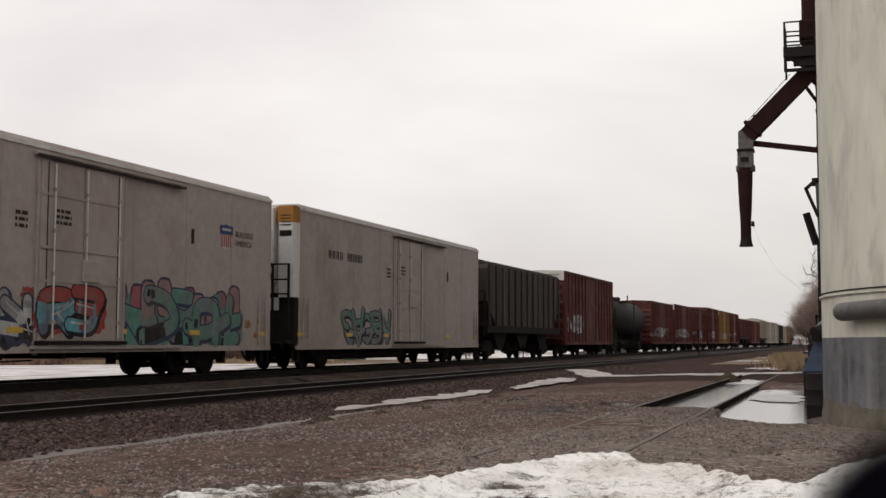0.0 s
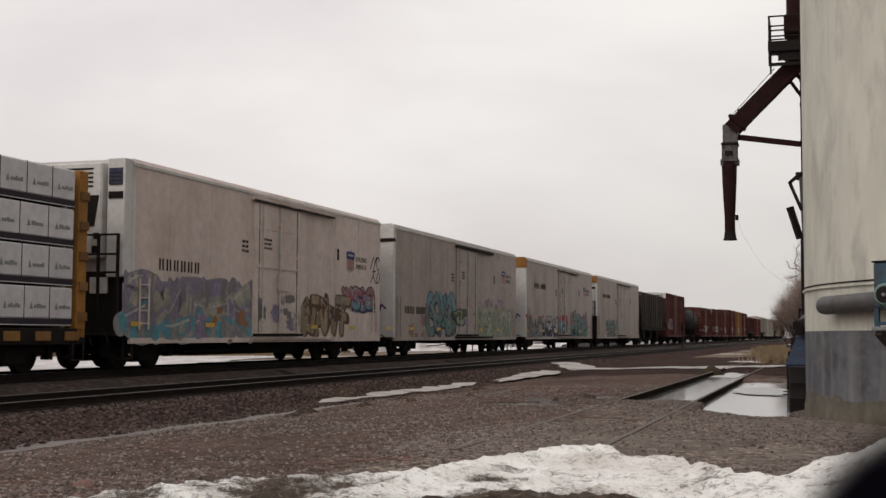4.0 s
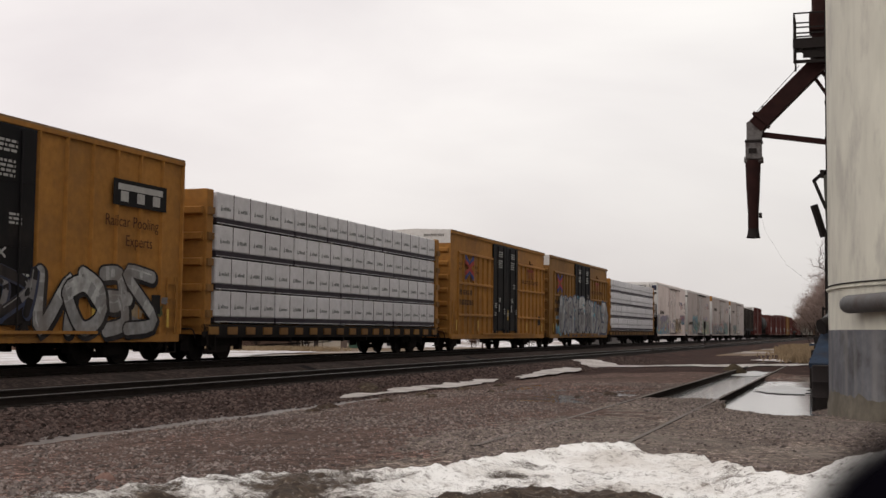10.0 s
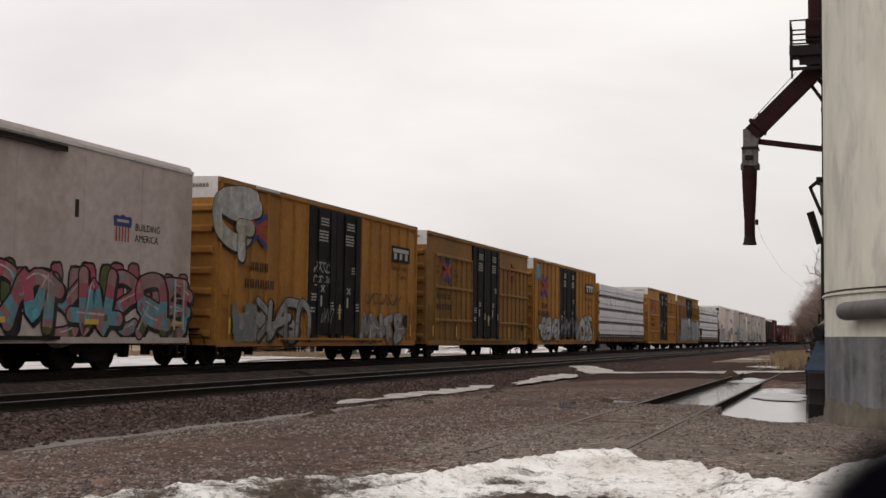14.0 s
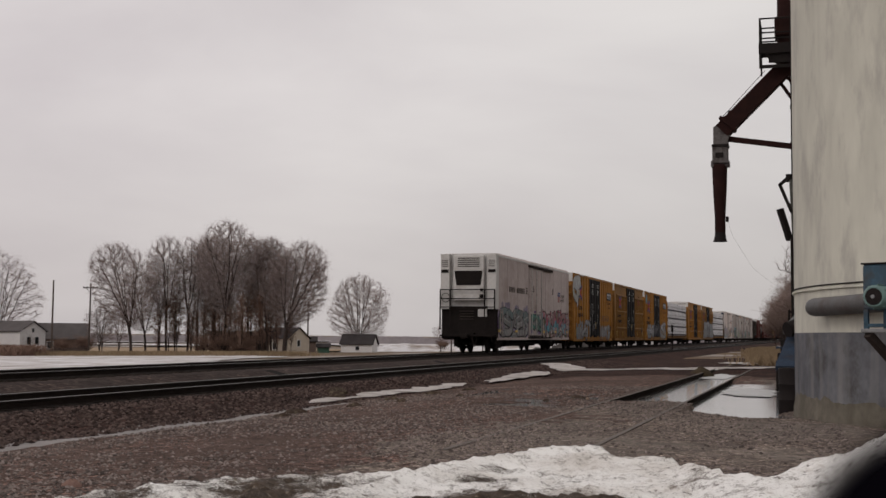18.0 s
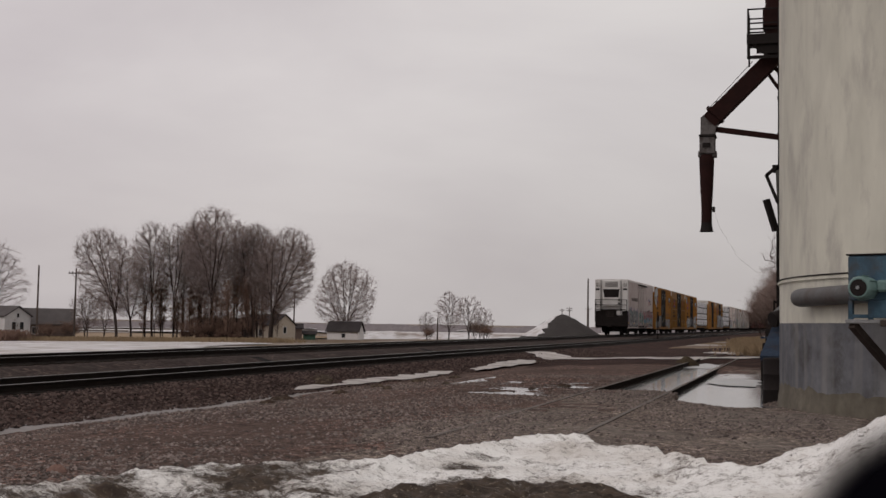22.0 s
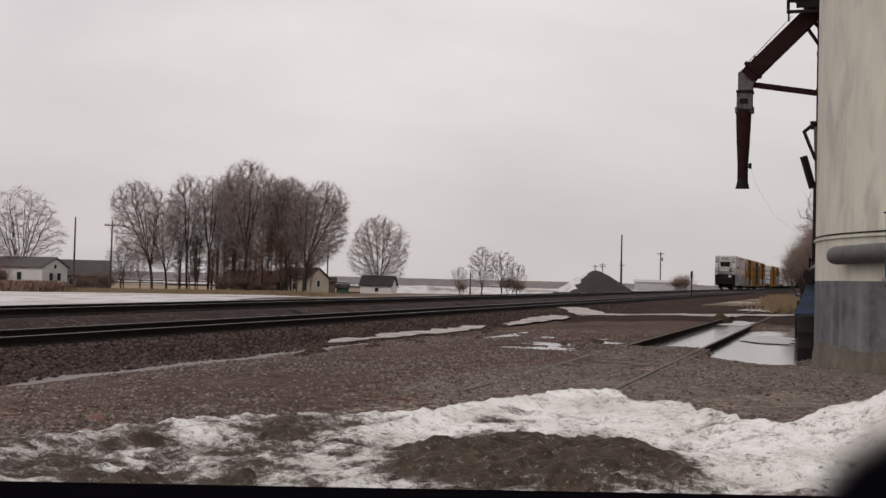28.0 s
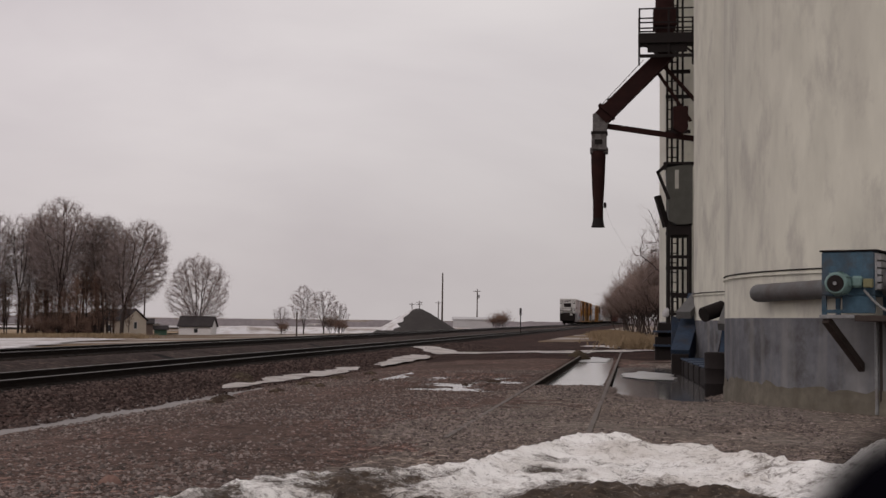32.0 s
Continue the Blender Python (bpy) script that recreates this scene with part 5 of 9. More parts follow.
M_WRAP = material("white_lumber_wrap", (0.63, 0.61, 0.64), 0.4, (0.48, 0.465, 0.49), scale=1.4, fine=5, amount=0.5, bump=0.9, bump_scale=3.0, vary=0.06)
M_STRAP = material("dark_wrap_band", (0.03, 0.024, 0.032), 0.6, (0.05, 0.04, 0.05), scale=2, fine=10, amount=0.4, bump=0.2)
M_DARKMARK = material("dark_stencil_and_shade_paint", (0.045, 0.036, 0.03), 0.85, scale=4, fine=10, amount=0.4, bump=0.0)
M_PALEMARK = material("pale_stencil_paint", (0.42, 0.41, 0.40), 0.7, scale=4, fine=10, amount=0.4, bump=0.0)
M_BROWNMARK = material("brown_stencil_paint", (0.1, 0.042, 0.022), 0.8, scale=4, fine=10, amount=0.4, bump=0.0)
M_MARKRED = material("red_mark_paint", (0.36, 0.06, 0.05), 0.7, scale=4, fine=10, amount=0.4, bump=0.0)
M_MARKBLUE = material("blue_mark_paint", (0.055, 0.065, 0.19), 0.7, scale=4, fine=10, amount=0.4, bump=0.0)
HW = 1.55


def spray(name, col):
    dark = sum(col) < 0.3
    return material("spray_" + name, col, 0.6, tuple(0.7 * c if dark else 0.5 * c + 0.04 for c in col), scale=2.2, fine=6, amount=0.85, bump=0.0, streak=((0.06, 0.05, 0.047) if dark else (0.13, 0.105, 0.095), 0.5, 2.2), grime=((0.08, 0.066, 0.062) if dark else (0.22, 0.19, 0.178), 0.6, 1.1))


SPRAY = {k: spray(k, c) for k, c in dict(pink=(0.45, 0.09, 0.14), red=(0.38, 0.045, 0.04), teal=(0.10, 0.27, 0.22), blue=(0.07, 0.16, 0.30), sky=(0.12, 0.36, 0.45), black=(0.02, 0.018, 0.02), navy=(0.05, 0.06, 0.11),
                                         white=(0.55, 0.55, 0.55), grey=(0.22, 0.21, 0.22), silver=(0.34, 0.335, 0.34), purple=(0.14, 0.06, 0.22), orange=(0.42, 0.16, 0.05), green=(0.12, 0.25, 0.12),
                                         lime=(0.30, 0.40, 0.14), yellow=(0.5, 0.36, 0.06), lilac=(0.30, 0.25, 0.36), cream=(0.46, 0.44, 0.36), palelime=(0.34, 0.38, 0.27), slate=(0.16, 0.22, 0.23), rose=(0.40, 0.20, 0.21), moss=(0.11, 0.13, 0.05), tan=(0.38, 0.28, 0.17), brown=(0.14, 0.08, 0.05)).items()}


def blob(sh, y0, y1, z0, z1, x, rnd, n=40, rough=0.35):
    cy, cz = (y0 + y1) / 2, (z0 + z1) / 2
    m = len(sh.v)
    sh.v.append((x, cy, cz))
    for i in range(n):
        t = 2 * math.pi * i / n
        ex = lambda c: math.copysign(abs(c) ** 0.55, c)
        k = 1 - rough * rnd.random()
        sh.v.append((x, cy + (y1 - y0) / 2 * ex(math.cos(t)) * k, cz + (z1 - z0) / 2 * ex(math.sin(t)) * k))
    sh.f += [(m, m + 1 + i, m + 1 + (i + 1) % n) for i in range(n)]


class Paint:
    """Thin layers of spray paint, gathered by colour into one mesh."""

    def __init__(self):
        self.lay = {}

    def sheet(self, col):
        return self.lay.setdefault(col, Shape())

    def stroke(self, pts, w, x, pick):
        """A fat stroke with round ends; pick(z) names the colour of each short length."""
        n = len(pts)
        rim = []
        for i in range(n):
            a, b = pts[max(0, i - 1)], pts[min(n - 1, i + 1)]
            dy, dz = b[0] - a[0], b[1] - a[1]
            q = math.hypot(dy, dz) or 1
            k = w / 2
            rim.append(((x, pts[i][0] - dz / q * k, pts[i][1] + dy / q * k), (x, pts[i][0] + dz / q * k, pts[i][1] - dy / q * k)))
        for i in range(n - 1):
            (p, q), (r, t) = rim[i], rim[i + 1]
            self.sheet(pick((pts[i][1] + pts[i + 1][1]) / 2)).add([p, q, t, r], [(0, 1, 2, 3)])
        for c, d in ((pts[0], -0.00008), (pts[-1], -0.00014)):
            self.sheet(pick(c[1])).add([(x + d, c[0] + w / 2 * math.cos(j * math.pi / 6), c[1] + w / 2 * math.sin(j * math.pi / 6)) for j in range(12)], [tuple(range(12))])

    def finish(self, parent, label):
        whole, names, idx = Shape(), [k for k in self.lay if self.lay[k].f], []
        for k in names:
            idx += [names.index(k)] * len(self.lay[k].f)
            whole.add(self.lay[k].v, self.lay[k].f)
        me = raw_mesh("graffiti", whole, SPRAY[names[0]], smooth=False)
        for k in names[1:]:
            me.materials.append(SPRAY[k])
        me.polygons.foreach_set("material_index", idx)
        return tagged(part("graffiti", me, None, parent), label, kind="stuff")


def smooth_line(pts, n=5):
    """A curve through the points."""
    out = []
    for i in range(len(pts) - 1):
        p0, p1, p2, p3 = pts[max(0, i - 1)], pts[i], pts[i + 1], pts[min(len(pts) - 1, i + 2)]
        for k in range(n):
            t = k / n
            out.append(tuple(0.5 * (2 * b + (c - a) * t + (2 * a - 5 * b + 4 * c - d) * t * t + (3 * b - a - 3 * c + d) * t ** 3) for a, b, c, d in zip(p0, p1, p2, p3)))
    return out + [pts[-1]]


# loose stroke figures in a unit square, of which the sprayed pieces are made
FORMS = {
    "a": [[(0.05, 0), (0.35, 0.95), (0.6, 0.95), (0.95, 0)], [(0.2, 0.36), (0.82, 0.36)]],
    "b": [[(0.1, 0), (0.1, 1), (0.75, 0.92), (0.78, 0.6), (0.15, 0.5)], [(0.4, 0.5), (0.95, 0.34), (0.8, 0.02), (0.1, 0.02)]],
    "c": [[(0.9, 0.8), (0.55, 1), (0.1, 0.7), (0.1, 0.25), (0.5, 0), (0.92, 0.16)]],
    "e": [[(0.92, 0.96), (0.15, 0.93), (0.1, 0.5), (0.15, 0.06), (0.92, 0.04)], [(0.1, 0.5), (0.75, 0.54)]],
    "g": [[(0.9, 0.82), (0.5, 1), (0.1, 0.7), (0.1, 0.22), (0.5, 0), (0.9, 0.18), (0.9, 0.46), (0.55, 0.46)]],
    "i": [[(0.5, 0), (0.46, 0.5), (0.54, 1)], [(0.15, 0.97), (0.85, 1.0)]],
    "k": [[(0.12, 0), (0.1, 0.5), (0.16, 1)], [(0.9, 1), (0.2, 0.48), (0.95, 0)]],
    "m": [[(0.02, 0), (0.14, 1), (0.5, 0.3), (0.84, 1), (0.98, 0)]],
    "n": [[(0.08, 0), (0.12, 0.98), (0.85, 0.05), (0.92, 1)]],
    "o": [[(0.5, 0.02), (0.08, 0.28), (0.1, 0.75), (0.5, 0.98), (0.9, 0.72), (0.92, 0.28), (0.5, 0.02)]],
    "r": [[(0.12, 0), (0.1, 0.98), (0.7, 0.98), (0.85, 0.72), (0.6, 0.5), (0.2, 0.46)], [(0.5, 0.46), (0.95, 0)]],
    "s": [[(0.9, 0.86), (0.5, 1), (0.12, 0.78), (0.5, 0.52), (0.9, 0.26), (0.5, 0), (0.08, 0.12)]],
    "t": [[(0.5, 0), (0.5, 0.95)], [(0.05, 0.9), (0.5, 0.98), (0.95, 0.88)]],
    "u": [[(0.1, 1), (0.1, 0.25), (0.5, 0), (0.9, 0.25), (0.92, 1)]],
    "w": [[(0.02, 1), (0.2, 0.02), (0.5, 0.7), (0.8, 0.02), (0.98, 1)]],
    "z": [[(0.08, 0.95), (0.9, 0.98), (0.12, 0.04), (0.95, 0.02)]],
}


def sprayed(parent, y0, y1, z0, z1, forms, fills, seed, edge="black", glow=None, hi="white", x=HW, weight=0.3, tops=None, label="", rim=0.075, crowd=1.45, slope=0.0, bits=1.0):
    """A sprayed piece: a rough cloud, then figure upon figure with a dark rim, fills that change with height, and thin lights.
    tops: colours of round caps above the figures; slope: how far the tops fall from y0 to y1."""
    rnd = random.Random(seed)
    pa = Paint()
    n = len(forms)
    lw, h = (y1 - y0) / n, z1 - z0
    if glow:
        for k in range(n * 6):
            c = y0 + (y1 - y0) * (k + rnd.random()) / (n * 6)
            q = rnd.uniform(0.16, 0.5)
            top = z1 - slope * (c - y0) / (y1 - y0) + rnd.uniform(-0.22, 0.18)
            blob(pa.sheet(glow if rnd.random() < 0.8 else rnd.choice(fills)), c - q, c + q, z0 + 0.04, top, x + 0.0082 + 0.0003 * (k % 9), rnd, 26, 0.3)
    for i, key in enumerate(forms):
        a = y0 + lw * (i + 0.5 - crowd / 2)
        w = min(lw, h) * weight * rnd.uniform(0.88, 1.12)
        hs, up = rnd.uniform(0.86, 1.04), rnd.uniform(0.05, 0.1) * h
        fall = slope * (i + 0.5) / n
        tilt = rnd.uniform(-0.18, 0.18) * lw
        base = x + 0.0125 + 0.0062 * (i % 2)
        shift = rnd.random()
        fy, fz = rnd.random() < 0.55, rnd.random() < 0.6

        def at(p):
            p = (1 - p[0] if fy else p[0], min(0.98, max(0.0, 1 - p[1] if fz else p[1])))
            return (a + w / 2 + (lw * crowd - w) * p[0] + tilt * (p[1] - 0.5), z0 + up + w / 2 + (h - fall - w) * p[1] * hs)

        def pick(z):
            f = (z - z0) / h + rnd.uniform(-0.16, 0.16) + 0.25 * (shift - 0.5)
            return fills[max(0, min(len(fills) - 1, int(f * len(fills))))]
        lines = [smooth_line([at((p[0] + rnd.gauss(0, 0.07), p[1] + rnd.gauss(0, 0.06))) for p in ln]) for ln in FORMS[key]]
        if rnd.random() < 0.8:                          # a loose bar that ties the figure to its neighbour
            c = rnd.uniform(0.15, 0.85)
            lines.append(smooth_line([at(p) for p in ((rnd.uniform(-0.3, 0.2), c), (0.5, c + rnd.uniform(-0.25, 0.25)), (rnd.uniform(0.8, 1.35), rnd.uniform(0.05, 0.95)))]))
        if tops:
            for k in range(2):
                c, q = a + lw * crowd * (0.3 + 0.42 * k), lw * rnd.uniform(0.17, 0.27)
                zt = z0 + (h - fall) * hs + rnd.uniform(-0.02, 0.2)
                blob(pa.sheet(edge), c - q - 0.06, c + q + 0.06, zt - 0.9, zt + 0.16, base - 0.0036 + 0.0004 * k, rnd, 28, 0.06)
                blob(pa.sheet(rnd.choice(tops)), c - q, c + q, zt - 0.85, zt + 0.1, base - 0.0026 + 0.0004 * k, rnd, 28, 0.06)
        for j, ln in enumerate(lines):
            pa.stroke([(p + 0.06, q - 0.05) for p, q in ln], w + rim * 1.3, base + 0.0002 * j, lambda z: edge)
        for j, ln in enumerate(lines):
            pa.stroke(ln, w + rim, base + 0.0012 + 0.0003 * j, lambda z: edge)
        for j, ln in enumerate(lines):
            pa.stroke(ln, w, base + 0.0026 + 0.0003 * j, pick)
        for _ in range(int(3 * bits)):
            p = rnd.choice(rnd.choice(lines))
            q = w * rnd.uniform(0.18, 0.42)
            blob(pa.sheet(rnd.choice(fills)), p[0] - q, p[0] + q, p[1] - q * 1.3, p[1] + q * 1.3, base + 0.0038 + 0.0002 * rnd.random(), rnd, 14, 0.4)
        for ln in lines:
            k = rnd.randrange(0, max(1, len(ln) - 6))
            pa.stroke([(p - w * 0.2, q + w * 0.2) for p, q in ln[k:k + 6]], w * 0.13, base + 0.0047, lambda z: hi)
    return pa.finish(parent, label or "spray-painted graffiti lettering")


def scribble(parent, y, z, w, h, col, seed, x, turns=5):
    """A quick tag in one thin looping line."""
    rnd = random.Random(seed)
    pa = Paint()
    for k in range(turns):
        c = y + w * (k + 0.5) / turns
        r = w / turns * 0.55
        t0 = rnd.uniform(0, 6)
        pts = [(c + r * math.cos(t0 + 0.9 * q), z + h * (0.5 + 0.45 * math.sin(t0 * 1.7 + 0.8 * q))) for q in range(7)]
        pa.stroke(smooth_line(pts, 4), 0.055, x + 0.009 + 0.0004 * k, lambda q: col)
    return pa.finish(parent, "thin one-colour spray tag")


def patches(parent, y0, y1, z0, z1, cols, seed, x, n=12, r=0.5):
    """Faded clouds of old spray paint."""
    rnd = random.Random(seed)
    pa = Paint()
    for k in range(n):
        c, d, q = rnd.uniform(y0, y1), rnd.uniform(z0, z1), r * rnd.uniform(0.4, 1.0)
        blob(pa.sheet(rnd.choice(cols)), max(y0, c - q), min(y1, c + q), max(z0, d - q * 0.7), min(z1, d + q * 0.7), x + 0.0082 + 0.0003 * k, rnd, 30, 0.45)
    return pa.finish(parent, "faded clouds of old spray paint")


def bars(parent, y, z, w, h, n, mat, x=HW, name="marking"):
    """Numbers and marks as pairs of plain bars in a row."""
    sh = Shape()
    step = w / n
    for i in range(n):
        sh.box(x + 0.004, x + 0.012, y + i * step, y + i * step + step * 0.2, z, z + h)
        sh.box(x + 0.004, x + 0.012, y + i * step + step * 0.42, y + i * step + step * 0.62, z, z + h)
    return tagged(part(name, sh, mat, parent), kind="stuff")


def lines_of_bars(parent, y, z, w, h, rows, mat, x=HW, seed=1):
    rnd = random.Random(seed)
    sh = Shape()
    for r in range(rows):
        yy = y
        while yy < y + w:
            k = rnd.uniform(0.06, 0.2)
            sh.box(x + 0.004, x + 0.01, yy, min(yy + k, y + w), z - r * h, z - r * h + h * 0.55)
            yy += k + 0.05
    return tagged(part("marking", sh, mat, parent), kind="stuff")


WHEEL = Shape().lathe([(0.0, -0.06), (0.1, -0.06), (0.12, -0.03), (0.36, -0.035), (0.38, -0.06), (0.455, -0.06), (0.46, 0.0), (0.475, 0.05), (0.49, 0.07), (0.47, 0.075), (0.36, 0.05), (0.0, 0.05)], 20, axis="x").mesh("wheel", M_BODYBLACK, True)
AXLE = Shape().tube((-0.75, 0, 0), (0.75, 0, 0), 0.08, n=8).mesh("axle", M_BODYBLACK)
FRAME = Shape().prism([(-1.05, 0.46), (-1.05, 0.72), (-0.65, 0.78), (-0.4, 0.98), (0.4, 0.98), (0.65, 0.78), (1.05, 0.72), (1.05, 0.46), (0.85, 0.4), (0.6, 0.48), (0.38, 0.22), (-0.38, 0.22), (-0.6, 0.48), (-0.85, 0.4)],
                      "x", -0.07, 0.07).box(0.04, 0.12, -0.3, 0.3, 0.42, 0.75).mesh("side_frame", M_BODYBLACK)
BOLSTER = Shape().box(-1.1, 1.1, -0.2, 0.2, 0.55, 0.85, 0.03).mesh("bolster", M_BODYBLACK)
SPRINGS = Shape().box(-0.12, 0.12, -0.42, 0.42, 0.22, 0.5, 0.03).mesh("spring_nest", M_BODYBLACK)
RIGGING = Shape().box(-0.1, 0.1, -1.55, -1.36, 0.3, 0.72).box(-0.1, 0.1, 1.36, 1.55, 0.3, 0.72).box(-0.05, 0.05, -1.4, 1.4, 0.6, 0.8).box(-0.1, 0.1, -0.42, 0.42, 0.18, 0.34).mesh("brake_rigging", M_BODYBLACK)
COUPLER = Shape().box(-0.12, 0.12, -0.05, 0.75, 0.78, 0.98, 0.03).box(-0.2, 0.2, -0.06, 0.18, 0.76, 1.0, 0.04).mesh("coupler", M_BODYBLACK)


def truck(parent, y):
    for o in (-0.75, 0.75):
        for sx in (-1, 1):
            part("wheel", WHEEL, None, parent, at=pose(sx * 0.72, y + o, 0.46, 0, 0, 180 if sx > 0 else 0))
        part("axle", AXLE, None, parent, at=pose(0, y + o, 0.46))
    for sx in (-1, 1):
        part("side_frame", FRAME, None, parent, at=pose(sx * 1.02, y, 0, 0, 0, 0 if sx > 0 else 180))
        part("spring_nest", SPRINGS, None, parent, at=pose(sx * 1.02, y, 0))
        part("brake_rigging", RIGGING, None, parent, at=pose(sx * 0.86, y, 0))
    part("bolster", BOLSTER, None, parent, at=pose(0, y, 0))


def running_gear(t, length, trucks=None, sill_z=1.05, span=None):
    lo, hi = (span[0] - 0.7, span[1] + 0.7) if span else (0.0, length)
    mid = length / 2
    for y in trucks or (2.5, length - 2.9):
        truck(t, y)
    part("coupler", COUPLER, None, t, at=pose(0, lo, 0))
    part("coupler", COUPLER, None, t, at=pose(0, hi, 0, 0, 0, 180))
    part("centre_sill", Shape().box(-0.35, 0.35, lo + 0.6, hi - 0.6, 0.72, sill_z), M_BODYBLACK, t)
    part("brake_tank", Shape().tube((0.6, mid - 1.2, 0.75), (0.6, mid + 0.2, 0.75), 0.2, n=12), M_BODYBLACK, t)
    for y in (lo + 0.8, hi - 1.25):
        part("sill_step", Shape().box(HW - 0.03, HW + 0.01, y, y + 0.04, 0.3, 0.72).box(HW - 0.03, HW + 0.01, y + 0.41, y + 0.45, 0.3, 0.72).box(HW - 0.1, HW + 0.01, y, y + 0.45, 0.27, 0.31), M_BODYBLACK, t)
    for y, s in ((lo + 0.35, 1), (hi - 0.35, -1)):
        pts = [(0.35 + 0.05 * k, y - s * 0.06 * k, 0.8 - 0.5 * math.sin(k / 8 * math.pi) * (1.15 - 0.05 * k)) for k in range(9)]
        part("air_hose", Shape().sweep(pts, 0.03, 6), M_BODYBLACK, t)
        part("uncoupling_lever", Shape().sweep([(0.3, y, 0.9), (1.33, y, 0.88), (1.38, y, 0.84), (1.45, y, 0.62)], 0.02, 5), M_BODYBLACK, t)
    part("brake_cylinder", Shape().tube((-0.3, mid + 2.0, 0.66), (-0.3, mid + 2.9, 0.66), 0.17, n=10), M_BODYBLACK, t)
    for k in range(5):
        y = length * (0.3 + 0.1 * k)
        part("cross_bearer", Shape().box(-1.4, 1.4, y - 0.06, y + 0.06, 0.52, 0.74), M_BODYBLACK, t)
    part("brake_rod", Shape().tube((1.3, 4.2, 0.42), (1.3, mid - 1, 0.5), 0.02, n=5), M_BODYBLACK, t)
    part("brake_rod", Shape().tube((0.9, 3.6, 0.72), (0.9, length - 3.6, 0.72), 0.025, n=5), M_BODYBLACK, t)


def ladder(t, y, z0, z1, side=1, mat=None, n=6):
    sh = Shape()
    x = side * (HW + 0.05)
    for o in (0, 0.42):
        sh.box(x - 0.015, x + 0.02, y + o - 0.02, y + o + 0.02, z0, z1)
    for i in range(n):
        z = z0 + (z1 - z0) * (i + 0.5) / n
        sh.box(x - 0.015, x + 0.02, y, y + 0.42, z - 0.015, z + 0.015)
    part("ladder", sh, mat or M_BODYBLACK, t)


def end_rail(t, y, sgn):
    """Black platform frame and grab rails at a car's end."""
    for x in (-1.5, -0.95, 0.95, 1.5):
        part("end_post", Shape().beam((x, y - sgn * 0.12, 1.2), (x, y - sgn * 0.12, 3.35), 0.06, 0.06), M_BODYBLACK, t)
    for z in (3.33, 2.85, 2.4):
        part("grab_rail", Shape().beam((-1.5, y - sgn * 0.12, z), (1.5, y - sgn * 0.12, z), 0.05, 0.05), M_BODYBLACK, t)


M_REFLECT = material("yellow_reflector", (0.62, 0.40, 0.05), 0.5, (0.45, 0.27, 0.04), scale=4, fine=12, amount=0.5, bump=0.0)
M_ROOFEDGE = material("browned_roof_edge", (0.27, 0.165, 0.085), 0.75, (0.16, 0.10, 0.06), scale=1.2, fine=8, amount=0.7, bump=0.2, grime=((0.4, 0.36, 0.32), 0.5, 0.7))


def reflectors(t, length, x, upright):
    """Yellow reflector strips along the foot of a car's side."""
    for i in range(6):
        y = 1.35 + (length - 2.9) * i / 5 + 0.21 * (i % 2)
        if abs(y - length / 2) < 2.4 and upright:
            continue
        w, h = (0.05, 0.23) if upright else (0.26, 0.06)
        part("reflector", Shape().box(x, x + 0.006, y - w, y + w, 1.15 - h, 1.15 + h), M_REFLECT, t)


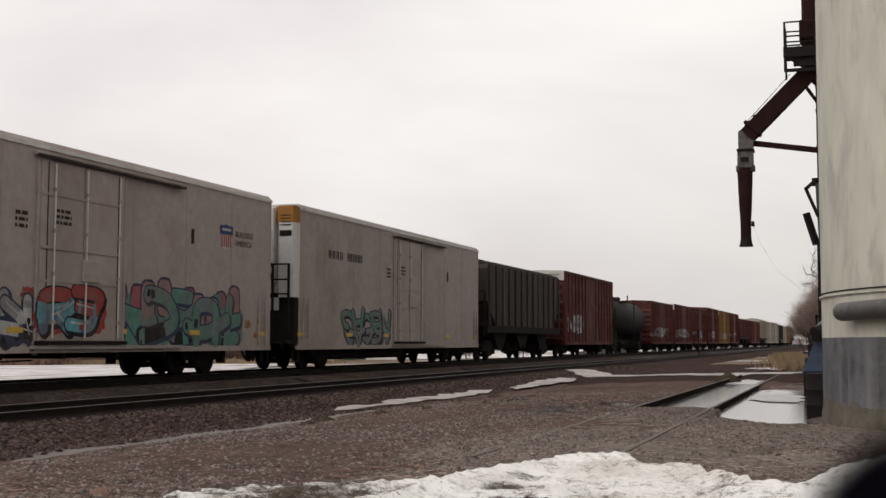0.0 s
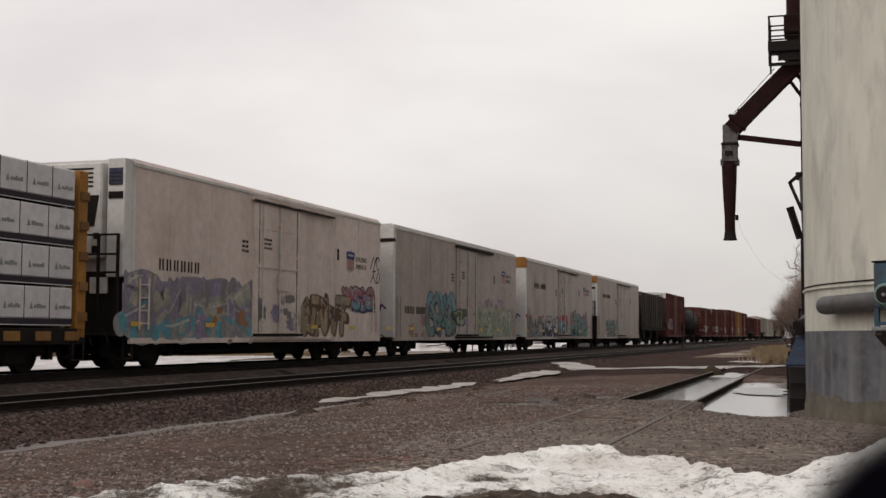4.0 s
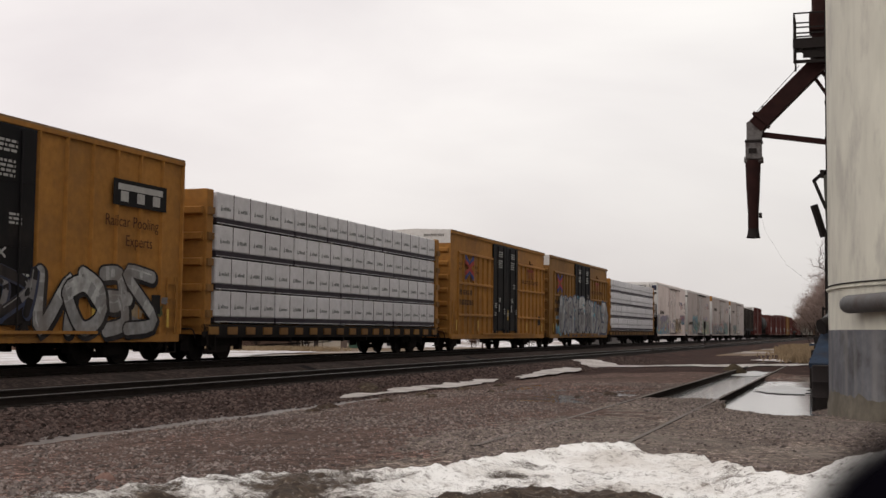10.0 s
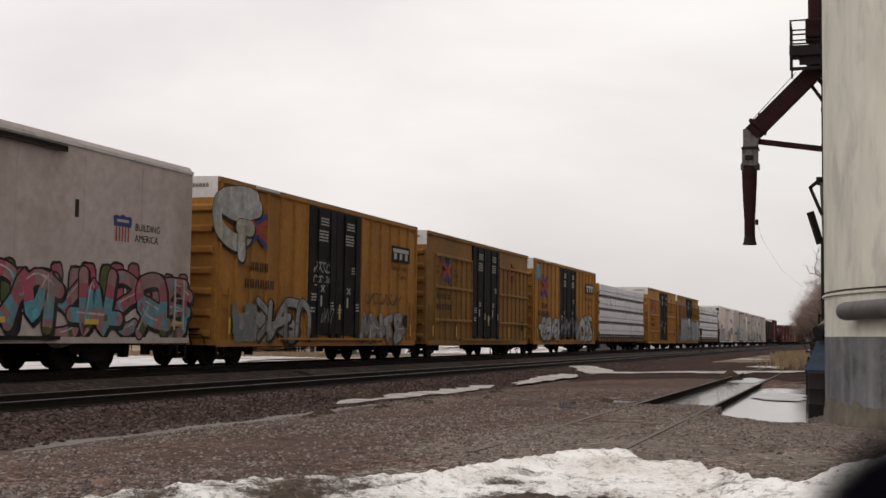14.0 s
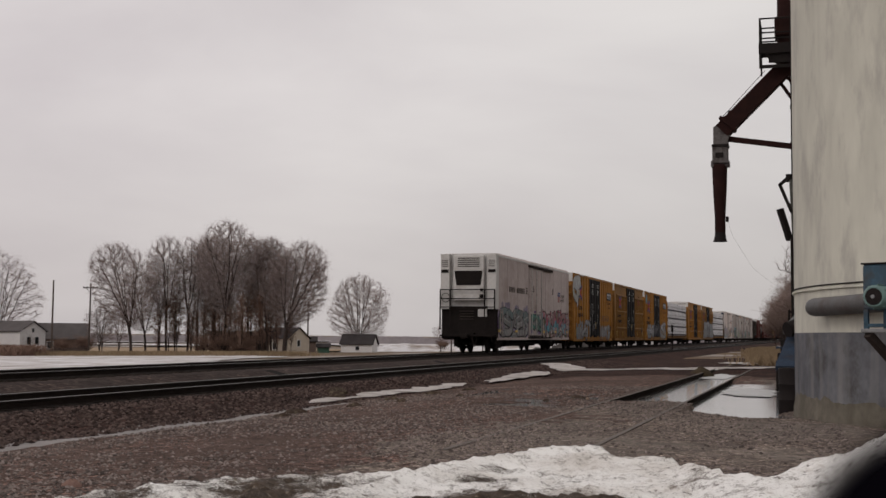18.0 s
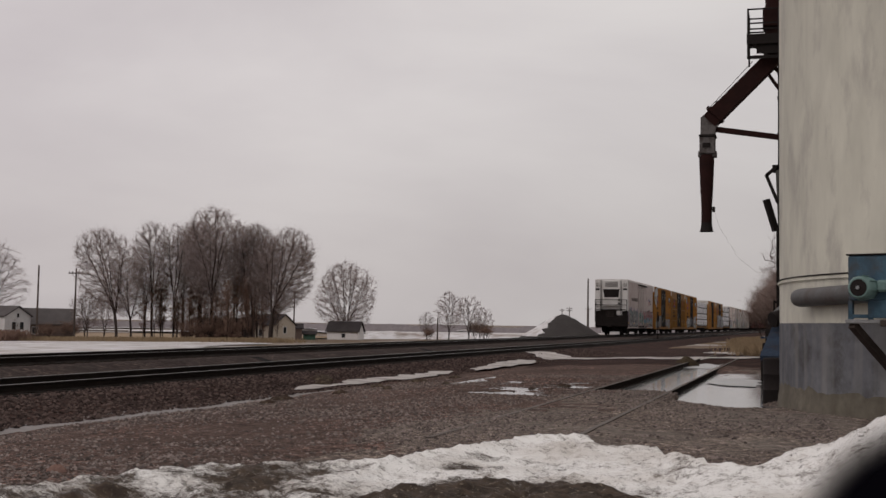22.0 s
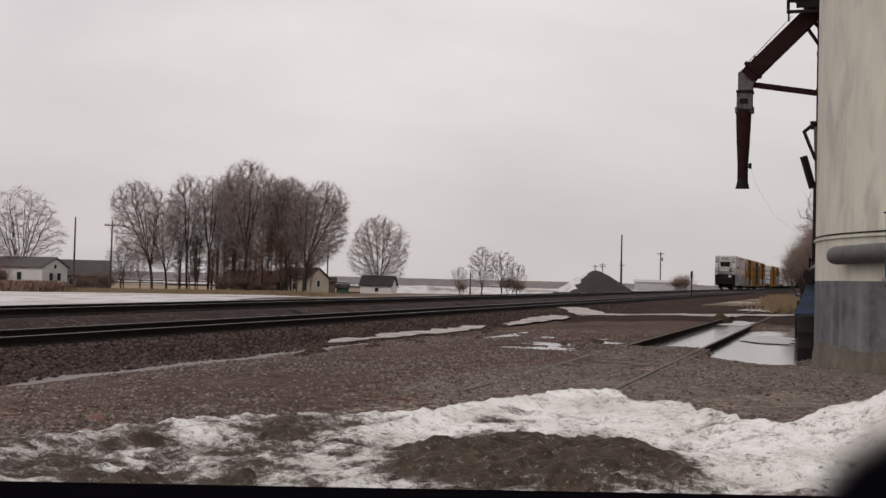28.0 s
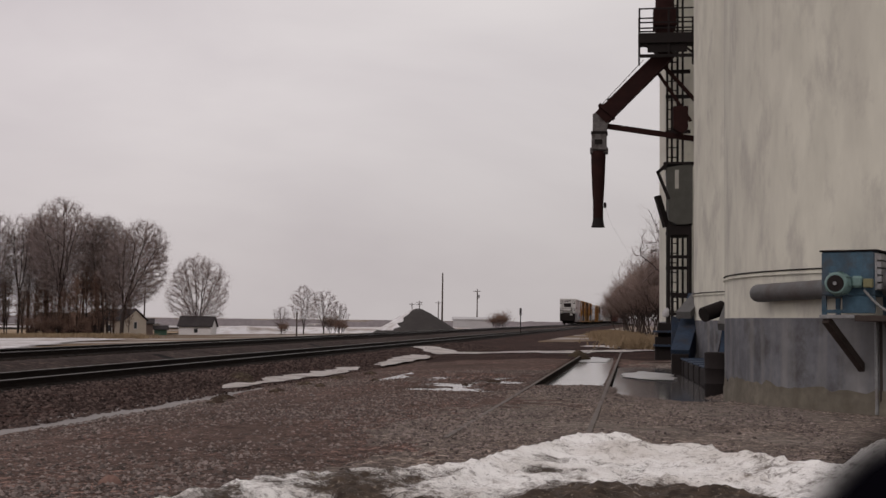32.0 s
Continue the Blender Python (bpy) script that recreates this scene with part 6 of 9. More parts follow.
def reefer(length, yellow_end=False, black_base=False, door_at=0.45, paint=None, plain_end="", trucks=None, span=None):
    paint = paint or M_REEFER
    trucks = trucks or (2.9, length - 4.1)
    t = thing("refrigerator_car", "grimy white refrigerated boxcar of the moving freight train", "railway car", group="cars of the freight train")
    a, b = span or (0.7, length - 0.7)                    # from the end platform to the far end wall
    top = 5.29
    prof = [(-HW, 0.75), (HW, 0.75), (HW, top - 0.12), (HW - 0.1, top), (-HW + 0.1, top), (-HW, top - 0.12)]
    part("body", Shape().prism(prof, "y", a + 0.55, b), paint, t)
    part("roof_edge", Shape().box(HW - 0.02, HW + 0.03, a + 0.5, b, top - 0.2, top - 0.12), M_WHITE, t)
    part("roof_edge", Shape().box(-HW - 0.03, -HW + 0.02, a + 0.5, b, top - 0.2, top - 0.12), M_WHITE, t)
    part("side_sill", Shape().box(HW - 0.06, HW + 0.02, a + 0.4, b, 0.66, 0.8), paint, t)
    part("side_sill", Shape().box(-HW - 0.02, -HW + 0.06, a + 0.4, b, 0.66, 0.8), paint, t)
    for i in range(1, 8):
        y = a + (b - a) * i / 8
        part("panel_seam", Shape().box(HW - 0.002, HW + 0.007, y - 0.012, y + 0.012, 0.82, top - 0.2), paint, t)
    d0 = length * door_at
    dw = 3.2
    for k in range(2):
        part("door_belt", Shape().box(HW + 0.06, HW + 0.085, d0 + k * dw / 2 + 0.05, d0 + (k + 1) * dw / 2 - 0.05, 2.92, 2.99), paint, t)
        dr = part("plug_door", Shape().box(HW + 0.006, HW + 0.06, d0 + k * dw / 2 + 0.02, d0 + (k + 1) * dw / 2 - 0.02, 0.92, top - 0.42, 0.015), paint, t)
        for q in ((0.3,) if k == 0 else (0.04, 0.85)):
            yy = d0 + k * dw / 2 + dw / 2 * q
            part("door_bar", Shape().tube((HW + 0.09, yy, 0.98), (HW + 0.09, yy, top - 0.48), 0.022, n=6), M_WHITE, dr)
            for z in (1.3, 2.35, 3.3, 4.2):
                part("bar_keeper", Shape().box(HW + 0.06, HW + 0.12, yy - 0.06, yy + 0.06, z, z + 0.08), paint, dr)
    part("door_frame", Shape().box(HW, HW + 0.05, d0 - 0.09, d0 - 0.01, 0.85, top - 0.4), paint, t)
    part("door_frame", Shape().box(HW, HW + 0.05, d0 + dw + 0.01, d0 + dw + 0.09, 0.85, top - 0.4), paint, t)
    part("door_track", Shape().box(HW, HW + 0.13, d0 - 0.2, d0 + dw * 1.85, top - 0.36, top - 0.27), M_BODYBLACK if black_base else paint, t)
    part("door_track", Shape().box(HW, HW + 0.1, d0 - 0.2, d0 + dw * 1.85, 0.74, 0.82), M_BODYBLACK if black_base else paint, t)
    part("track_shade", Shape().box(HW + 0.1, HW + 0.13, d0 - 0.2, d0 + dw * 1.85, top - 0.4, top - 0.33), M_DARKMARK, t)
    for z in (2.2, 4.1):
        part("door_belt", Shape().box(HW + 0.06, HW + 0.075, d0 + 0.05, d0 + dw - 0.05, z, z + 0.05), paint, t)
    part("door_sill", Shape().box(HW + 0.06, HW + 0.14, d0 - 0.1, d0 + dw + 0.1, 0.84, 0.92), M_BODYBLACK, t)
    for q in (0.08, 0.92):
        part("door_gap", Shape().box(HW + 0.0605, HW + 0.066, d0 + dw * q - 0.02, d0 + dw * q + 0.015, 0.95, top - 0.46), M_DARKMARK, t)
    lines_of_bars(t, d0 + 0.55, 3.75, 0.55, 0.13, 3, M_DARKMARK, HW + 0.06, int(length * 3))
    lines_of_bars(t, d0 - 0.75, 3.6, 0.4, 0.14, 3, M_DARKMARK, HW, int(length * 5))
    part("lock_box", Shape().box(HW + 0.05, HW + 0.12, d0 + 1.5, d0 + 2.2, 2.25, 2.75, 0.02), paint, t)
    part("vent_slot", Shape().box(HW, HW + 0.02, d0 + dw * 1.85 + 0.5, d0 + dw * 1.85 + 0.62, 3.5, 3.9), M_DARKMARK, t)
    # the end with the cooling unit, its black deck and its rails
    e = a
    if plain_end:
        part("end_wall", Shape().box(-HW + 0.01, HW - 0.01, e + 0.3, e + 0.55, 0.8, top - 0.6), M_WHITE, t, "white painted end wall")
        part("top_band", Shape().prism([(-HW, top - 0.6), (HW, top - 0.6), (HW, top - 0.12), (HW - 0.1, top), (-HW + 0.1, top), (-HW, top - 0.12)], "y", e + 0.28, e + 0.56), M_YELLOW if plain_end == "yellow" else M_WHITE, t, f"{plain_end} painted top band")
        if plain_end == "white":
            part("end_stripe", Shape().box(-HW - 0.004, HW + 0.004, e + 0.272, e + 0.5, top - 0.72, top - 0.58), M_BODYBLACK, t, "black stripe across the end")
            bars(t, 0, 0, 1.1, 0.17, 9, M_DARKMARK, 0).matrix_basis = pose(-0.2, e + 0.279, top - 0.42, 0, 0, -90)
        part("tag", Shape().beam((0.9, e + 0.29, 1.6), (1.05, e + 0.29, 2.1), 0.02, 0.07).beam((1.05, e + 0.29, 2.1), (1.25, e + 0.29, 1.9), 0.02, 0.07), SPRAY["purple"], t)
        for x in (0.55, 1.0):
            part("end_post", Shape().beam((x, e - 0.1, 1.0), (x, e - 0.1, 3.5), 0.06, 0.06), M_BODYBLACK, t)
        for z in (1.3, 1.8, 2.3, 2.8, 3.3):
            part("rung", Shape().beam((0.55, e - 0.1, z), (1.0, e - 0.1, z), 0.04, 0.04), M_BODYBLACK, t)
        part("deck", Shape().box(-1.5, 1.5, e - 0.3, e + 0.3, 0.72, 0.8), M_BODYBLACK, t)
        ladder(t, b - 0.8, 0.8, 2.3, 1, paint, 4)
        ladder(t, a + 0.62, 0.8, 2.4, 1, paint, 4)
        reflectors(t, length, HW + 0.032, False)
        running_gear(t, length, trucks, span=(a, b))
        return t
    part("end_wall", Shape().prism([(-HW, 2.3), (HW, 2.3), (HW, top - 0.1), (HW - 0.08, top - 0.02), (-HW + 0.08, top - 0.02), (-HW, top - 0.1)], "y", e + 0.42, e + 0.55), M_WHITE, t)
    part("end_base", Shape().box(-HW + 0.02, HW - 0.02, e + 0.25, e + 0.54, 0.75, 2.45, 0.02), M_BODYBLACK, t)
    part("end_cheek", Shape().box(HW - 0.5, HW, e + 0.05, e + 0.42, 2.3, top - 0.05, 0.02), M_WHITE, t)
    part("end_cheek", Shape().box(-HW, -HW + 0.5, e + 0.05, e + 0.42, 2.3, top - 0.05, 0.02), M_WHITE, t)
    if yellow_end:
        part("yellow_band", Shape().box(HW - 0.52, HW + 0.006, e + 0.04, e + 0.56, top - 0.62, top - 0.1), M_YELLOW, t, "yellow painted top band")
        part("yellow_band", Shape().box(-HW - 0.006, -HW + 0.52, e + 0.04, e + 0.56, top - 0.62, top - 0.1), M_YELLOW, t)
        part("yellow_band", Shape().box(-HW + 0.5, HW - 0.5, e + 0.3, e + 0.42, top - 0.62, top - 0.1), M_YELLOW, t)
    u = part("cooling_unit", Shape().box(-0.85, 0.85, e + 0.1, e + 0.44, 2.75, top - 0.12, 0.04), M_WHITE, t, "white refrigeration unit")
    part("grille", Shape().prism([(-0.78, top - 0.95), (0.78, top - 0.95), (0.66, top - 1.72), (-0.66, top - 1.72)], "y", e + 0.07, e + 0.1), M_BODYBLACK, u, "black air intake")
    for i in range(5):
        part("louvre", Shape().box(-0.6, 0.6, e + 0.075, e + 0.1, top - 0.3 - i * 0.11, top - 0.26 - i * 0.11), M_BODYBLACK, u)
    part("unit_door", Shape().box(-0.72, 0.6, e + 0.075, e + 0.1, 2.85, top - 1.8, 0.01), M_WHITE, u)
    part("gauge_hole", Shape().box(0.62, 0.82, e + 0.07, e + 0.1, 2.9, 3.08).box(0.66, 0.8, e + 0.07, e + 0.1, 3.25, 3.4), M_BODYBLACK, u)
    for sx in (-1, 1):
        part("corner_vent", Shape().box(sx * 1.1, sx * 1.5, e + 0.02, e + 0.06, top - 1.05, top - 0.88), M_BODYBLACK, t)
        for i in range(4):
            part("corner_slot", Shape().box(sx * 1.12, sx * 1.48, e + 0.03, e + 0.06, top - 0.42 - i * 0.1, top - 0.39 - i * 0.1), M_DARKMARK, t)
    end_rail(t, e, 1)
    part("deck", Shape().box(-1.5, 1.5, e - 0.2, e + 0.3, 0.85, 0.95), M_BODYBLACK, t)
    part("end_plate", Shape().box(0.5, 1.0, e + 0.2, e + 0.25, 1.9, 2.3), M_WHITE, t, "white number plate")
    for i in range(4):
        part("step_tread", Shape().box(-0.5, 0.25, e + 0.18, e + 0.25, 1.75 + 0.14 * i, 1.79 + 0.14 * i), M_GREYCAR, t)
    part("brake_wheel", Shape().lathe([(0.22, -0.02), (0.25, 0.0), (0.22, 0.02)], 18, axis="y"), M_BODYBLACK, t, at=pose(-1.2, e - 0.1, 2.9))
    part("equipment_box", Shape().box(-0.9, 0.9, 5.4, 12.4, 0.3, 0.72, 0.03), M_BODYBLACK, t, "black underslung fuel tank and gear")
    ladder(t, a + 0.75, 1.0, 2.3, 1, paint, 4)
    ladder(t, b - 0.8, 1.0, 2.3, 1, paint, 4)
    reflectors(t, length, HW + 0.032, False)
    running_gear(t, length, trucks, span=(a, b))
    return t


def boxcar(length, ribs, white_top=True, mat=None, top=5.32, doors=True):
    mat = mat or M_YELLOW
    t = thing("boxcar", "faded yellow high boxcar with black double doors" if mat in (M_YELLOW, M_OCHRE) else "weathered boxcar far along the freight train", "railway car", group="cars of the freight train")
    a, b = 0.65, length - 0.65
    low = 0.6 if doors else 0.78
    prof = [(-HW, low), (HW, low), (HW, top - 0.1), (0, top - 0.06), (-HW, top - 0.1)]
    part("body", Shape().prism(prof, "y", a + 0.1, b), mat, t)
    rmat = M_ROOFEDGE if doors else mat
    part("roof", Shape().prism([(-HW - 0.06, top - 0.12), (HW + 0.06, top - 0.12), (HW + 0.06, top - 0.07), (0, top - 0.02), (-HW - 0.06, top - 0.07)], "y", a, b), rmat, t)
    for i in range(1, 12):
        y0 = a + (b - a) * i / 12
        part("roof_rib", Shape().prism([(HW + 0.05, top - 0.065), (0, top - 0.015), (-HW - 0.05, top - 0.065), (0, top + 0.02)], "y", y0 - 0.05, y0 + 0.05), rmat, t)
    part("eave", Shape().box(HW, HW + 0.07, a, b, top - 0.22, top - 0.121), mat, t)
    part("eave", Shape().box(-HW - 0.07, -HW, a, b, top - 0.22, top - 0.121), mat, t)
    part("side_sill", Shape().box(HW, HW + 0.05, a + 0.1, b - 0.1, low - 0.04, low + 0.16), mat, t)
    part("side_sill", Shape().box(-HW - 0.05, -HW, a + 0.1, b - 0.1, low - 0.04, low + 0.16), mat, t)
    mid = length / 2 + (0.35 if ribs else 0.05)
    dw = 2.15 if doors else 1.6
    if doors:
        for s in (-1, 1):
            dr = part("plug_door", Shape().box(HW + 0.005, HW + 0.09, mid - 0.06 + min(0, s) * dw, mid - 0.08 + max(0, s) * dw, low + 0.32, top - 0.24, 0.02), M_BLACKCAR, t, "black plug door")
            for q in (0.3, 0.75):
                yy = mid - 0.06 + (q - 1 if s < 0 else q) * dw
                part("door_bar", Shape().tube((HW + 0.115, yy, low + 0.22), (HW + 0.115, yy, top - 0.32), 0.025, n=6), M_BLACKCAR, dr)
                part("bar_crank", Shape().box(HW + 0.09, HW + 0.15, yy - 0.06, yy + 0.06, 2.0, 2.12), M_BLACKCAR, dr)
            y0 = mid - 0.06 + (-dw if s < 0 else 0)
            lines_of_bars(t, y0 + 0.4 * dw, top - 0.62, 0.62, 0.1, 3, M_PALEMARK, HW + 0.092, int(length * 10) + s)
            lines_of_bars(t, y0 + 0.34 * dw, top - 1.04, 0.7, 0.1, 4, M_PALEMARK, HW + 0.092, int(length * 11) + s)
            lines_of_bars(t, y0 + (0.1 if s < 0 else 0.6) * dw, 3.2 if s > 0 else 2.2, 0.4, 0.09, 3, M_PALEMARK, HW + 0.092, int(length * 7) + s)
            lines_of_bars(t, y0 + 0.08 * dw, 1.75, 0.3, 0.1, 2, M_PALEMARK, HW + 0.092, int(length * 9) + s)
            lines_of_bars(t, y0 + 0.78 * dw, 1.95, 0.3, 0.1, 3, M_PALEMARK, HW + 0.092, int(length * 6) + s)
            for k in (-1, 1):                              # small crossed stencil and the placard under it
                part("crossed_stencil", Shape().beam((HW + 0.096, y0 + 0.5 * dw - 0.14, 2.42 - 0.1 * k), (HW + 0.096, y0 + 0.5 * dw + 0.14, 2.42 + 0.1 * k), 0.006, 0.05), M_PALEMARK, dr)
            part("placard", Shape().box(HW + 0.09, HW + 0.1, y0 + 0.43 * dw, y0 + 0.48 * dw, 1.85, 2.2), M_PALEMARK, dr, "small white placard")
            if s > 0:
                part("placard", Shape().box(HW + 0.09, HW + 0.1, y0 + 0.13 * dw, y0 + 0.18 * dw, 1.45, 1.95), M_REFLECT, dr, "yellow reflector strip")
            for z in (2.55, 3.9):
                part("door_panel", Shape().box(HW + 0.088, HW + 0.104, y0 + 0.08, y0 + dw - 0.1, z, z + 0.07), M_BLACKCAR, dr)
            for q in (0.12, 0.86):
                part("door_shoe", Shape().prism([(y0 + q * dw - 0.07, low + 0.36), (y0 + q * dw + 0.07, low + 0.36), (y0 + q * dw + 0.16, low + 0.18), (y0 + q * dw - 0.16, low + 0.18)], "x", HW + 0.06, HW + 0.14), M_BLACKCAR, dr)
        part("door_track", Shape().box(HW, HW + 0.15, mid - dw - 1.9, mid + dw + 2.2, low + 0.15, low + 0.22), mat, t)
        part("roof_rail_plate", Shape().box(HW + 0.06, HW + 0.1, a + 2.1, a + 3.6, top - 0.16, top - 0.09), M_WHITE if not ribs else mat, t)
    for side in (1, -1):
        ys = []
        n = 7 if ribs else 6
        for lo, hi in ((a + (1.0 if ribs else 0.15), mid - dw - 0.12), (mid + dw + 0.06, b - 0.05)):
            ys += [lo + (hi - lo) * i / n for i in range(n + 1)]
        for y in ys:
            part("side_post", Shape().prism([(0.045, 0), (-0.045, 0), (-0.025, 0.075), (0.025, 0.075)], "z", low + 0.16, 4.3 if ribs else top - 0.2), mat, t,
                 at=pose(side * HW, y, 0, 0, 0, -90 if side > 0 else 90))
        if ribs and side > 0:
            for lo, hi in ((a + 1.0, mid - dw - 0.12), (mid + dw + 0.06, b - 0.05)):
                for z in (1.56, 2.95, 4.28):
                    part("belt_rail", Shape().prism([(HW, z - 0.02), (HW + 0.09, z), (HW + 0.09, z + 0.07), (HW, z + 0.13)], "y", lo, hi), mat, t)
    # corrugated end
    part("end_wall", Shape().box(-HW + 0.02, HW - 0.02, a, a + 0.1, low, top - 0.13), mat, t)
    for i in range(7):
        z = low + 0.3 + i * (top - low - 1.25) / 6
        part("end_rib", Shape().prism([(a, z - 0.13), (a - 0.1, z - 0.06), (a - 0.1, z + 0.06), (a, z + 0.13)], "x", -HW + 0.1, HW - 0.1), mat, t)
    part("end_cap", Shape().prism([(-HW, top - 0.65), (HW, top - 0.65), (HW, top - 0.075), (0, top - 0.015), (-HW, top - 0.075)], "y", a - 0.014, a - 0.002), M_WHITE if white_top else mat, t, "white painted end panel" if white_top else "")
    part("corner_post", Shape().box(HW - 0.08, HW + 0.012, a - 0.01, a + 0.1, low, top - 0.1), mat, t)
    part("corner_post", Shape().box(-HW - 0.012, -HW + 0.08, a - 0.01, a + 0.1, low, top - 0.1), mat, t)
    if white_top:
        bars(t, 0, 0, 0.95, 0.11, 9, M_DARKMARK, 0).matrix_basis = pose(0.35, a - 0.0145, top - 0.36, 0, 0, -90)
    ladder(t, a + 0.25, 0.75, 2.2, 1, mat, 4)
    ladder(t, b - 0.7, 0.75, 2.2, 1, mat, 4)
    part("end_platform", Shape().box(-1.1, 1.1, a - 0.35, a, 1.0, 1.06), M_BODYBLACK, t)
    for k in range(4):
        part("end_rung", Shape().box(0.75, 1.35, a - 0.17, a - 0.13, 1.3 + 0.36 * k, 1.34 + 0.36 * k), mat, t)
    if doors:
        reflectors(t, length, HW + 0.078, True)
        part("data_plate", Shape().box(HW + 0.078, HW + 0.084, b - 1.45, b - 1.05, 1.25, 1.72), M_BLACKCAR, t, "small dark data panel")
    running_gear(t, length)
    return t


def lettering(parent, words, y, z, h, mat, x):
    """Painted words on a car's side."""
    cu = bpy.data.curves.new("lettering", "FONT")
    cu.body, cu.size, cu.extrude, cu.resolution_u = words, h, 0.001, 3
    tmp = bpy.data.objects.new("lettering", cu)
    me = bpy.data.meshes.new_from_object(tmp)
    bpy.data.objects.remove(tmp)
    me.materials.clear()
    me.materials.append(mat)
    return tagged(part("lettering", me, None, parent, at=pose(x + 0.002, y, z, 90, 0, 90)), kind="stuff")


def slogans(t):
    for words, y, z in (("next", 1.62, 3.78), ("load", 1.62, 3.56), ("any", 4.0, 3.72), ("road", 4.0, 3.5)):
        lettering(t, words, y, z, 0.24, M_BROWNMARK, HW + 0.079)


def shield(t, y, z, w, h):
    """A striped shield emblem with a dark band on top."""
    part("shield_emblem", Shape().prism([(y, z + h * 0.25), (y + w * 0.2, z + 0.05 * h), (y + w / 2, z), (y + w * 0.8, z + 0.05 * h), (y + w, z + h * 0.25), (y + w, z + h * 0.7), (y, z + h * 0.7)], "x", HW + 0.004, HW + 0.008), M_PALEMARK, t, "faded shield-shaped emblem")
    for i in range(5):
        part("shield_stripe", Shape().box(HW + 0.008, HW + 0.011, y + w * (0.07 + 0.19 * i), y + w * (0.07 + 0.19 * i) + w * 0.09, z + h * 0.12, z + h * 0.68), M_MARKRED, t)
    part("shield_band", Shape().prism([(y - w * 0.04, z + h * 0.6), (y + w * 1.04, z + h * 0.6), (y + w * 1.08, z + h * 0.9), (y + w * 0.92, z + h * 0.96), (y + w * 0.72, z + h * 0.92), (y + w * 0.5, z + h), (y + w * 0.28, z + h * 0.92), (y + w * 0.08, z + h * 0.96), (y - w * 0.08, z + h * 0.9)],
                                      "x", HW + 0.004, HW + 0.012), M_MARKBLUE, t, "dark blue top of the emblem")
    part("shield_bar", Shape().box(HW + 0.012, HW + 0.014, y + w * 0.12, y + w * 0.88, z + h * 0.74, z + h * 0.83), M_PALEMARK, t)


def cross_mark(t, y, z, s=0.7):
    """Two striped arms crossing: red towards the sides, blue above and below."""
    for k, m in ((1, M_MARKRED), (-1, M_MARKBLUE)):
        out, mid = (0.62, 0.12) if k > 0 else (1.0, 0.4)
        for u in (-1, 1):
            for v in (-0.8, 0.8):
                part("cross_emblem", Shape().prism([(y + u * s * 0.03, z + v * s * (mid - 0.16)), (y + u * s * 0.34, z + v * s * (mid - 0.04)), (y + u * s * 0.92, z + v * s * (out - 0.3)), (y + u * s * 0.92, z + v * s * (out - 0.04)),
                                                    (y + u * s * 0.78, z + v * s * out), (y + u * s * 0.3, z + v * s * (mid + 0.28)), (y + u * s * 0.03, z + v * s * (mid + 0.1))], "x", HW + 0.081, HW + 0.084 + (0.002 if k > 0 else 0)), m, t)


def emblem_panel(t, y, z, w, h):
    """A black panel with the owner's mark as plain pale shapes."""
    part("emblem_panel", Shape().box(HW + 0.078, HW + 0.088, y, y + w, z, z + h), M_BLACKCAR, t, "black panel of the owner's mark")
    part("emblem_mark", Shape().box(HW + 0.088, HW + 0.091, y + w * 0.08, y + w * 0.92, z + h * 0.6, z + h * 0.84), M_PALEMARK, t)
    for i in range(3):
        c = y + w * (0.2 + 0.3 * i)
        part("emblem_mark", Shape().box(HW + 0.088, HW + 0.091, c - w * 0.07, c + w * 0.07, z + h * 0.16, z + h * 0.56), M_PALEMARK, t)


def red_emblem(t, y):
    """The owner's faded mark as plain red shapes, with a small bracket over it."""
    part("emblem_mark", Shape().box(HW + 0.079, HW + 0.083, y - 0.1, y + 1.1, 4.02, 4.16), M_REDMARK, t)
    for o in (0.12, 0.55, 1.02):
        part("emblem_mark", Shape().box(HW + 0.079, HW + 0.083, y + o, y + o + 0.15, 3.66, 4.02), M_REDMARK, t)
    part("route_bracket", Shape().box(HW + 0.07, HW + 0.12, y + 0.3, y + 0.85, 4.42, 4.47).box(HW + 0.07, HW + 0.12, y + 0.3, y + 0.36, 4.42, 4.6), M_BROWNMARK, t)


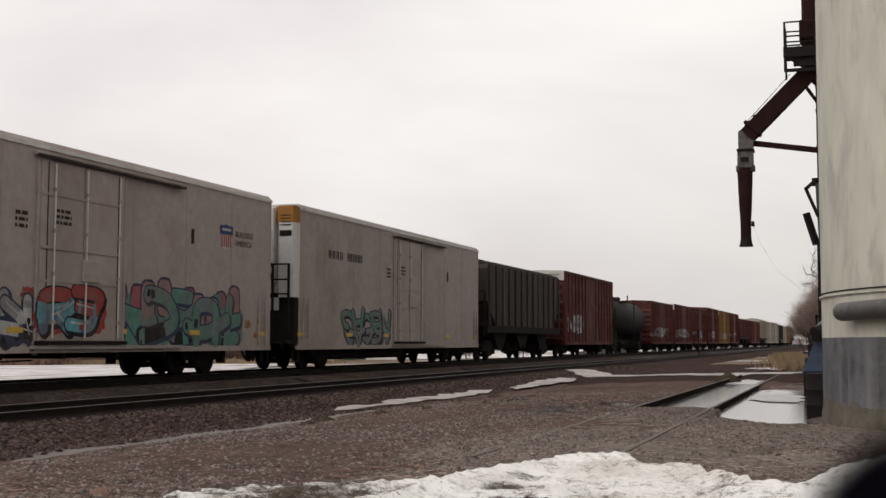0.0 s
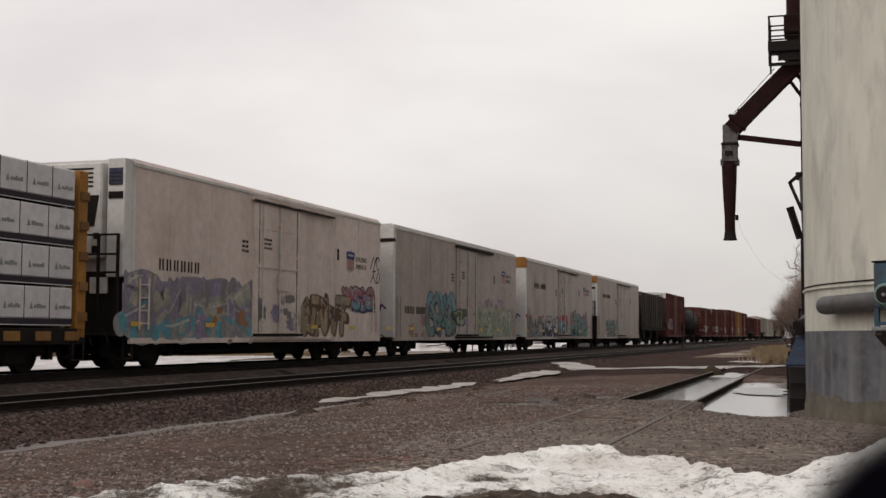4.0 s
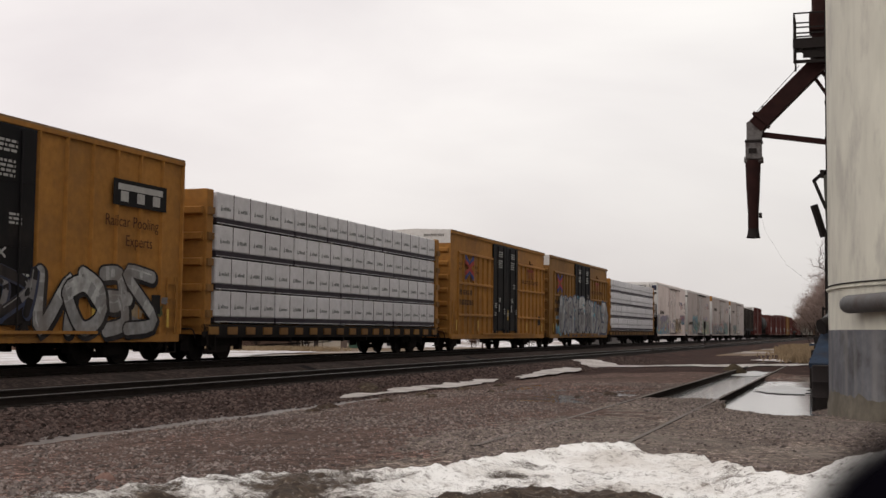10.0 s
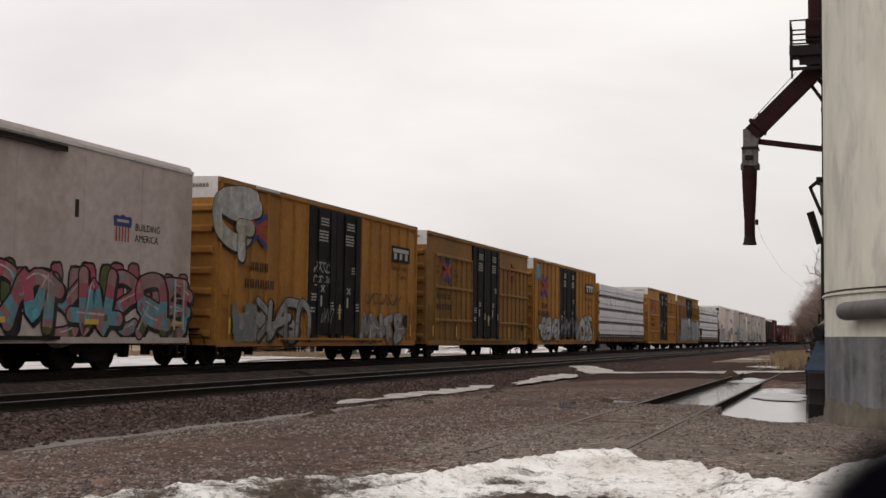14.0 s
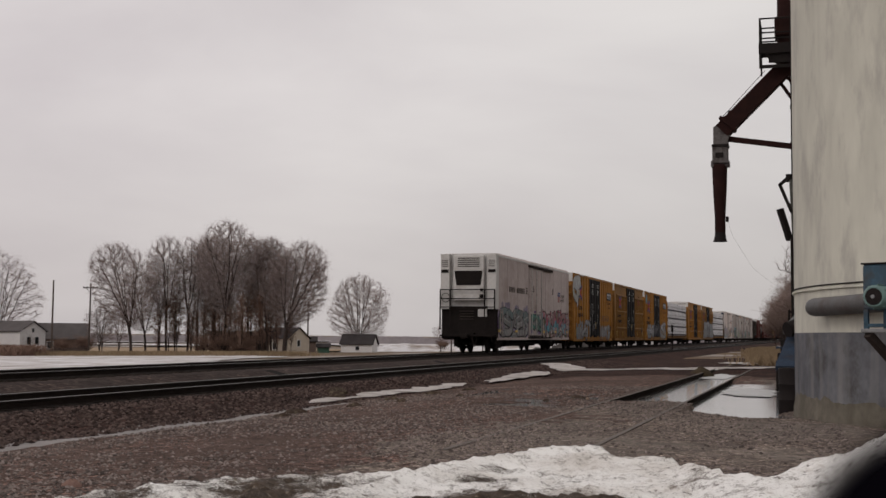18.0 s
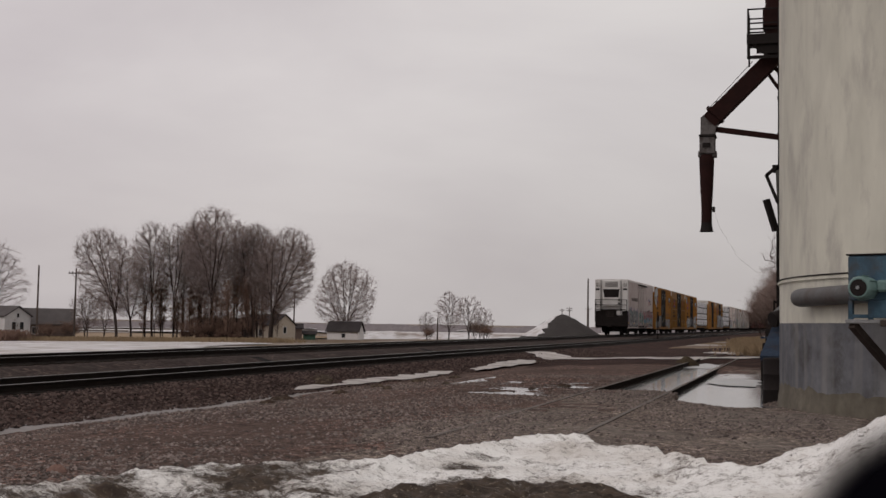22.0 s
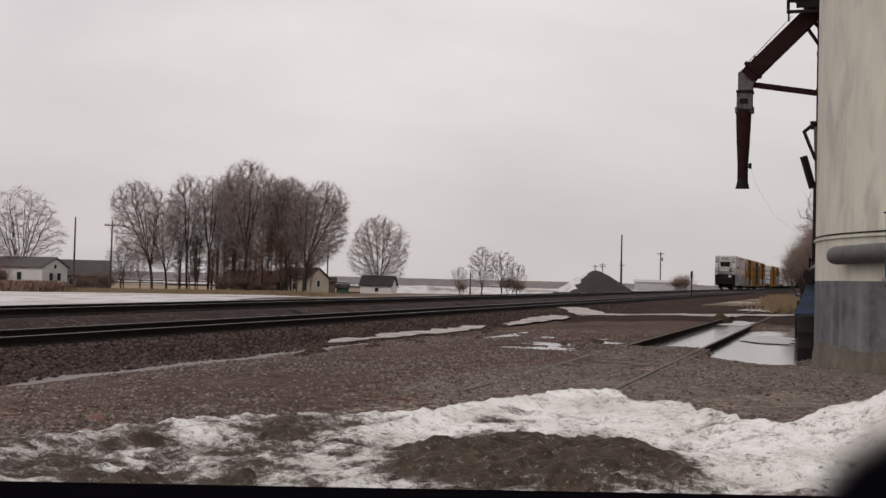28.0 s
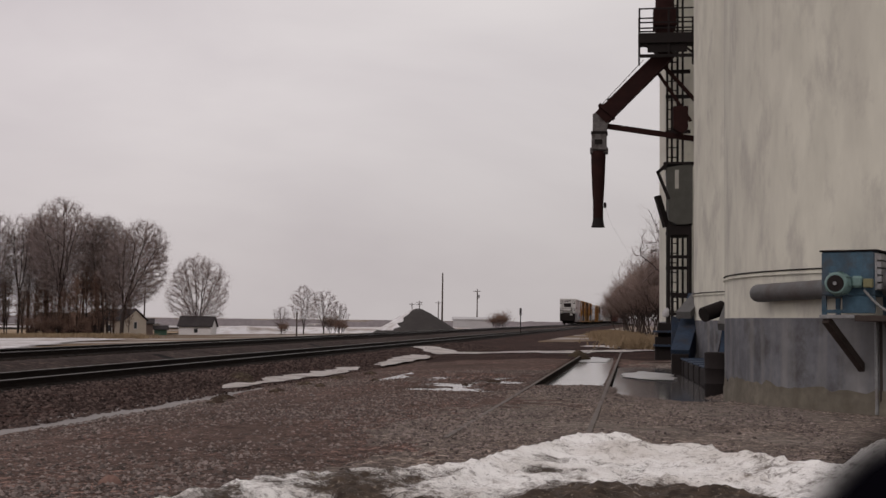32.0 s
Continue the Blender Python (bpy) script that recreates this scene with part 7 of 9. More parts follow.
def centerbeam(length, seed):
    t = thing("lumber_flatcar", "yellow centre-beam flatcar loaded with white-wrapped lumber", "railway car", group="cars of the freight train")
    a, b, top = 0.7, length - 0.7, 4.67
    part("deck", Shape().box(-1.42, 1.42, a, b, 0.74, 1.0, 0.02), M_YELLOW, t)
    part("side_sill", Shape().box(1.42, 1.5, a, b, 0.66, 1.02), M_BODYBLACK, t)
    part("side_sill", Shape().box(-1.5, -1.42, a, b, 0.66, 1.02), M_BODYBLACK, t)
    n = 18
    for i in range(n):
        y = a + 0.5 + (b - a - 1) * i / (n - 1)
        part("stake_pocket", Shape().box(1.5, 1.55, y - 0.3, y + 0.22, 0.74, 0.95, 0.01), M_BROWNCAR if i % 3 else M_OCHRE, t)
    part("centre_beam", Shape().box(-0.1, 0.1, a + 0.3, b - 0.3, 1.0, top - 0.1), M_YELLOW, t)
    for e, s in ((a, 1), (b - 0.35, -1)):
        part("bulkhead", Shape().box(-1.5, 1.5, e, e + 0.35, 0.8, top + 0.02, 0.02), M_YELLOW, t, "yellow end bulkhead")
        for i in range(5):
            z = 1.3 + i * 0.7
            yy = e if s > 0 else e + 0.35
            part("bulkhead_rib", Shape().prism([(yy, z - 0.12), (yy - s * 0.13, z - 0.08), (yy - s * 0.13, z + 0.08), (yy, z + 0.12)], "x", -1.4, 1.4), M_YELLOW, t)
            part("bulkhead_bracket", Shape().box(1.5, 1.56, e + 0.02, e + 0.33, z - 0.1, z + 0.1), M_BROWNCAR, t)
    rnd = random.Random(seed)
    y0, y1 = a + 0.5, b - 0.5
    tiers, h = 4, (top - 1.05) / 4
    for r in range(tiers):
        z = 1.04 + r * h
        lens, cuts = [], [y0]
        while cuts[-1] < y1 - 2.6:
            cuts.append(min(y1, cuts[-1] + rnd.choice((2.45, 3.65, 4.9, 4.9))))
        cuts[-1] = y1
        for c0, c1 in zip(cuts, cuts[1:]):
            for side in (1, -1):
                xo = rnd.uniform(-0.015, 0.015)
                x0, x1 = (0.14, 1.5 + xo) if side > 0 else (-1.5, -0.14)
                p = part("lumber_package", Shape().box(x0, x1, c0 + 0.03, c1 - 0.03, z + 0.19, z + h - 0.005, 0.03), M_WRAP, t)
                part("wrap_band", Shape().box(x0 + 0.01, x1 + 0.004 if side > 0 else x1, c0 + 0.03, c1 - 0.03, z + 0.035, z + 0.195, 0.01), M_STRAP, p, "dark printed band of the wrapping")
                if side < 0:
                    continue
                part("band_line", Shape().box(x1 + 0.003, x1 + 0.007, c0 + 0.06, c1 - 0.06, z + 0.045, z + 0.062), M_WRAP, p, "thin white line along the dark band")
                m = max(2, round((c1 - c0) / 0.95))
                for i in range(m):
                    yy = c0 + (c1 - c0) * i / m
                    if i:
                        part("strap", Shape().box(x1, x1 + 0.008, yy - 0.009, yy + 0.009, z + 0.18, z + h - 0.005).box(x0, x1, yy - 0.009, yy + 0.009, z + h - 0.012, z + h - 0.003), M_DARKMARK, p)
                    lg = Shape()
                    q = yy + (c1 - c0) / m * 0.5
                    zz = z + 0.17 + h * 0.25
                    lg.add([(x1 + 0.006, q - 0.26, zz), (x1 + 0.006, q - 0.14, zz), (x1 + 0.006, q - 0.2, zz + 0.17)], [(0, 1, 2)])
                    for j in range(5):
                        lg.box(x1 + 0.003, x1 + 0.007, q - 0.1 + j * 0.085, q - 0.03 + j * 0.085, zz + 0.02, zz + rnd.choice((0.09, 0.12)))
                    part("print", lg, M_PALEPRINT, p, "pale grey printed mill mark")
                part("dunnage", Shape().box(x0 + 0.02, x1 - 0.02, c0 + 0.3, c0 + 0.4, z, z + 0.05).box(x0 + 0.02, x1 - 0.02, c1 - 0.4, c1 - 0.3, z, z + 0.05), M_TANCAR, p)
    running_gear(t, length, (2.3, length - 2.7), sill_z=0.76)
    return t


def hopper(length, mat, top=4.75):
    t = thing("covered_hopper", "soot-dark covered hopper of the freight train", "railway car", group="cars of the freight train")
    a, b = 0.7, length - 0.7
    part("body", Shape().prism([(a + 1.6, 1.7), (a, 2.9), (a, top - 0.3), (a + 0.3, top), (b - 0.3, top), (b, top - 0.3), (b, 2.9), (b - 1.6, 1.7)], "x", -HW, HW), mat, t)
    part("roof", Shape().prism([(-HW, top - 0.1), (HW, top - 0.1), (HW - 0.5, top + 0.15), (-HW + 0.5, top + 0.15)], "y", a + 0.2, b - 0.2), mat, t)
    part("side_sill", Shape().box(HW - 0.05, HW + 0.05, a, b, 1.35, 1.7), M_BODYBLACK, t)
    part("side_sill", Shape().box(-HW - 0.05, -HW + 0.05, a, b, 1.35, 1.7), M_BODYBLACK, t)
    for i in range(3):
        y = a + 3.2 + (b - a - 6.4) * i / 2
        part("bay", Shape().prism([(y - 1.6, 1.7), (y + 1.6, 1.7), (y + 0.4, 0.55), (y - 0.4, 0.55)], "x", -1.3, 1.3), M_BODYBLACK, t)
    for i in range(13):
        y = a + 0.3 + (b - a - 0.6) * i / 12
        part("side_post", Shape().box(HW, HW + 0.09, y - 0.05, y + 0.05, 1.7, top - 0.12), mat, t)
    for i in range(4):
        part("roof_hatch", Shape().box(-0.4, 0.4, a + 1.5 + i * (b - a - 4) / 3, a + 2.6 + i * (b - a - 4) / 3, top + 0.15, top + 0.27, 0.03), mat, t)
    end_rail(t, a - 0.1, 1)
    running_gear(t, length)
    return t


def tank_car(length):
    t = thing("tank_car", "black cylindrical tank car of the freight train", "railway car", group="cars of the freight train")
    a, b, r, zc = 0.9, length - 0.9, 1.4, 2.75
    part("tank", Shape().lathe([(0.01, a), (0.6, a + 0.08), (1.1, a + 0.3), (r, a + 0.75), (r, b - 0.75), (1.1, b - 0.3), (0.6, b - 0.08), (0.01, b)], 36, axis="y"), M_BLACKCAR, t, smooth=True, at=pose(0, 0, zc))
    part("dome", Shape().lathe([(0.5, 0), (0.5, 0.3), (0.45, 0.36), (0.0, 0.38)], 20), M_BLACKCAR, t, at=pose(0, length / 2, zc + r - 0.05), smooth=True)
    part("walkway", Shape().box(-0.9, 0.9, length / 2 - 1.5, length / 2 + 1.5, zc + r - 0.08, zc + r - 0.02), M_BODYBLACK, t)
    part("bolster_saddle", Shape().box(-1.2, 1.2, 2.0, 2.9, 1.0, 1.7).box(-1.2, 1.2, length - 2.9, length - 2.0, 1.0, 1.7), M_BODYBLACK, t)
    ladder(t, length / 2 - 0.2, 1.2, zc + r, 1, M_BODYBLACK, 8)
    end_rail(t, a, 1)
    running_gear(t, length)
    return t


def build_train():
    """The cars, from the last to the first, with the distance of each from the train's tail."""
    cars, u = [], 0.0

    def put(t, length):
        nonlocal u
        cars.append((t, u))
        u += length
        return t
    DOOR, RIB = HW + 0.055, HW + 0.072
    t = put(reefer(20.3, black_base=True, door_at=0.4, paint=M_TAILREEFER), 20.3)
    sprayed(t, 1.5, 7.9, 0.66, 2.3, "csbes", ["grey", "silver", "grey", "slate"], 11, glow="lilac", weight=0.26)
    patches(t, 1.0, 8.0, 0.9, 2.75, ["lilac", "purple", "lilac"], 61, HW - 0.0085, 26, 0.55)
    patches(t, 8.3, 11.3, 0.95, 2.4, ["purple", "lilac", "grey"], 62, DOOR, 16, 0.6)
    sprayed(t, 8.5, 11.1, 1.15, 2.15, "kor", ["teal", "slate", "teal"], 35, x=DOOR, weight=0.24, hi="sky")
    sprayed(t, 11.4, 19.45, 0.66, 2.3, "uwrmsrb", ["moss", "rose", "sky", "sky", "pink", "rose"], 12, weight=0.28, tops=["pink", "pink", "rose", "moss"], rim=0.1)
    shield(t, 16.09, 3.0, 0.66, 0.74)
    lettering(t, "BUILDING", 16.95, 3.4, 0.25, M_DARKMARK, HW + 0.006)
    lettering(t, "AMERICA", 16.95, 3.13, 0.25, M_DARKMARK, HW + 0.006)
    bars(t, 3.5, 3.3, 1.35, 0.3, 4, M_DARKMARK)
    bars(t, 5.2, 3.3, 1.9, 0.3, 6, M_DARKMARK)
    t = put(boxcar(17.2, False), 17.2)
    sprayed(t, 3.0, 6.55, 0.62, 1.95, "knbu", ["grey", "silver", "silver"], 13, x=RIB, weight=0.27, hi="silver")
    patches(t, 1.45, 3.6, 0.66, 1.85, ["grey", "silver", "slate"], 63, RIB, 16, 0.6)
    sprayed(t, 0.75, 2.5, 2.95, 4.9, "c", ["white", "cream", "white"], 36, x=RIB, weight=0.3, rim=0.04, bits=0)
    sprayed(t, 1.4, 2.45, 2.8, 4.2, "i", ["white", "cream"], 37, x=RIB + 0.012, weight=0.42, rim=0.04, bits=0)
    cross_mark(t, 2.9, 3.96, 0.66)
    bars(t, 2.5, 2.75, 1.2, 0.26, 4, M_DARKMARK, HW + 0.078)
    bars(t, 2.2, 2.25, 1.9, 0.26, 6, M_DARKMARK, HW + 0.078)
    scribble(t, 6.8, 2.95, 1.25, 0.35, "silver", 71, HW + 0.092)
    scribble(t, 6.8, 2.5, 1.3, 0.35, "silver", 72, HW + 0.092)
    scribble(t, 7.4, 1.3, 1.0, 0.5, "grey", 73, HW + 0.112, 4)
    sprayed(t, 10.85, 14.9, 0.58, 1.72, "mntz", ["silver", "grey", "silver"], 14, edge="brown", x=RIB, weight=0.3, hi="white", crowd=1.15, rim=0.06)
    emblem_panel(t, 13.7, 3.72, 1.95, 0.6)
    lettering(t, "Railcar Pooling", 13.75, 3.4, 0.27, M_BROWNMARK, HW + 0.079)
    lettering(t, "Experts", 14.5, 3.08, 0.27, M_BROWNMARK, HW + 0.079)
    scribble(t, 11.2, 2.05, 3.6, 0.42, "brown", 74, RIB, 9)
    t = put(boxcar(17.3, True, mat=M_OCHRE), 17.3)
    cross_mark(t, 3.05, 3.74, 0.68)
    slogans(t)
    bars(t, 1.75, 2.5, 1.9, 0.22, 4, M_DARKMARK, HW + 0.078)
    bars(t, 1.75, 2.05, 2.1, 0.24, 6, M_DARKMARK, HW + 0.078)
    red_emblem(t, 12.9)
    t = put(boxcar(17.6, False), 17.6)
    sprayed(t, 2.2, 6.3, 0.66, 2.05, "benb", ["grey", "silver", "white", "silver"], 15, x=RIB, weight=0.28)
    sprayed(t, 6.9, 10.9, 0.95, 2.1, "bnuk", ["black", "grey", "black"], 38, x=HW + 0.1, weight=0.2, hi="silver", rim=0.03, edge="navy")
    sprayed(t, 11.15, 15.5, 0.58, 2.2, "noez", ["silver", "silver", "white", "silver"], 16, x=RIB, weight=0.31, rim=0.1)
    patches(t, 13.4, 16.4, 0.6, 1.7, ["moss", "grey", "tan"], 64, RIB - 0.006, 10, 0.5)
    patches(t, 0.75, 2.1, 4.0, 5.0, ["sky", "slate", "sky", "blue"], 17, RIB, 14, 0.5)
    emblem_panel(t, 13.75, 3.8, 2.3, 0.62)
    lettering(t, "Railcar Pooling", 13.45, 3.3, 0.38, M_BROWNMARK, HW + 0.079)
    lettering(t, "Experts", 14.3, 2.85, 0.38, M_BROWNMARK, HW + 0.079)
    cross_mark(t, 2.93, 3.82, 0.8)
    bars(t, 2.2, 2.55, 1.4, 0.28, 4, M_DARKMARK, HW + 0.078)
    bars(t, 1.5, 2.12, 2.6, 0.28, 6, M_DARKMARK, HW + 0.078)
    put(centerbeam(20.5, 21), 20.5)
    t = put(boxcar(17.5, True), 17.5)
    cross_mark(t, 3.14, 3.72, 0.7)
    slogans(t)
    bars(t, 1.75, 2.5, 1.9, 0.22, 4, M_DARKMARK, HW + 0.078)
    bars(t, 1.75, 2.05, 2.1, 0.24, 6, M_DARKMARK, HW + 0.078)
    red_emblem(t, 13.2)
    lettering(t, "RAILCAR POOLING EXPERTS", 12.0, 3.38, 0.26, M_BROWNMARK, HW + 0.079)
    t = put(boxcar(17.6, True, mat=M_OCHRE), 17.6)
    patches(t, 1.9, 3.6, 0.66, 1.9, ["sky", "sky", "blue"], 65, RIB, 14, 0.45)
    patches(t, 14.6, 16.8, 0.7, 1.8, ["sky", "sky", "silver"], 66, RIB, 14, 0.4)
    sprayed(t, 2.9, 16.3, 0.62, 3.1, "nuaenuae", ["silver", "silver", "grey", "silver", "white"], 18, edge="navy", glow="silver", x=HW + 0.105, weight=0.4, tops=["sky", "sky", "white"], hi="grey", slope=0.5, rim=0.15, bits=1.0, crowd=1.25,
            label="large silver spray-painted letters with blue tops and navy rims")
    patches(t, 3.6, 15.6, 0.9, 2.75, ["navy", "sky", "slate", "navy", "white"], 168, HW + 0.125, 60, 0.17)
    red_emblem(t, 12.9)
    lettering(t, "RAILCAR POOLING EXPERTS", 11.55, 3.38, 0.29, M_BROWNMARK, HW + 0.079)
    bars(t, 1.65, 2.52, 1.7, 0.22, 4, M_DARKMARK, HW + 0.078)
    bars(t, 1.65, 2.05, 1.5, 0.24, 5, M_DARKMARK, HW + 0.078)
    cross_mark(t, 2.9, 3.72, 0.68)
    put(centerbeam(20.6, 22), 20.6)
    t = put(reefer(20.6, door_at=0.376, paint=M_CLEANREEFER, trucks=(2.6, 15.1), span=(0.7, 18.35)), 20.6)
    sprayed(t, 0.9, 7.6, 0.6, 2.4, "smbek", ["silver", "sky", "lilac", "cream", "lilac"], 23, edge="silver", weight=0.34, glow="lilac")
    patches(t, 4.2, 7.6, 0.65, 1.7, ["sky", "cream", "orange", "lilac"], 67, HW + 0.02, 12, 0.35)
    patches(t, 7.9, 11.0, 0.95, 2.2, ["cream", "lilac", "grey"], 68, DOOR, 9, 0.5)
    sprayed(t, 11.25, 15.1, 0.72, 2.2, "knmt", ["tan", "tan", "brown", "tan"], 26, edge="brown", weight=0.3, hi="cream")
    sprayed(t, 14.85, 17.5, 1.72, 2.6, "mstb", ["sky", "lilac", "pink", "rose"], 34, edge="navy", weight=0.34)
    scribble(t, 17.35, 3.3, 0.9, 0.55, "black", 75, HW, 3)
    scribble(t, 17.35, 2.82, 0.95, 0.5, "black", 76, HW, 3)
    shield(t, 15.04, 3.11, 0.66, 0.8)
    lettering(t, "BUILDING", 15.85, 3.55, 0.25, M_DARKMARK, HW + 0.006)
    lettering(t, "AMERICA", 15.85, 3.28, 0.25, M_DARKMARK, HW + 0.006)
    part("end_decal", Shape().box(HW - 0.46, HW - 0.06, 0.742, 0.749, 4.6, 5.0), SPRAY["navy"], t, "dark blue painted panel at the roof corner")
    bars(t, 2.4, 2.55, 2.2, 0.3, 6, M_DARKMARK)
    t = put(reefer(19.6, black_base=True, plain_end="white", door_at=0.385, paint=M_DIRTYREEFER, trucks=(2.1, 15.4), span=(-1.05, 18.45)), 19.6)
    shield(t, 15.49, 3.49, 0.6, 0.75)
    lettering(t, "BUILDING", 16.3, 3.9, 0.24, M_DARKMARK, HW + 0.006)
    lettering(t, "AMERICA", 16.3, 3.64, 0.24, M_DARKMARK, HW + 0.006)
    patches(t, 1.0, 3.6, 0.75, 1.75, ["tan", "rose", "orange"], 69, HW - 0.006, 10, 0.4)
    sprayed(t, 3.4, 7.7, 0.7, 2.75, "gomsk", ["slate", "teal", "slate", "sky"], 124, edge="navy", weight=0.36, rim=0.1, hi="cream")
    sprayed(t, 7.4, 8.5, 1.3, 2.1, "s", ["palelime", "moss"], 39, x=DOOR, edge="navy", weight=0.3)
    patches(t, 8.0, 10.7, 0.95, 2.0, ["rose", "tan", "lilac"], 70, DOOR, 8, 0.4)
    patches(t, 11.2, 17.8, 1.3, 2.75, ["lilac", "rose", "lilac"], 77, HW - 0.008, 22, 0.5)
    sprayed(t, 11.0, 17.3, 0.68, 2.25, "aebrnua", ["palelime", "palelime", "palelime", "cream"], 25, edge="slate", weight=0.32, rim=0.07, glow="palelime")
    bars(t, 0.58, 1.76, 1.25, 0.3, 4, M_DARKMARK)
    bars(t, 2.0, 1.76, 1.45, 0.3, 6, M_DARKMARK)
    t = put(reefer(21.2, True, door_at=0.442, plain_end="yellow", trucks=(3.6, 17.25), span=(0.78, 20.45)), 21.2)
    bars(t, 3.05, 3.6, 1.25, 0.32, 4, M_DARKMARK)
    bars(t, 4.65, 3.6, 1.35, 0.32, 6, M_DARKMARK)
    patches(t, 1.0, 9.4, 0.9, 2.1, ["red", "red", "pink"], 78, HW - 0.0085, 40, 0.4)
    sprayed(t, 1.5, 4.9, 0.62, 1.85, "omno", ["slate", "grey", "grey", "slate"], 27, weight=0.28, hi="silver")
    sprayed(t, 5.3, 9.3, 0.62, 1.95, "menk", ["black", "navy", "white", "silver"], 28, weight=0.27, rim=0.09, edge="navy")
    sprayed(t, 9.55, 11.6, 0.98, 2.1, "re", ["blue", "sky", "red"], 40, x=DOOR, glow="red", weight=0.3)
    sprayed(t, 12.25, 18.4, 0.68, 2.15, "mceut", ["black", "teal", "slate", "teal", "slate"], 29, edge="navy", glow="teal", weight=0.28, hi="teal", tops=["pink", "rose"])
    patches(t, 18.0, 19.8, 0.9, 1.6, ["tan", "orange", "rose"], 79, HW, 6, 0.25)
    shield(t, 17.35, 3.46, 0.66, 0.74)
    lettering(t, "BUILDING", 18.2, 3.88, 0.24, M_DARKMARK, HW + 0.006)
    lettering(t, "AMERICA", 18.2, 3.62, 0.24, M_DARKMARK, HW + 0.006)
    t = put(reefer(21.3, True, trucks=(4.0, 17.2)), 21.3)
    sprayed(t, 4.8, 9.0, 0.7, 2.05, "gaoem", ["slate", "grey", "teal", "slate"], 30, weight=0.24, hi="silver")
    bars(t, 3.5, 3.7, 1.3, 0.28, 4, M_DARKMARK)
    bars(t, 5.1, 3.7, 1.4, 0.28, 6, M_DARKMARK)
    t = put(hopper(16.4, M_GREYCAR), 16.4)
    t = put(boxcar(16.6, False, True, M_REDCAR, 5.3, doors=False), 16.6)
    sprayed(t, 1.6, 5.4, 1.4, 2.6, "nbe", ["white", "grey", "silver"], 31)
    put(tank_car(16.5), 16.5)
    for k, (kind, length, m, top) in enumerate((("b", 14.2, M_REDCAR, 4.55), ("b", 15.0, M_REDCAR, 4.7), ("b", 13.0, M_REDCAR, 4.8), ("b", 13.0, M_REDCAR, 5.1), ("b", 14.5, M_BROWNCAR, 5.1),
                                                ("b", 14.0, M_REDCAR, 5.1), ("h", 21.0, M_REDCAR, 4.5), ("b", 21.5, M_REDCAR, 4.6), ("h", 19.0, M_TANCAR, 5.1), ("b", 20, M_TANCAR, 5.1), ("b", 18, M_TANCAR, 5.2),
                                                ("h", 18, M_GREYCAR, 4.9), ("b", 18, M_TANCAR, 5.0), ("b", 18, M_BROWNCAR, 5.1), ("h", 18, M_GREYCAR, 4.9))):
        if kind == "b":
            t = put(boxcar(length, False, k in (1, 4), m, top, doors=False), length)
            if k < 6:
                sprayed(t, 1.5, length - 4, 1.3, 2.2, ("ner", "sobk", "wet", "anb", "cre", "mu")[k], ["white", "grey", "silver"], 40 + k)
        else:
            put(hopper(length, m, top), length)
    return cars


TRAIN = build_train()


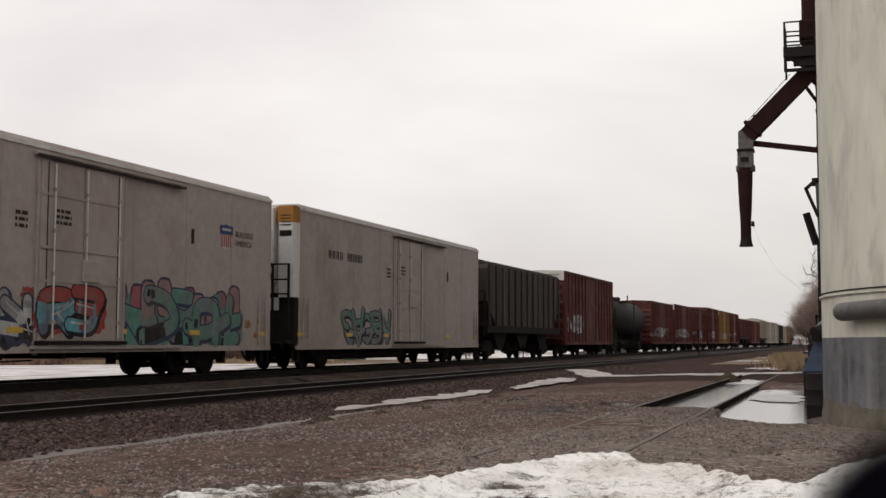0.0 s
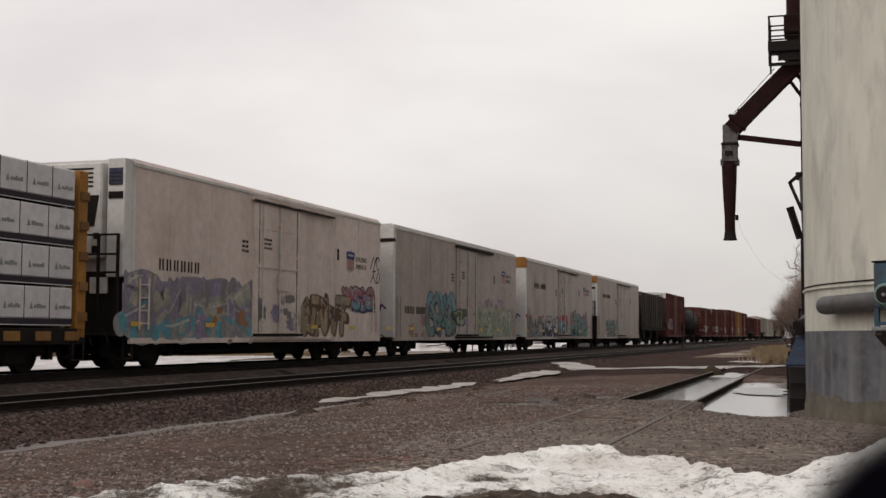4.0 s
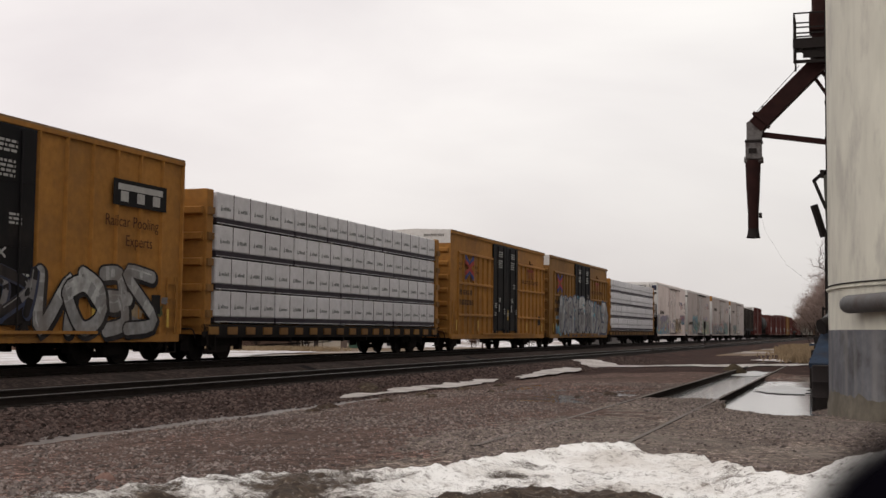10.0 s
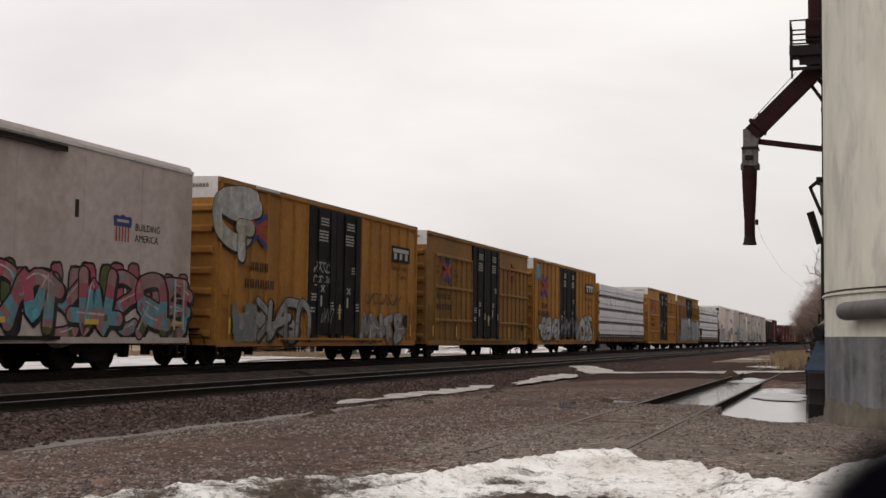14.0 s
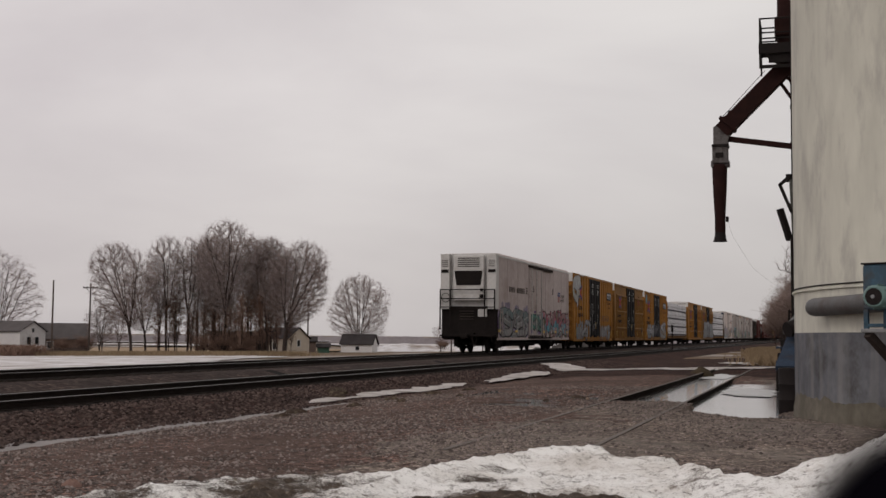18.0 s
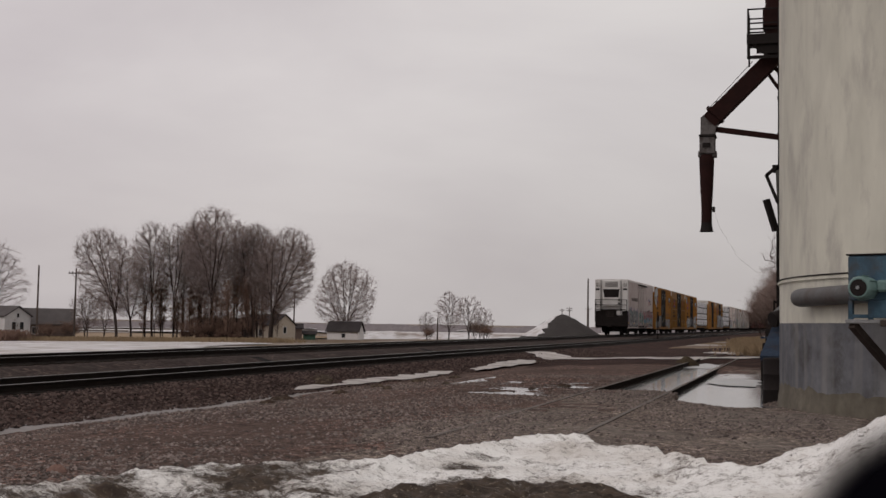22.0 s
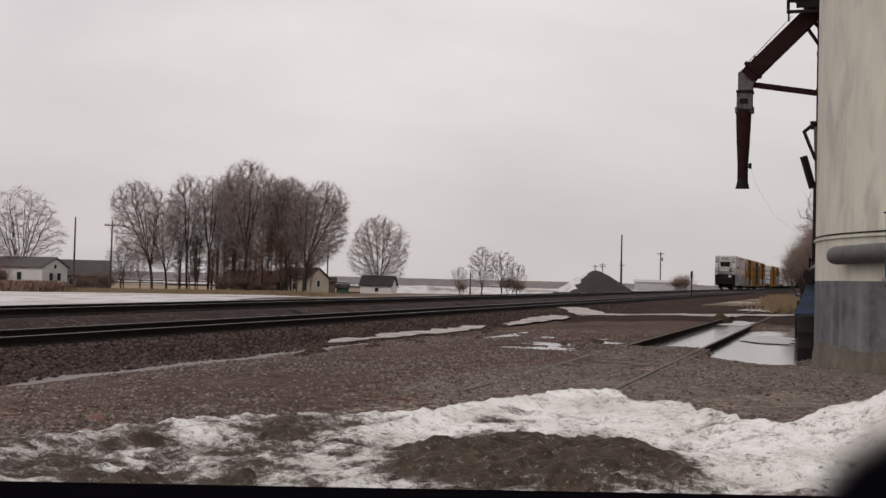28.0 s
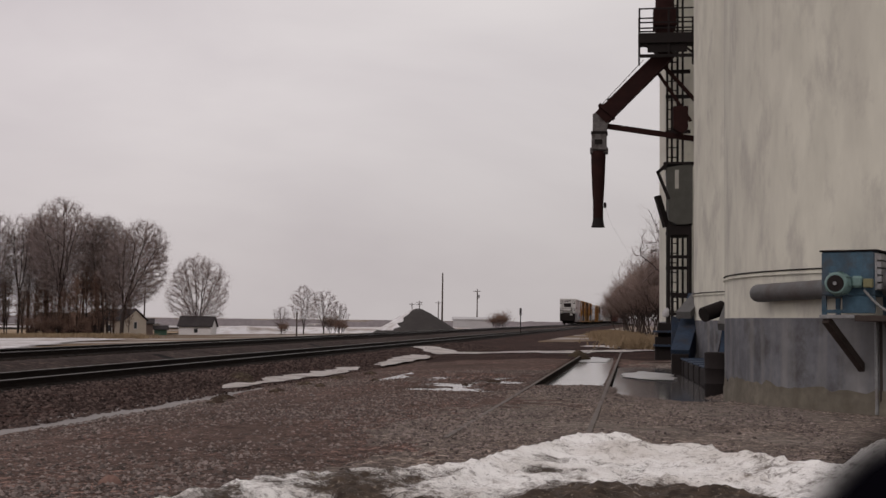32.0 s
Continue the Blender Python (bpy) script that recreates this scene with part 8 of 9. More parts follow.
# ---- trees, brush and grass ----
def grow(rnd, height, spread, levels=4, trunk=0.28, forks=(3, 4), up=0.55, split=0.3, twigs=10, lean=0.0, stems=1, twig_len=1.1, wide=1.2):
    """A bare tree: returns the limbs and the fine twigs as two shapes."""
    wood, fine = Shape(), Shape()

    def sprig(q, e, ln, w):
        side = e.orthogonal().normalized() * w
        tip = q + e * ln
        m = len(fine.v)
        side2 = e.cross(side).normalized() * w
        fine.v += [tuple(q + side), tuple(q - side * 0.5 + side2), tuple(q - side * 0.5 - side2), tuple(tip)]
        fine.f += [(m, m + 1, m + 3), (m + 1, m + 2, m + 3), (m + 2, m, m + 3)]
        for _ in range(3):
            q2 = q.lerp(tip, rnd.uniform(0.25, 0.9))
            e2 = (e + Vector((rnd.gauss(0, 0.55), rnd.gauss(0, 0.55), rnd.gauss(0.1, 0.4)))).normalized() * ln * rnd.uniform(0.35, 0.7)
            m = len(fine.v)
            fine.v += [tuple(q2 + side * 0.7), tuple(q2 - side * 0.7), tuple(q2 + e2)]
            fine.f += [(m, m + 1, m + 2)]

    def limb(p, d, length, r, lev):
        n = 4 if lev < 2 else 3
        pts = [p]
        for i in range(n):
            d = (d + Vector((rnd.gauss(0, 0.11), rnd.gauss(0, 0.11), rnd.gauss(0.07, 0.05)))).normalized()
            q = pts[-1] + d * (length / n)
            wood.tube(pts[-1], q, r * (1 - 0.5 * i / n), r * (1 - 0.5 * (i + 1) / n), 7 if lev == 0 else 5 if lev < 3 else 3, caps=False)
            pts.append(q)
        if lev >= levels - 1:
            for _ in range(twigs if lev >= levels else twigs // 2):
                k = rnd.randrange(1, len(pts))
                q = pts[k].lerp(pts[k - 1], rnd.random())
                e = (d + Vector((rnd.gauss(0, 0.6), rnd.gauss(0, 0.6), rnd.gauss(0.2, 0.4)))).normalized()
                sprig(q, e, twig_len * rnd.uniform(0.5, 1.2), max(0.006, r * 0.16))
        if lev >= levels:
            return
        kids = rnd.randint(*forks) + (2 if lev == 0 else 1 if lev == 1 else 0)
        a0 = rnd.random() * 6.28
        for k in range(kids):
            f = 1.0 if k == 0 else rnd.uniform(0.35, 1.0) if lev else rnd.uniform(0.55, 1.0)
            seg = min(n - 1, int(f * n))
            q = pts[seg].lerp(pts[seg + 1], f * n - seg) if f < 1 else pts[-1]
            ang = a0 + 2.4 * k + rnd.gauss(0, 0.3)
            sp = spread * rnd.uniform(0.7, 1.25) * (0.35 if k == 0 else 1.0)
            e = (d * up + Vector((math.cos(ang) * sp, math.sin(ang) * sp, rnd.uniform(0.05, 0.4)))).normalized()
            limb(q, e, length * rnd.uniform(0.62, 0.85) * (1.0 if k == 0 else 1.15 - 0.35 * f), r * (0.62 if k == 0 else rnd.uniform(0.4, 0.52)), lev + 1)

    for sidx in range(stems):
        t = 2.4 * sidx + rnd.random()
        o = 0.0 if stems == 1 else 0.35
        limb(Vector((o * math.cos(t), o * math.sin(t), -0.3)), Vector((lean + 0.3 * o * math.cos(t) * 2.2, 0.3 * o * math.sin(t) * 2.2, 1)).normalized(), height * split, trunk, 0)
    top = max(v[2] for v in fine.v)
    k = height / top
    for s in (wood, fine):
        s.v = [(x * k * wide, y * k * wide, z * k) for x, y, z in s.v]
    return wood, fine


def crowned_tree(rnd, height, width, leaders=3, clear=0.28, fork=0.2, lean=0.0, points=900, widest=0.6, fan=0.75, sprigs=9, twig_len=1.5, rise=0.5, heavy=1.1):
    """A bare tree: leaders run up into a rounded crown, and branches grow from them towards points strewn through it.
    clear: where the crown begins; widest: the height of its greatest width; fan: how far apart the leaders end."""
    step, reach, near = 0.45, 5.0, 0.5
    pos, up = [], []

    def grow_to(k, way):
        pos.append(pos[k] + way * step)
        up.append(k)
        return len(pos) - 1
    pos.append(np.array((0.0, 0.0, -0.3)))
    up.append(-1)
    k = 0
    base = np.array((lean * 0.5, 0.0, 1.0))
    while pos[k][2] < height * fork:
        w = base + np.array((rnd.gauss(0, 0.05), rnd.gauss(0, 0.05), 0))
        k = grow_to(k, w / np.linalg.norm(w))
    head = k
    axis_at = lambda z: lean * max(0.0, z - height * 0.1)
    for j in range(leaders):
        turn = 2.39996 * j + rnd.uniform(-0.4, 0.4)
        far = fan * math.sqrt((j + 0.3) / leaders)
        z1 = height * (0.9 - 0.2 * far ** 2)
        goal = np.array((axis_at(z1) + math.cos(turn) * width * 0.5 * far, math.sin(turn) * width * 0.5 * far, z1))
        k = max(1, head - rnd.randrange(0, 3))
        while goal[2] - pos[k][2] > 0.5:
            rest = goal - pos[k]
            w = rest / np.linalg.norm(rest) + np.array((rnd.gauss(0, 0.13), rnd.gauss(0, 0.13), 0.1))
            k = grow_to(k, w / np.linalg.norm(w))
    crown = []
    while len(crown) < points:
        z = rnd.uniform(clear, 1.0)
        q = (z - widest) / ((1.0 - widest) if z > widest else (widest - clear))
        r = math.sqrt(max(0.0, 1 - abs(q) ** 2.2)) * math.sqrt(rnd.uniform(0.02, 1.0))
        if rnd.random() > max(0.1, 1 - q * q) ** 0.5:
            continue
        a = rnd.uniform(0, 6.2832)
        f = 0.5 * width * r * (1 + 0.1 * math.sin(3 * a + 9 * z))
        crown.append((axis_at(z * height) + f * math.cos(a), f * math.sin(a), z * height))
    pts = np.array(crown)
    P = np.array(pos)
    best = np.linalg.norm(pts[:, None] - P[None], axis=2)
    who, gap = best.argmin(axis=1), best.min(axis=1)
    for _ in range(60):
        pull = {}
        for i in np.nonzero(gap < reach)[0]:
            d = pts[i] - pos[who[i]]
            pull.setdefault(int(who[i]), []).append(d / max(1e-6, np.linalg.norm(d)))
        if not pull:
            break
        fresh = []
        for k, ds in sorted(pull.items()):
            w = sum(ds) / len(ds) + np.array((rnd.gauss(0, 0.12), rnd.gauss(0, 0.12), rise + rnd.gauss(0, 0.06)))
            fresh.append(grow_to(k, w / max(1e-6, np.linalg.norm(w))))
        for k in fresh:
            d = np.linalg.norm(pts - pos[k], axis=1)
            m = d < gap
            gap[m], who[m] = d[m], k
        keep = gap > near
        pts, gap, who = pts[keep], gap[keep], who[keep]
        if not len(pts):
            break
    load = [0.0] * len(pos)
    for k in range(len(pos) - 1, 0, -1):
        load[k] = load[k] or 0.013 ** 2.25
        load[up[k]] += load[k]
    rad = [max(0.012, v ** (1 / 2.25)) * heavy for v in load]
    wood, fine = Shape(), Shape()
    V = [Vector(p) for p in pos]
    for k in range(1, len(pos)):
        u = up[k]
        r0 = min(rad[u], rad[k] * 1.25)
        wood.tube(V[u], V[k], r0, rad[k], 7 if rad[k] > 0.09 else 4 if rad[k] > 0.03 else 3, caps=False)
        if rad[k] > 0.045:
            continue
        e = (V[k] - V[u]).normalized()
        for q in range(sprigs):
            way = (e + 0.62 * Vector((rnd.gauss(0, 1), rnd.gauss(0, 1), rnd.gauss(0.6, 0.7))).normalized()).normalized()
            s0 = V[u].lerp(V[k], rnd.random())
            s1 = s0 + way * twig_len * rnd.uniform(0.5, 1.2)
            side = way.orthogonal().normalized() * 0.009
            m = len(fine.v)
            fine.v += [tuple(s0 + side), tuple(s0 - side), tuple(s1)]
            fine.f += [(m, m + 1, m + 2)]
    c = height / max(v[2] for v in fine.v)
    for sh in (wood, fine):
        sh.v = [(x * c, y * c, z * c) for x, y, z in sh.v]
    return wood, fine


def tree_model(seed, height, spread, trunk, twig_mat, label, category="tree", name="tree", **kw):
    rnd = random.Random(seed)
    wood, fine = grow(rnd, height, spread, trunk=trunk, **kw)
    t = thing(name, label, category)
    part("trunk", raw_mesh("trunk", wood, M_BARK), None, t)
    part("crown", raw_mesh("crown", fine, twig_mat, False), None, t)
    return t


def crown_model(seed, label, twig_mat, **kw):
    wood, fine = crowned_tree(random.Random(seed), **kw)
    t = thing("tree", label, "tree")
    part("trunk", raw_mesh("trunk", wood, M_BARK), None, t)
    part("crown", raw_mesh("crown", fine, twig_mat, False), None, t)
    return t


def place(model, spots, group=""):
    """Copies of a tree: (x, y, size, turn) each; the model takes the first spot."""
    for i, (x, y, k, turn) in enumerate(spots):
        m = pose(x, y, land(x, y) - 0.05, 0, 0, turn)
        t = model if i == 0 else copy_thing(model, m)
        t.matrix_basis = m @ Matrix.Scale(k, 4)
        if group:
            t["group"] = group


def build_trees():
    g = "trees of the grove"
    a = crown_model(1, "tall bare cottonwood in the grove beyond the tracks", M_TWIG, height=21.6, width=10.6, leaders=6, clear=0.28, fork=0.3, points=1700, widest=0.72, fan=0.7)
    b = crown_model(2, "tall slender bare tree in the grove beyond the tracks", M_TWIG, height=19.8, width=7.8, leaders=4, clear=0.3, fork=0.3, points=1050, widest=0.7, fan=0.6)
    c = crown_model(3, "leaning bare tree with a rounded crown beside the grove", M_TWIG, height=18.4, width=11.4, leaders=6, clear=0.24, fork=0.26, lean=-0.2, points=1600, widest=0.66, fan=0.75)
    place(a, [(-85.1, 169.5, 1.0, 10), (-89.7, 175, 0.92, 130), (-81.7, 177, 0.9, 220)], g)
    place(b, [(-95.5, 170, 0.98, 0), (-92.9, 172, 0.98, 90), (-80.9, 173, 0.95, 200), (-80.4, 176, 0.97, 300), (-94.5, 178, 0.96, 45), (-83.6, 174, 0.98, 140), (-98.3, 173, 0.82, 250), (-91.1, 177, 1.0, 20)], g)
    place(c, [(-96.4, 161.4, 0.98, 0), (-75.7, 170, 1.0, 180), (-100.1, 172, 0.8, 60), (-79.4, 179, 0.92, 200)], g)
    s = crown_model(9, "slender reddish sapling among the grove's trunks", M_REDTWIG, height=11.0, width=2.8, leaders=2, clear=0.16, fork=0.12, points=240, widest=0.55, fan=0.5, twig_len=1.0, rise=0.6, heavy=1.1, sprigs=18)
    rnd = random.Random(41)
    place(s, [(-97.0 + 20.3 * (i + rnd.random()) / 38, rnd.uniform(167.5, 177), rnd.uniform(0.6, 1.12), rnd.uniform(0, 360)) for i in range(38)], "saplings of the grove")
    d = crown_model(4, "round-crowned bare tree standing alone behind the shed", M_TWIG, height=16.2, width=13.4, leaders=13, clear=0.1, fork=0.12, points=1300, widest=0.52, fan=0.85, rise=0.6, heavy=1.0)
    place(d, [(-82.2, 220.3, 1.0, 0), (-121.3, 163, 1.1, 80), (-141, 152, 1.1, 200)])
    e = crown_model(5, "thin bare tree in the field beyond the tracks", M_TWIG, height=9.6, width=6.6, leaders=4, clear=0.18, fork=0.14, points=520, widest=0.62, fan=0.7, twig_len=0.9, heavy=1.0, sprigs=9)
    place(e, [(-64.5, 231, 1.05, 0), (-61.3, 234, 0.95, 120), (-67.6, 226, 0.6, 200), (-57.9, 233, 0.68, 300), (-99, 190, 1.0, 40), (-116, 190, 0.9, 10), (-110, 175, 0.9, 70), (-106, 168, 0.85, 200)])
    f = tree_model(6, 5.5, 0.8, 0.05, M_REDTWIG, "low reddish bare shrub", "shrub", "shrub", split=0.3, forks=(3, 3), levels=3, twigs=7, stems=5, twig_len=0.7)
    place(f, [(-66.5, 224, 0.5, 0), (-57.2, 232, 0.6, 70), (-32.5, 298, 0.95, 10), (-34.5, 300, 0.8, 200), (-60, 236, 0.8, 100), (-85, 168, 0.7, 250), (-88, 168, 0.7, 80), (-82, 170, 0.7, 160), (-86.5, 184, 0.8, 10), (-89.5, 183, 0.8, 60), (-107.5, 166.5, 0.7, 90),
              (-113, 158, 0.7, 10), (-106, 158, 0.6, 60), (-120, 158, 0.8, 130)] +
          [(-111.5 - 1.35 * i, 145 + 1.5 * math.sin(i * 2.3), 0.74 + 0.14 * math.sin(i * 1.7), 47 * i) for i in range(13)] + [(-88.5 + 1.6 * i, 168 + math.sin(i * 2.9), 0.36 + 0.1 * math.sin(i * 1.9), 61 * i) for i in range(6)])
    h = tree_model(7, 6.4, 0.5, 0.05, M_THICKET, "dense reddish-brown thicket along the siding", "shrub", "shrub", split=0.34, forks=(3, 4), levels=3, twigs=9, stems=6, twig_len=0.8)
    place(h, [(x + 0.5, y, k * 1.5, t) for x, y, k, t in [(0.9, 92, 0.9, 0), (1.4, 97, 0.9, 120), (0.2, 108, 0.9, 250), (1.2, 106, 1.0, 310), (-0.6, 120, 0.85, 20), (0.6, 118, 0.95, 80), (-1.6, 134, 0.85, 140),
              (0.0, 132, 0.95, 200), (2.0, 84, 0.7, 260), (-2.4, 150, 0.8, 30), (-0.9, 148, 0.95, 90), (-3.4, 172, 0.8, 160), (-1.6, 168, 0.9, 230)]],
          "thicket along the siding")
    k = tree_model(8, 9.6, 0.85, 0.14, M_TWIG, "bare tree leaning out of the thicket by the siding", split=0.3, levels=4, forks=(3, 3), twigs=8, lean=-0.2)
    place(k, [(2.8, 100, 1.2, 40)])
    q = crown_model(12, "old bare tree with crooked limbs behind the silo", M_TWIG, height=8.2, width=7.0, leaders=5, clear=0.4, fork=0.34, lean=-0.16, points=260, widest=0.72, fan=0.9, sprigs=6, twig_len=0.7, rise=0.15, heavy=1.3)
    place(q, [(2.1, 78, 1.0, 0)])


build_trees()


def blades(name, count, area, height, mat, label, seed):
    rnd = random.Random(seed)
    sh = Shape()
    for _ in range(count):
        x, y = area(rnd)
        z = land(x, y)
        a, h, w = rnd.uniform(0, 6.28), height * rnd.uniform(0.4, 1.2), 0.02 + 0.0004 * y
        bx, by = rnd.gauss(0, 0.35) * h, rnd.gauss(0, 0.35) * h
        m = len(sh.v)
        sh.v += [(x + w * math.cos(a), y + w * math.sin(a), z), (x - w * math.cos(a), y - w * math.sin(a), z), (x + bx * 0.5, y + by * 0.5, z + h * 0.7), (x + bx, y + by, z + h)]
        sh.f += [(m, m + 1, m + 2), (m + 1, m + 3, m + 2)]
    return tagged(new(name, raw_mesh(name, sh, mat, False)), label, "grass", kind="stuff")


def verge(rnd):
    y = 62 + 90 * rnd.random()
    c = lerp_table([(62, -1.0), (75, -1.2), (100, -2.4), (150, -4.5)], y)
    return c + rnd.gauss(0, 0.9), y


def far_verge(rnd):
    y = -10 + 230 * rnd.random()
    w = -22.5 - 16 * rnd.random() ** 1.5
    return w + S * y, y


blades("dry_grass", 9000, verge, 0.55, M_GRASS, "tall dry tan grass beside the siding", 1)
blades("dry_grass", 16000, lambda r: (lambda q: (-70 - 46 * q + r.gauss(0, 2), 160 - 14 * q + r.gauss(0, 3)))(r.random()), 0.7, M_GRASS, "dry tan weeds along the edge of the grove", 2)
blades("dry_grass", 5000, lambda r: (lambda s: (-76 - 44 * s + r.gauss(0, 2), 166 - 14 * s + r.gauss(0, 3)))(r.random()), 0.6, M_REDTWIG, "dry brown brush under the grove", 3)
blades("dry_grass", 22000, far_verge, 0.2, M_GRASS, "short dry tan grass along the far side of the tracks", 8)
blades("dry_weeds", 12000, lambda r: (-101 - 30 * r.random(), 144 + r.gauss(0, 1.6)), 1.5, M_REDTWIG, "tall brown weeds in front of the white house", 6)


# ---- houses, sheds, poles and the gravel heap ----
def ring_frame(lo, hi, k, ax, d0, d1):
    """A rectangular frame of width k round an opening, from depth d0 to d1 along ax."""
    sh = Shape()
    for d in (d0, d1):
        for e in (0, k):
            for u, v in ((lo[0] - e, lo[1] - e), (hi[0] + e, lo[1] - e), (hi[0] + e, hi[1] + e), (lo[0] - e, hi[1] + e)):
                sh.v.append((u, d, v) if ax == "y" else (d, u, v))
    for i in range(4):
        j = (i + 1) % 4
        sh.f += [(i, j, j + 4, i + 4), (i + 8, i + 12, j + 12, j + 8), (i, i + 8, j + 8, j), (i + 4, j + 4, j + 12, i + 12)]
    return sh


def cottage(name, label, x, y, turn, w, d, wall_h, roof_h, wall_mat, roof_mat, windows=(), door=None, base=None, gable_windows=()):
    z = land(x, y) if base is None else base
    t = thing(name, label, "house" if name == "house" else "shed", pose(x, y, z - 0.1, 0, 0, turn))
    part("wall", Shape().prism([(-w / 2, 0), (w / 2, 0), (w / 2, wall_h), (-w / 2, wall_h)], "y", 0, d), wall_mat, t)
    for lo in (-w / 2, w / 2 - 0.1):
        part("gable", Shape().prism([(0, wall_h), (d, wall_h), (d / 2, wall_h + roof_h)], "x", lo, lo + 0.1), wall_mat, t)
    rf = Shape()
    o = 0.3
    rf.prism([(-o, wall_h - 0.12), (d / 2, wall_h + roof_h), (d + o, wall_h - 0.12), (d + o, wall_h + 0.02), (d / 2, wall_h + roof_h + 0.16), (-o, wall_h + 0.02)], "x", -w / 2 - o, w / 2 + o)
    part("roof", rf, roof_mat, t)
    for wx, wz, ww, wh in windows:
        wd = part("window", Shape().box(wx - ww / 2, wx + ww / 2, -0.04, 0.02, wz, wz + wh), M_WINDOW, t)
        part("window_frame", ring_frame((wx - ww / 2, wz), (wx + ww / 2, wz + wh), 0.08, "y", -0.06, -0.042), M_WHITEWOOD, wd)
    for wy, wz, ww, wh in gable_windows:
        wd = part("window", Shape().box(w / 2 - 0.02, w / 2 + 0.03, wy - ww / 2, wy + ww / 2, wz, wz + wh), M_WINDOW, t)
        part("window_frame", ring_frame((wy - ww / 2, wz), (wy + ww / 2, wz + wh), 0.1, "x", w / 2 + 0.032, w / 2 + 0.055), M_WHITEWOOD, wd)
    if door:
        part("door", Shape().box(door - 0.45, door + 0.45, -0.04, 0.02, 0.05, 2.05), M_DARKROOF, t)
    return t


BROWNWALL = material("brown_siding", (0.16, 0.12, 0.105), 0.9)
cottage("shed", "small white shed with a dark shingle roof", -80.6, 214.5, 6, 6.0, 4.4, 2.0, 1.75, M_WHITEWOOD, M_DARKROOF, [(0.2, 0.85, 0.7, 0.75)], base=-2.0)
cottage("house", "small pale house with a low gabled roof among the trees", -90, 196.5, -22, 9, 5.2, 2.9, 1.8, M_TANWOOD, M_DARKROOF, [(-1.2, 1.0, 0.9, 1.1), (1.2, 1.0, 0.9, 1.1)], base=-1.9, gable_windows=[(2.6, 1.5, 0.7, 1.1)])
cottage("shed", "small green garden shed", -83.6, 205.5, 22, 2.2, 2.2, 1.5, 0.5, M_GREEN, M_DARKROOF, base=-2.0)
cottage("shed", "dark open shed beside the pale house", -86.0, 204, 22, 2.9, 3.0, 2.3, 0.7, BROWNWALL, M_DARKROOF, base=-1.8)
cottage("house", "white clapboard house with a grey roof", -117.4, 156.6, -6.4, 11, 5.5, 2.9, 1.4, M_WHITEWOOD, M_GREYROOF, [(-2, 0.9, 0.9, 1.2), (1.1, 0.9, 0.9, 1.2)], base=-1.1, gable_windows=[(1.9, 0.9, 0.8, 1.1), (3.6, 0.9, 0.8, 1.1), (2.75, 2.7, 0.5, 0.6)])
cottage("house", "tall brown weathered house behind the brush", -126.5, 150, -28, 7.5, 6.5, 2.9, 2.6, BROWNWALL, M_GREYROOF, base=-1.0)
cottage("house", "brown weathered house beyond the fields", -118, 176, 34, 8, 7, 2.6, 2.5, BROWNWALL, M_GREYROOF, [(-2, 1, 0.9, 1.1)], base=-2.0)
cottage("house", "dark low house hidden in the grove", -89.8, 184.2, 26, 9.6, 7, 2.2, 1.6, BROWNWALL, M_DARKROOF, [(-3, 1, 0.9, 1.1), (2, 1, 0.9, 1.1)], base=-1.8)
cottage("shed", "long pale metal building far down the line", -46, 347, 8, 11.5, 8, 2.8, 0.5, M_FARBLDG, M_FARBLDG, base=-0.6)


def pole(x, y, h, arms=0, label="weathered wooden utility pole", r=0.16, base=None):
    z = land(x, y) if base is None else base
    t = thing("utility_pole", label, "pole", pose(x, y, z - 0.3))
    part("mast", Shape().tube((0, 0, 0), (0.03 * h / 10, 0, h + 0.3), r, r * 0.65, 10), M_WOODPOLE, t, smooth=True)
    for i in range(arms):
        zz = h - 0.4 - 0.8 * i
        part("cross_arm", Shape().box(-1.25, 1.25, -0.07, 0.07, zz - 0.08, zz + 0.08), M_WOODPOLE, t)
        for k in (-1.15, -0.6, 0.6, 1.15):
            part("insulator", Shape().lathe([(0.06, 0), (0.08, 0.08), (0.04, 0.2)], 8), M_DARKSTEEL, t, at=pose(k, 0, zz + 0.08))
        part("arm_brace", Shape().beam((-0.7, -0.08, zz), (0, -0.08, zz - 0.7), 0.05, 0.05).beam((0.7, -0.08, zz), (0, -0.08, zz - 0.7), 0.05, 0.05), M_WOODPOLE, t)
    return t


pole(-39.65, 246.8, 12.0, label="tall bare wooden pole beside the gravel heap", r=0.2)
p2 = pole(-51.0, 396.7, 13.3, 1, "wooden utility pole with a crossarm and transformer", 0.24)
part("transformer", Shape().lathe([(0.01, 0), (0.35, 0.02), (0.35, 1.1), (0.1, 1.2), (0.01, 1.2)], 14), M_GALV, p2, at=pose(0.5, -0.2, 10.6), smooth=True)
pole(-86.6, 492, 11.5, 2, "distant wooden utility pole with crossarms", 0.24)
pole(-92, 505, 11, 1, "distant wooden utility pole with a crossarm", 0.24)
pole(-80, 500, 11.5, 1, "distant wooden utility pole with a crossarm", 0.24)
pole(-101.5, 148.7, 10.7, label="bare wooden pole beside the white house")
pole(-102.7, 159.9, 10.8, 1)
pole(-89.4, 212, 9.6, 1)
pole(-44.5, 153.7, 3.2, label="short dark marker post across the tracks", r=0.11)
sg = thing("track_marker", "slim dark steel marker post beside the track", "post", pose(-12.6, 122, land(-12.6, 122) - 0.1))
part("post", Shape().tube((0, 0, 0), (0, 0, 2.5), 0.05, n=8), M_DARKSTEEL, sg)
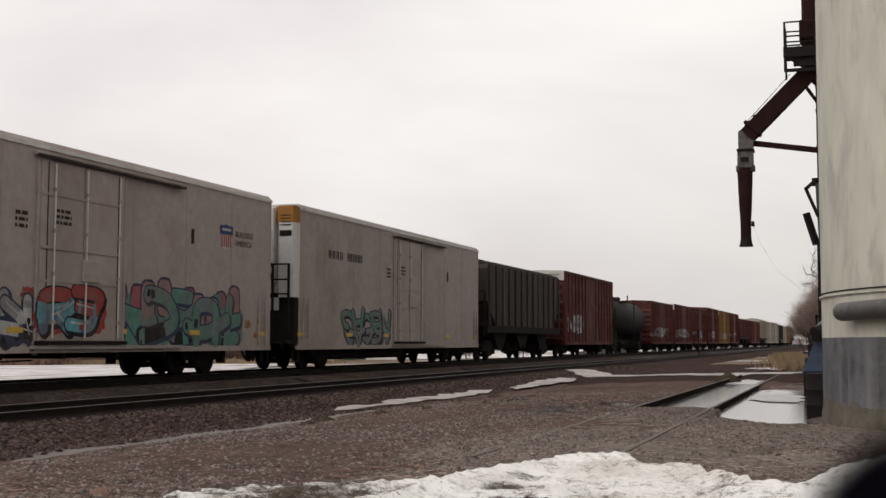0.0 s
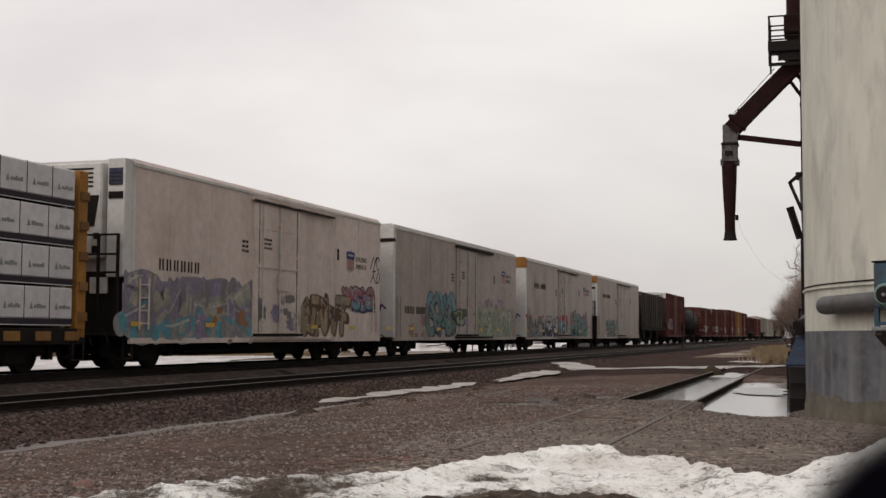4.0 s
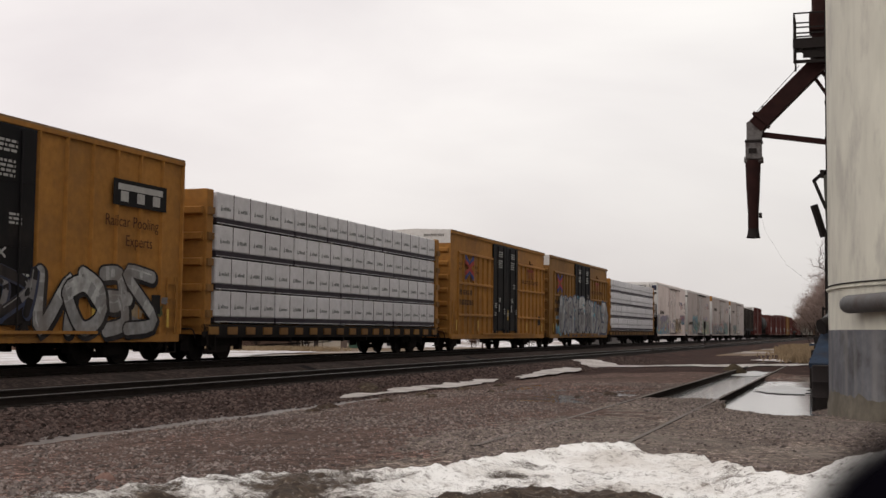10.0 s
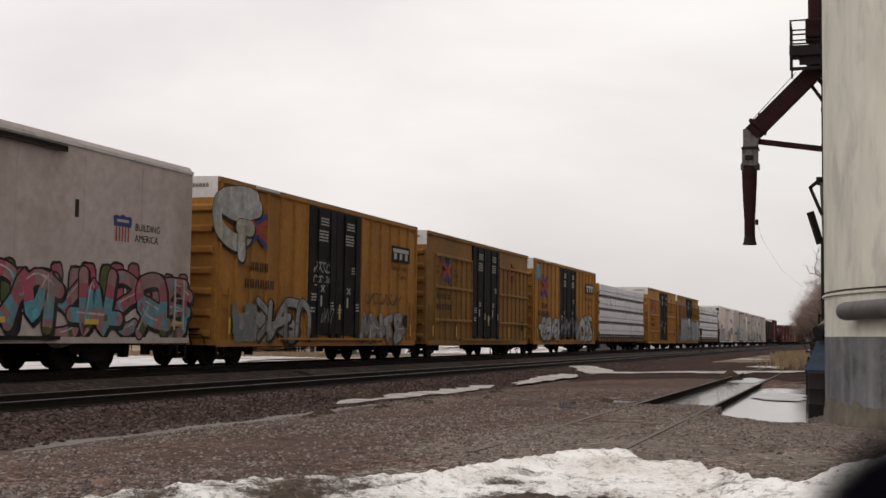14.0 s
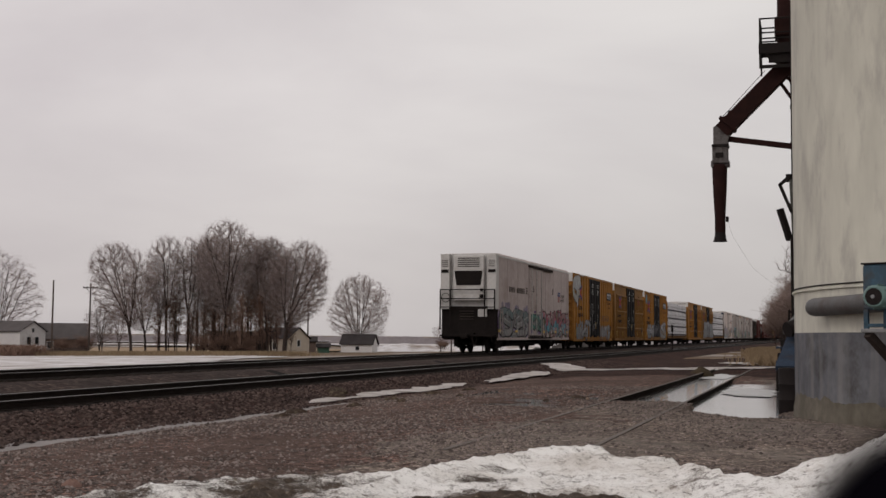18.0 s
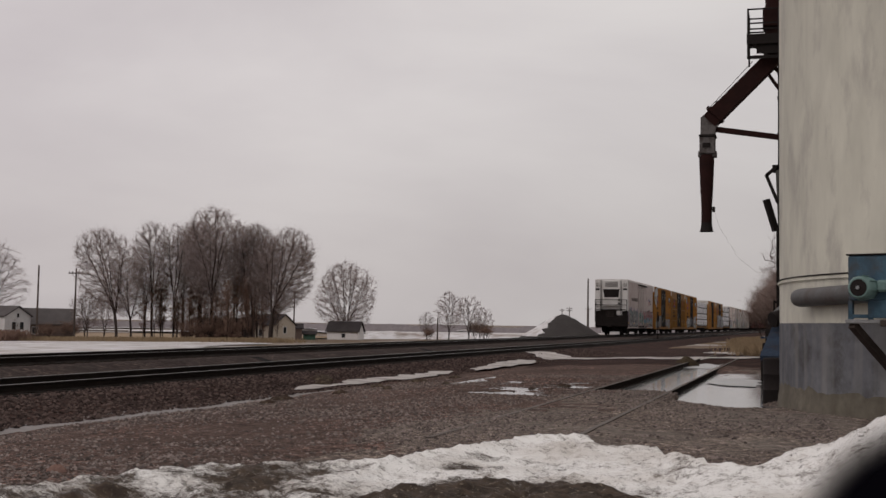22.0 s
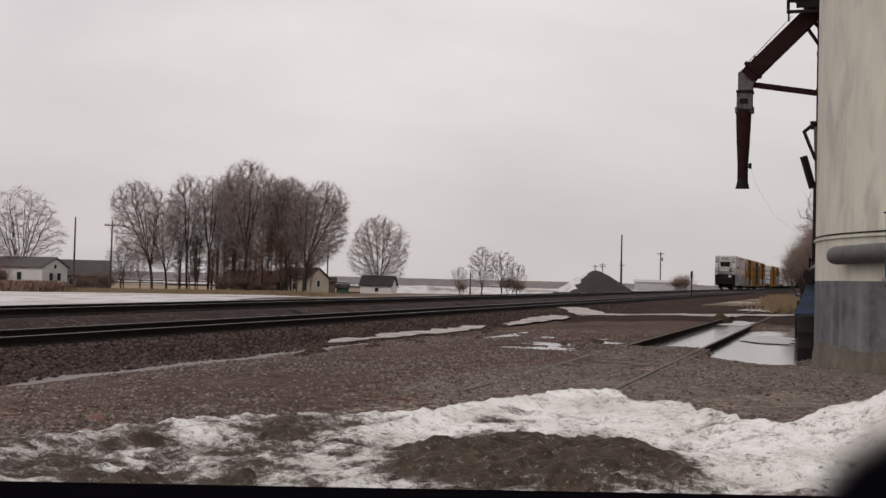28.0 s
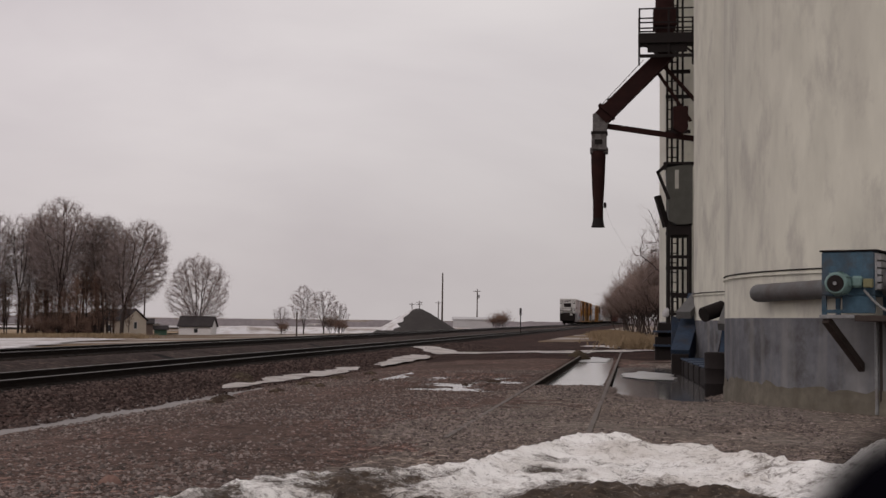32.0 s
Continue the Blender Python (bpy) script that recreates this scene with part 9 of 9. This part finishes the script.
part("plate", Shape().box(-0.11, 0.11, -0.03, 0.0, 1.9, 2.6, 0.01), M_DARKSTEEL, sg)


def heap():
    sh, cap = Shape(), Shape()

    def hz(x, y):
        r = math.hypot(x / 8.3, y / 8.3)
        return max(-0.2, 5.3 * (1.02 - math.hypot(r, 0.16)) + 0.12 * nz(x, y, 0.8, 3) + 0.05 * nz(x, y, 2.5, 5))
    ax = axis([(-9.5, 9.5, 0.32)])
    sh.grid(ax, ax, hz)
    t = thing("gravel_heap", "cone of dark gravel with snow on its side", "heap", pose(-42.0, 231, land(-42, 231)))
    part("gravel", raw_mesh("gravel", sh, M_PILE), None, t)
    n = 14
    for j in range(n + 1):
        for i in range(7):
            r = 0.35 + 7.6 * j / n
            wid = 0.34 + 0.07 * math.sin(j * 1.7)
            a = math.radians(224) + (i / 6 - 0.5) * 2 * wid * (0.7 + 0.5 * j / n) + 0.05 * math.sin(j * 2.3)
            x, y = r * math.cos(a), r * math.sin(a)
            cap.v.append((x, y, hz(x, y) + 0.09))
    cap.f = [(j * 7 + i, j * 7 + i + 1, (j + 1) * 7 + i + 1, (j + 1) * 7 + i) for j in range(n) for i in range(6)]
    part("snow_streak", raw_mesh("snow_streak", cap, M_SNOWFIELD), None, t, "white snow left on the slope")


heap()

CLODS = [(-10.95, 27.8, 0.2), (-8.98, 20.6, 0.1), (-9.1, 21.2, 0.12), (-8.7, 19.6, 0.08), (-8.6, 22.9, 0.1), (-8.2, 24.6, 0.09), (-8.9, 26.0, 0.1), (-9.0, 29.5, 0.12), (-8.6, 31.5, 0.1), (-7.4, 26.3, 0.08), (-5.3, 25.6, 0.09), (-4.9, 27.2, 0.11)]
for k, (x, y, r) in enumerate(CLODS):
    t = thing("clod", "dark clod of thawed earth lying on the gravel", "earth", pose(x, y, land(x, y), 0, 0, 40 * k), group="clods along the ditch")
    rnd = random.Random(90 + k)
    sh = Shape().lathe([(r * 1.5, -0.05), (r * 1.2, r * 0.2), (r * 0.8, r * 0.5), (r * 0.3, r * 0.7), (0.01, r * 0.75)], 12)
    sh.v = [(a * rnd.uniform(0.75, 1.3), b * rnd.uniform(0.75, 1.3) * 1.5, c * rnd.uniform(0.8, 1.2)) for a, b, c in sh.v]
    part("lump", sh, M_SOIL, t, smooth=True)

for k, (x, y, r, m, lab) in enumerate(((-3.85, 47.5, 0.4, material("grassy_earth", (0.085, 0.066, 0.042), 0.95, (0.045, 0.035, 0.025), scale=4, fine=20, amount=0.8, bump=0.8), "small mound of earth and dry grass between the rails"), (-10.35, 26.3, 0.2, M_SOIL, "dark clod of earth beside the ballast"), (-5.8, 8.85, 0.075, material("pink_fieldstone", (0.24, 0.15, 0.125), 0.85, (0.16, 0.1, 0.085), scale=8, fine=40, amount=0.6, bump=0.3), "reddish fieldstone lying in the yard"))):
    t = thing("clod", lab, "stone" if k == 2 else "earth", pose(x, y, land(x, y)))
    rnd = random.Random(k)
    sh = Shape().lathe([(r * 1.3, -0.05), (r * 1.05, r * 0.25), (r * 0.7, r * 0.6), (r * 0.3, r * 0.8), (0.01, r * 0.85)], 14)
    sh.v = [(a * rnd.uniform(0.85, 1.15), b * rnd.uniform(0.85, 1.15), c * rnd.uniform(0.85, 1.1)) for a, b, c in sh.v]
    part("lump", sh, m, t, smooth=True)


# ---- what moves ----
V, TAIL = 13.2, -175.9


def motions():
    times = [0.0, 0.1, 0.2, 1.0] + [2.0 * i for i in range(1, 16)] + [31.0, 31.8, 31.9, 32.0]
    heading = -math.degrees(math.atan(S))
    for car, u in TRAIN:
        rows = []
        for t in times:
            y = TAIL + V * t + u
            rows.append((t, pose(FAR_C + S * y, y, FAR_Z + GRADE * y, math.degrees(math.atan(GRADE)), 0, heading)))
        walk(car, rows)
    off = pose(0.0262, -0.0168, -0.064)
    walk(HOOD, [(t, m @ off) for t, m in ROWS])
    start = ROWS[0][1].translation
    walk(CAR_DOOR, [(t, pose(m.translation.x - start.x, m.translation.y * 0.3, 0)) for t, m in ROWS])


motions()
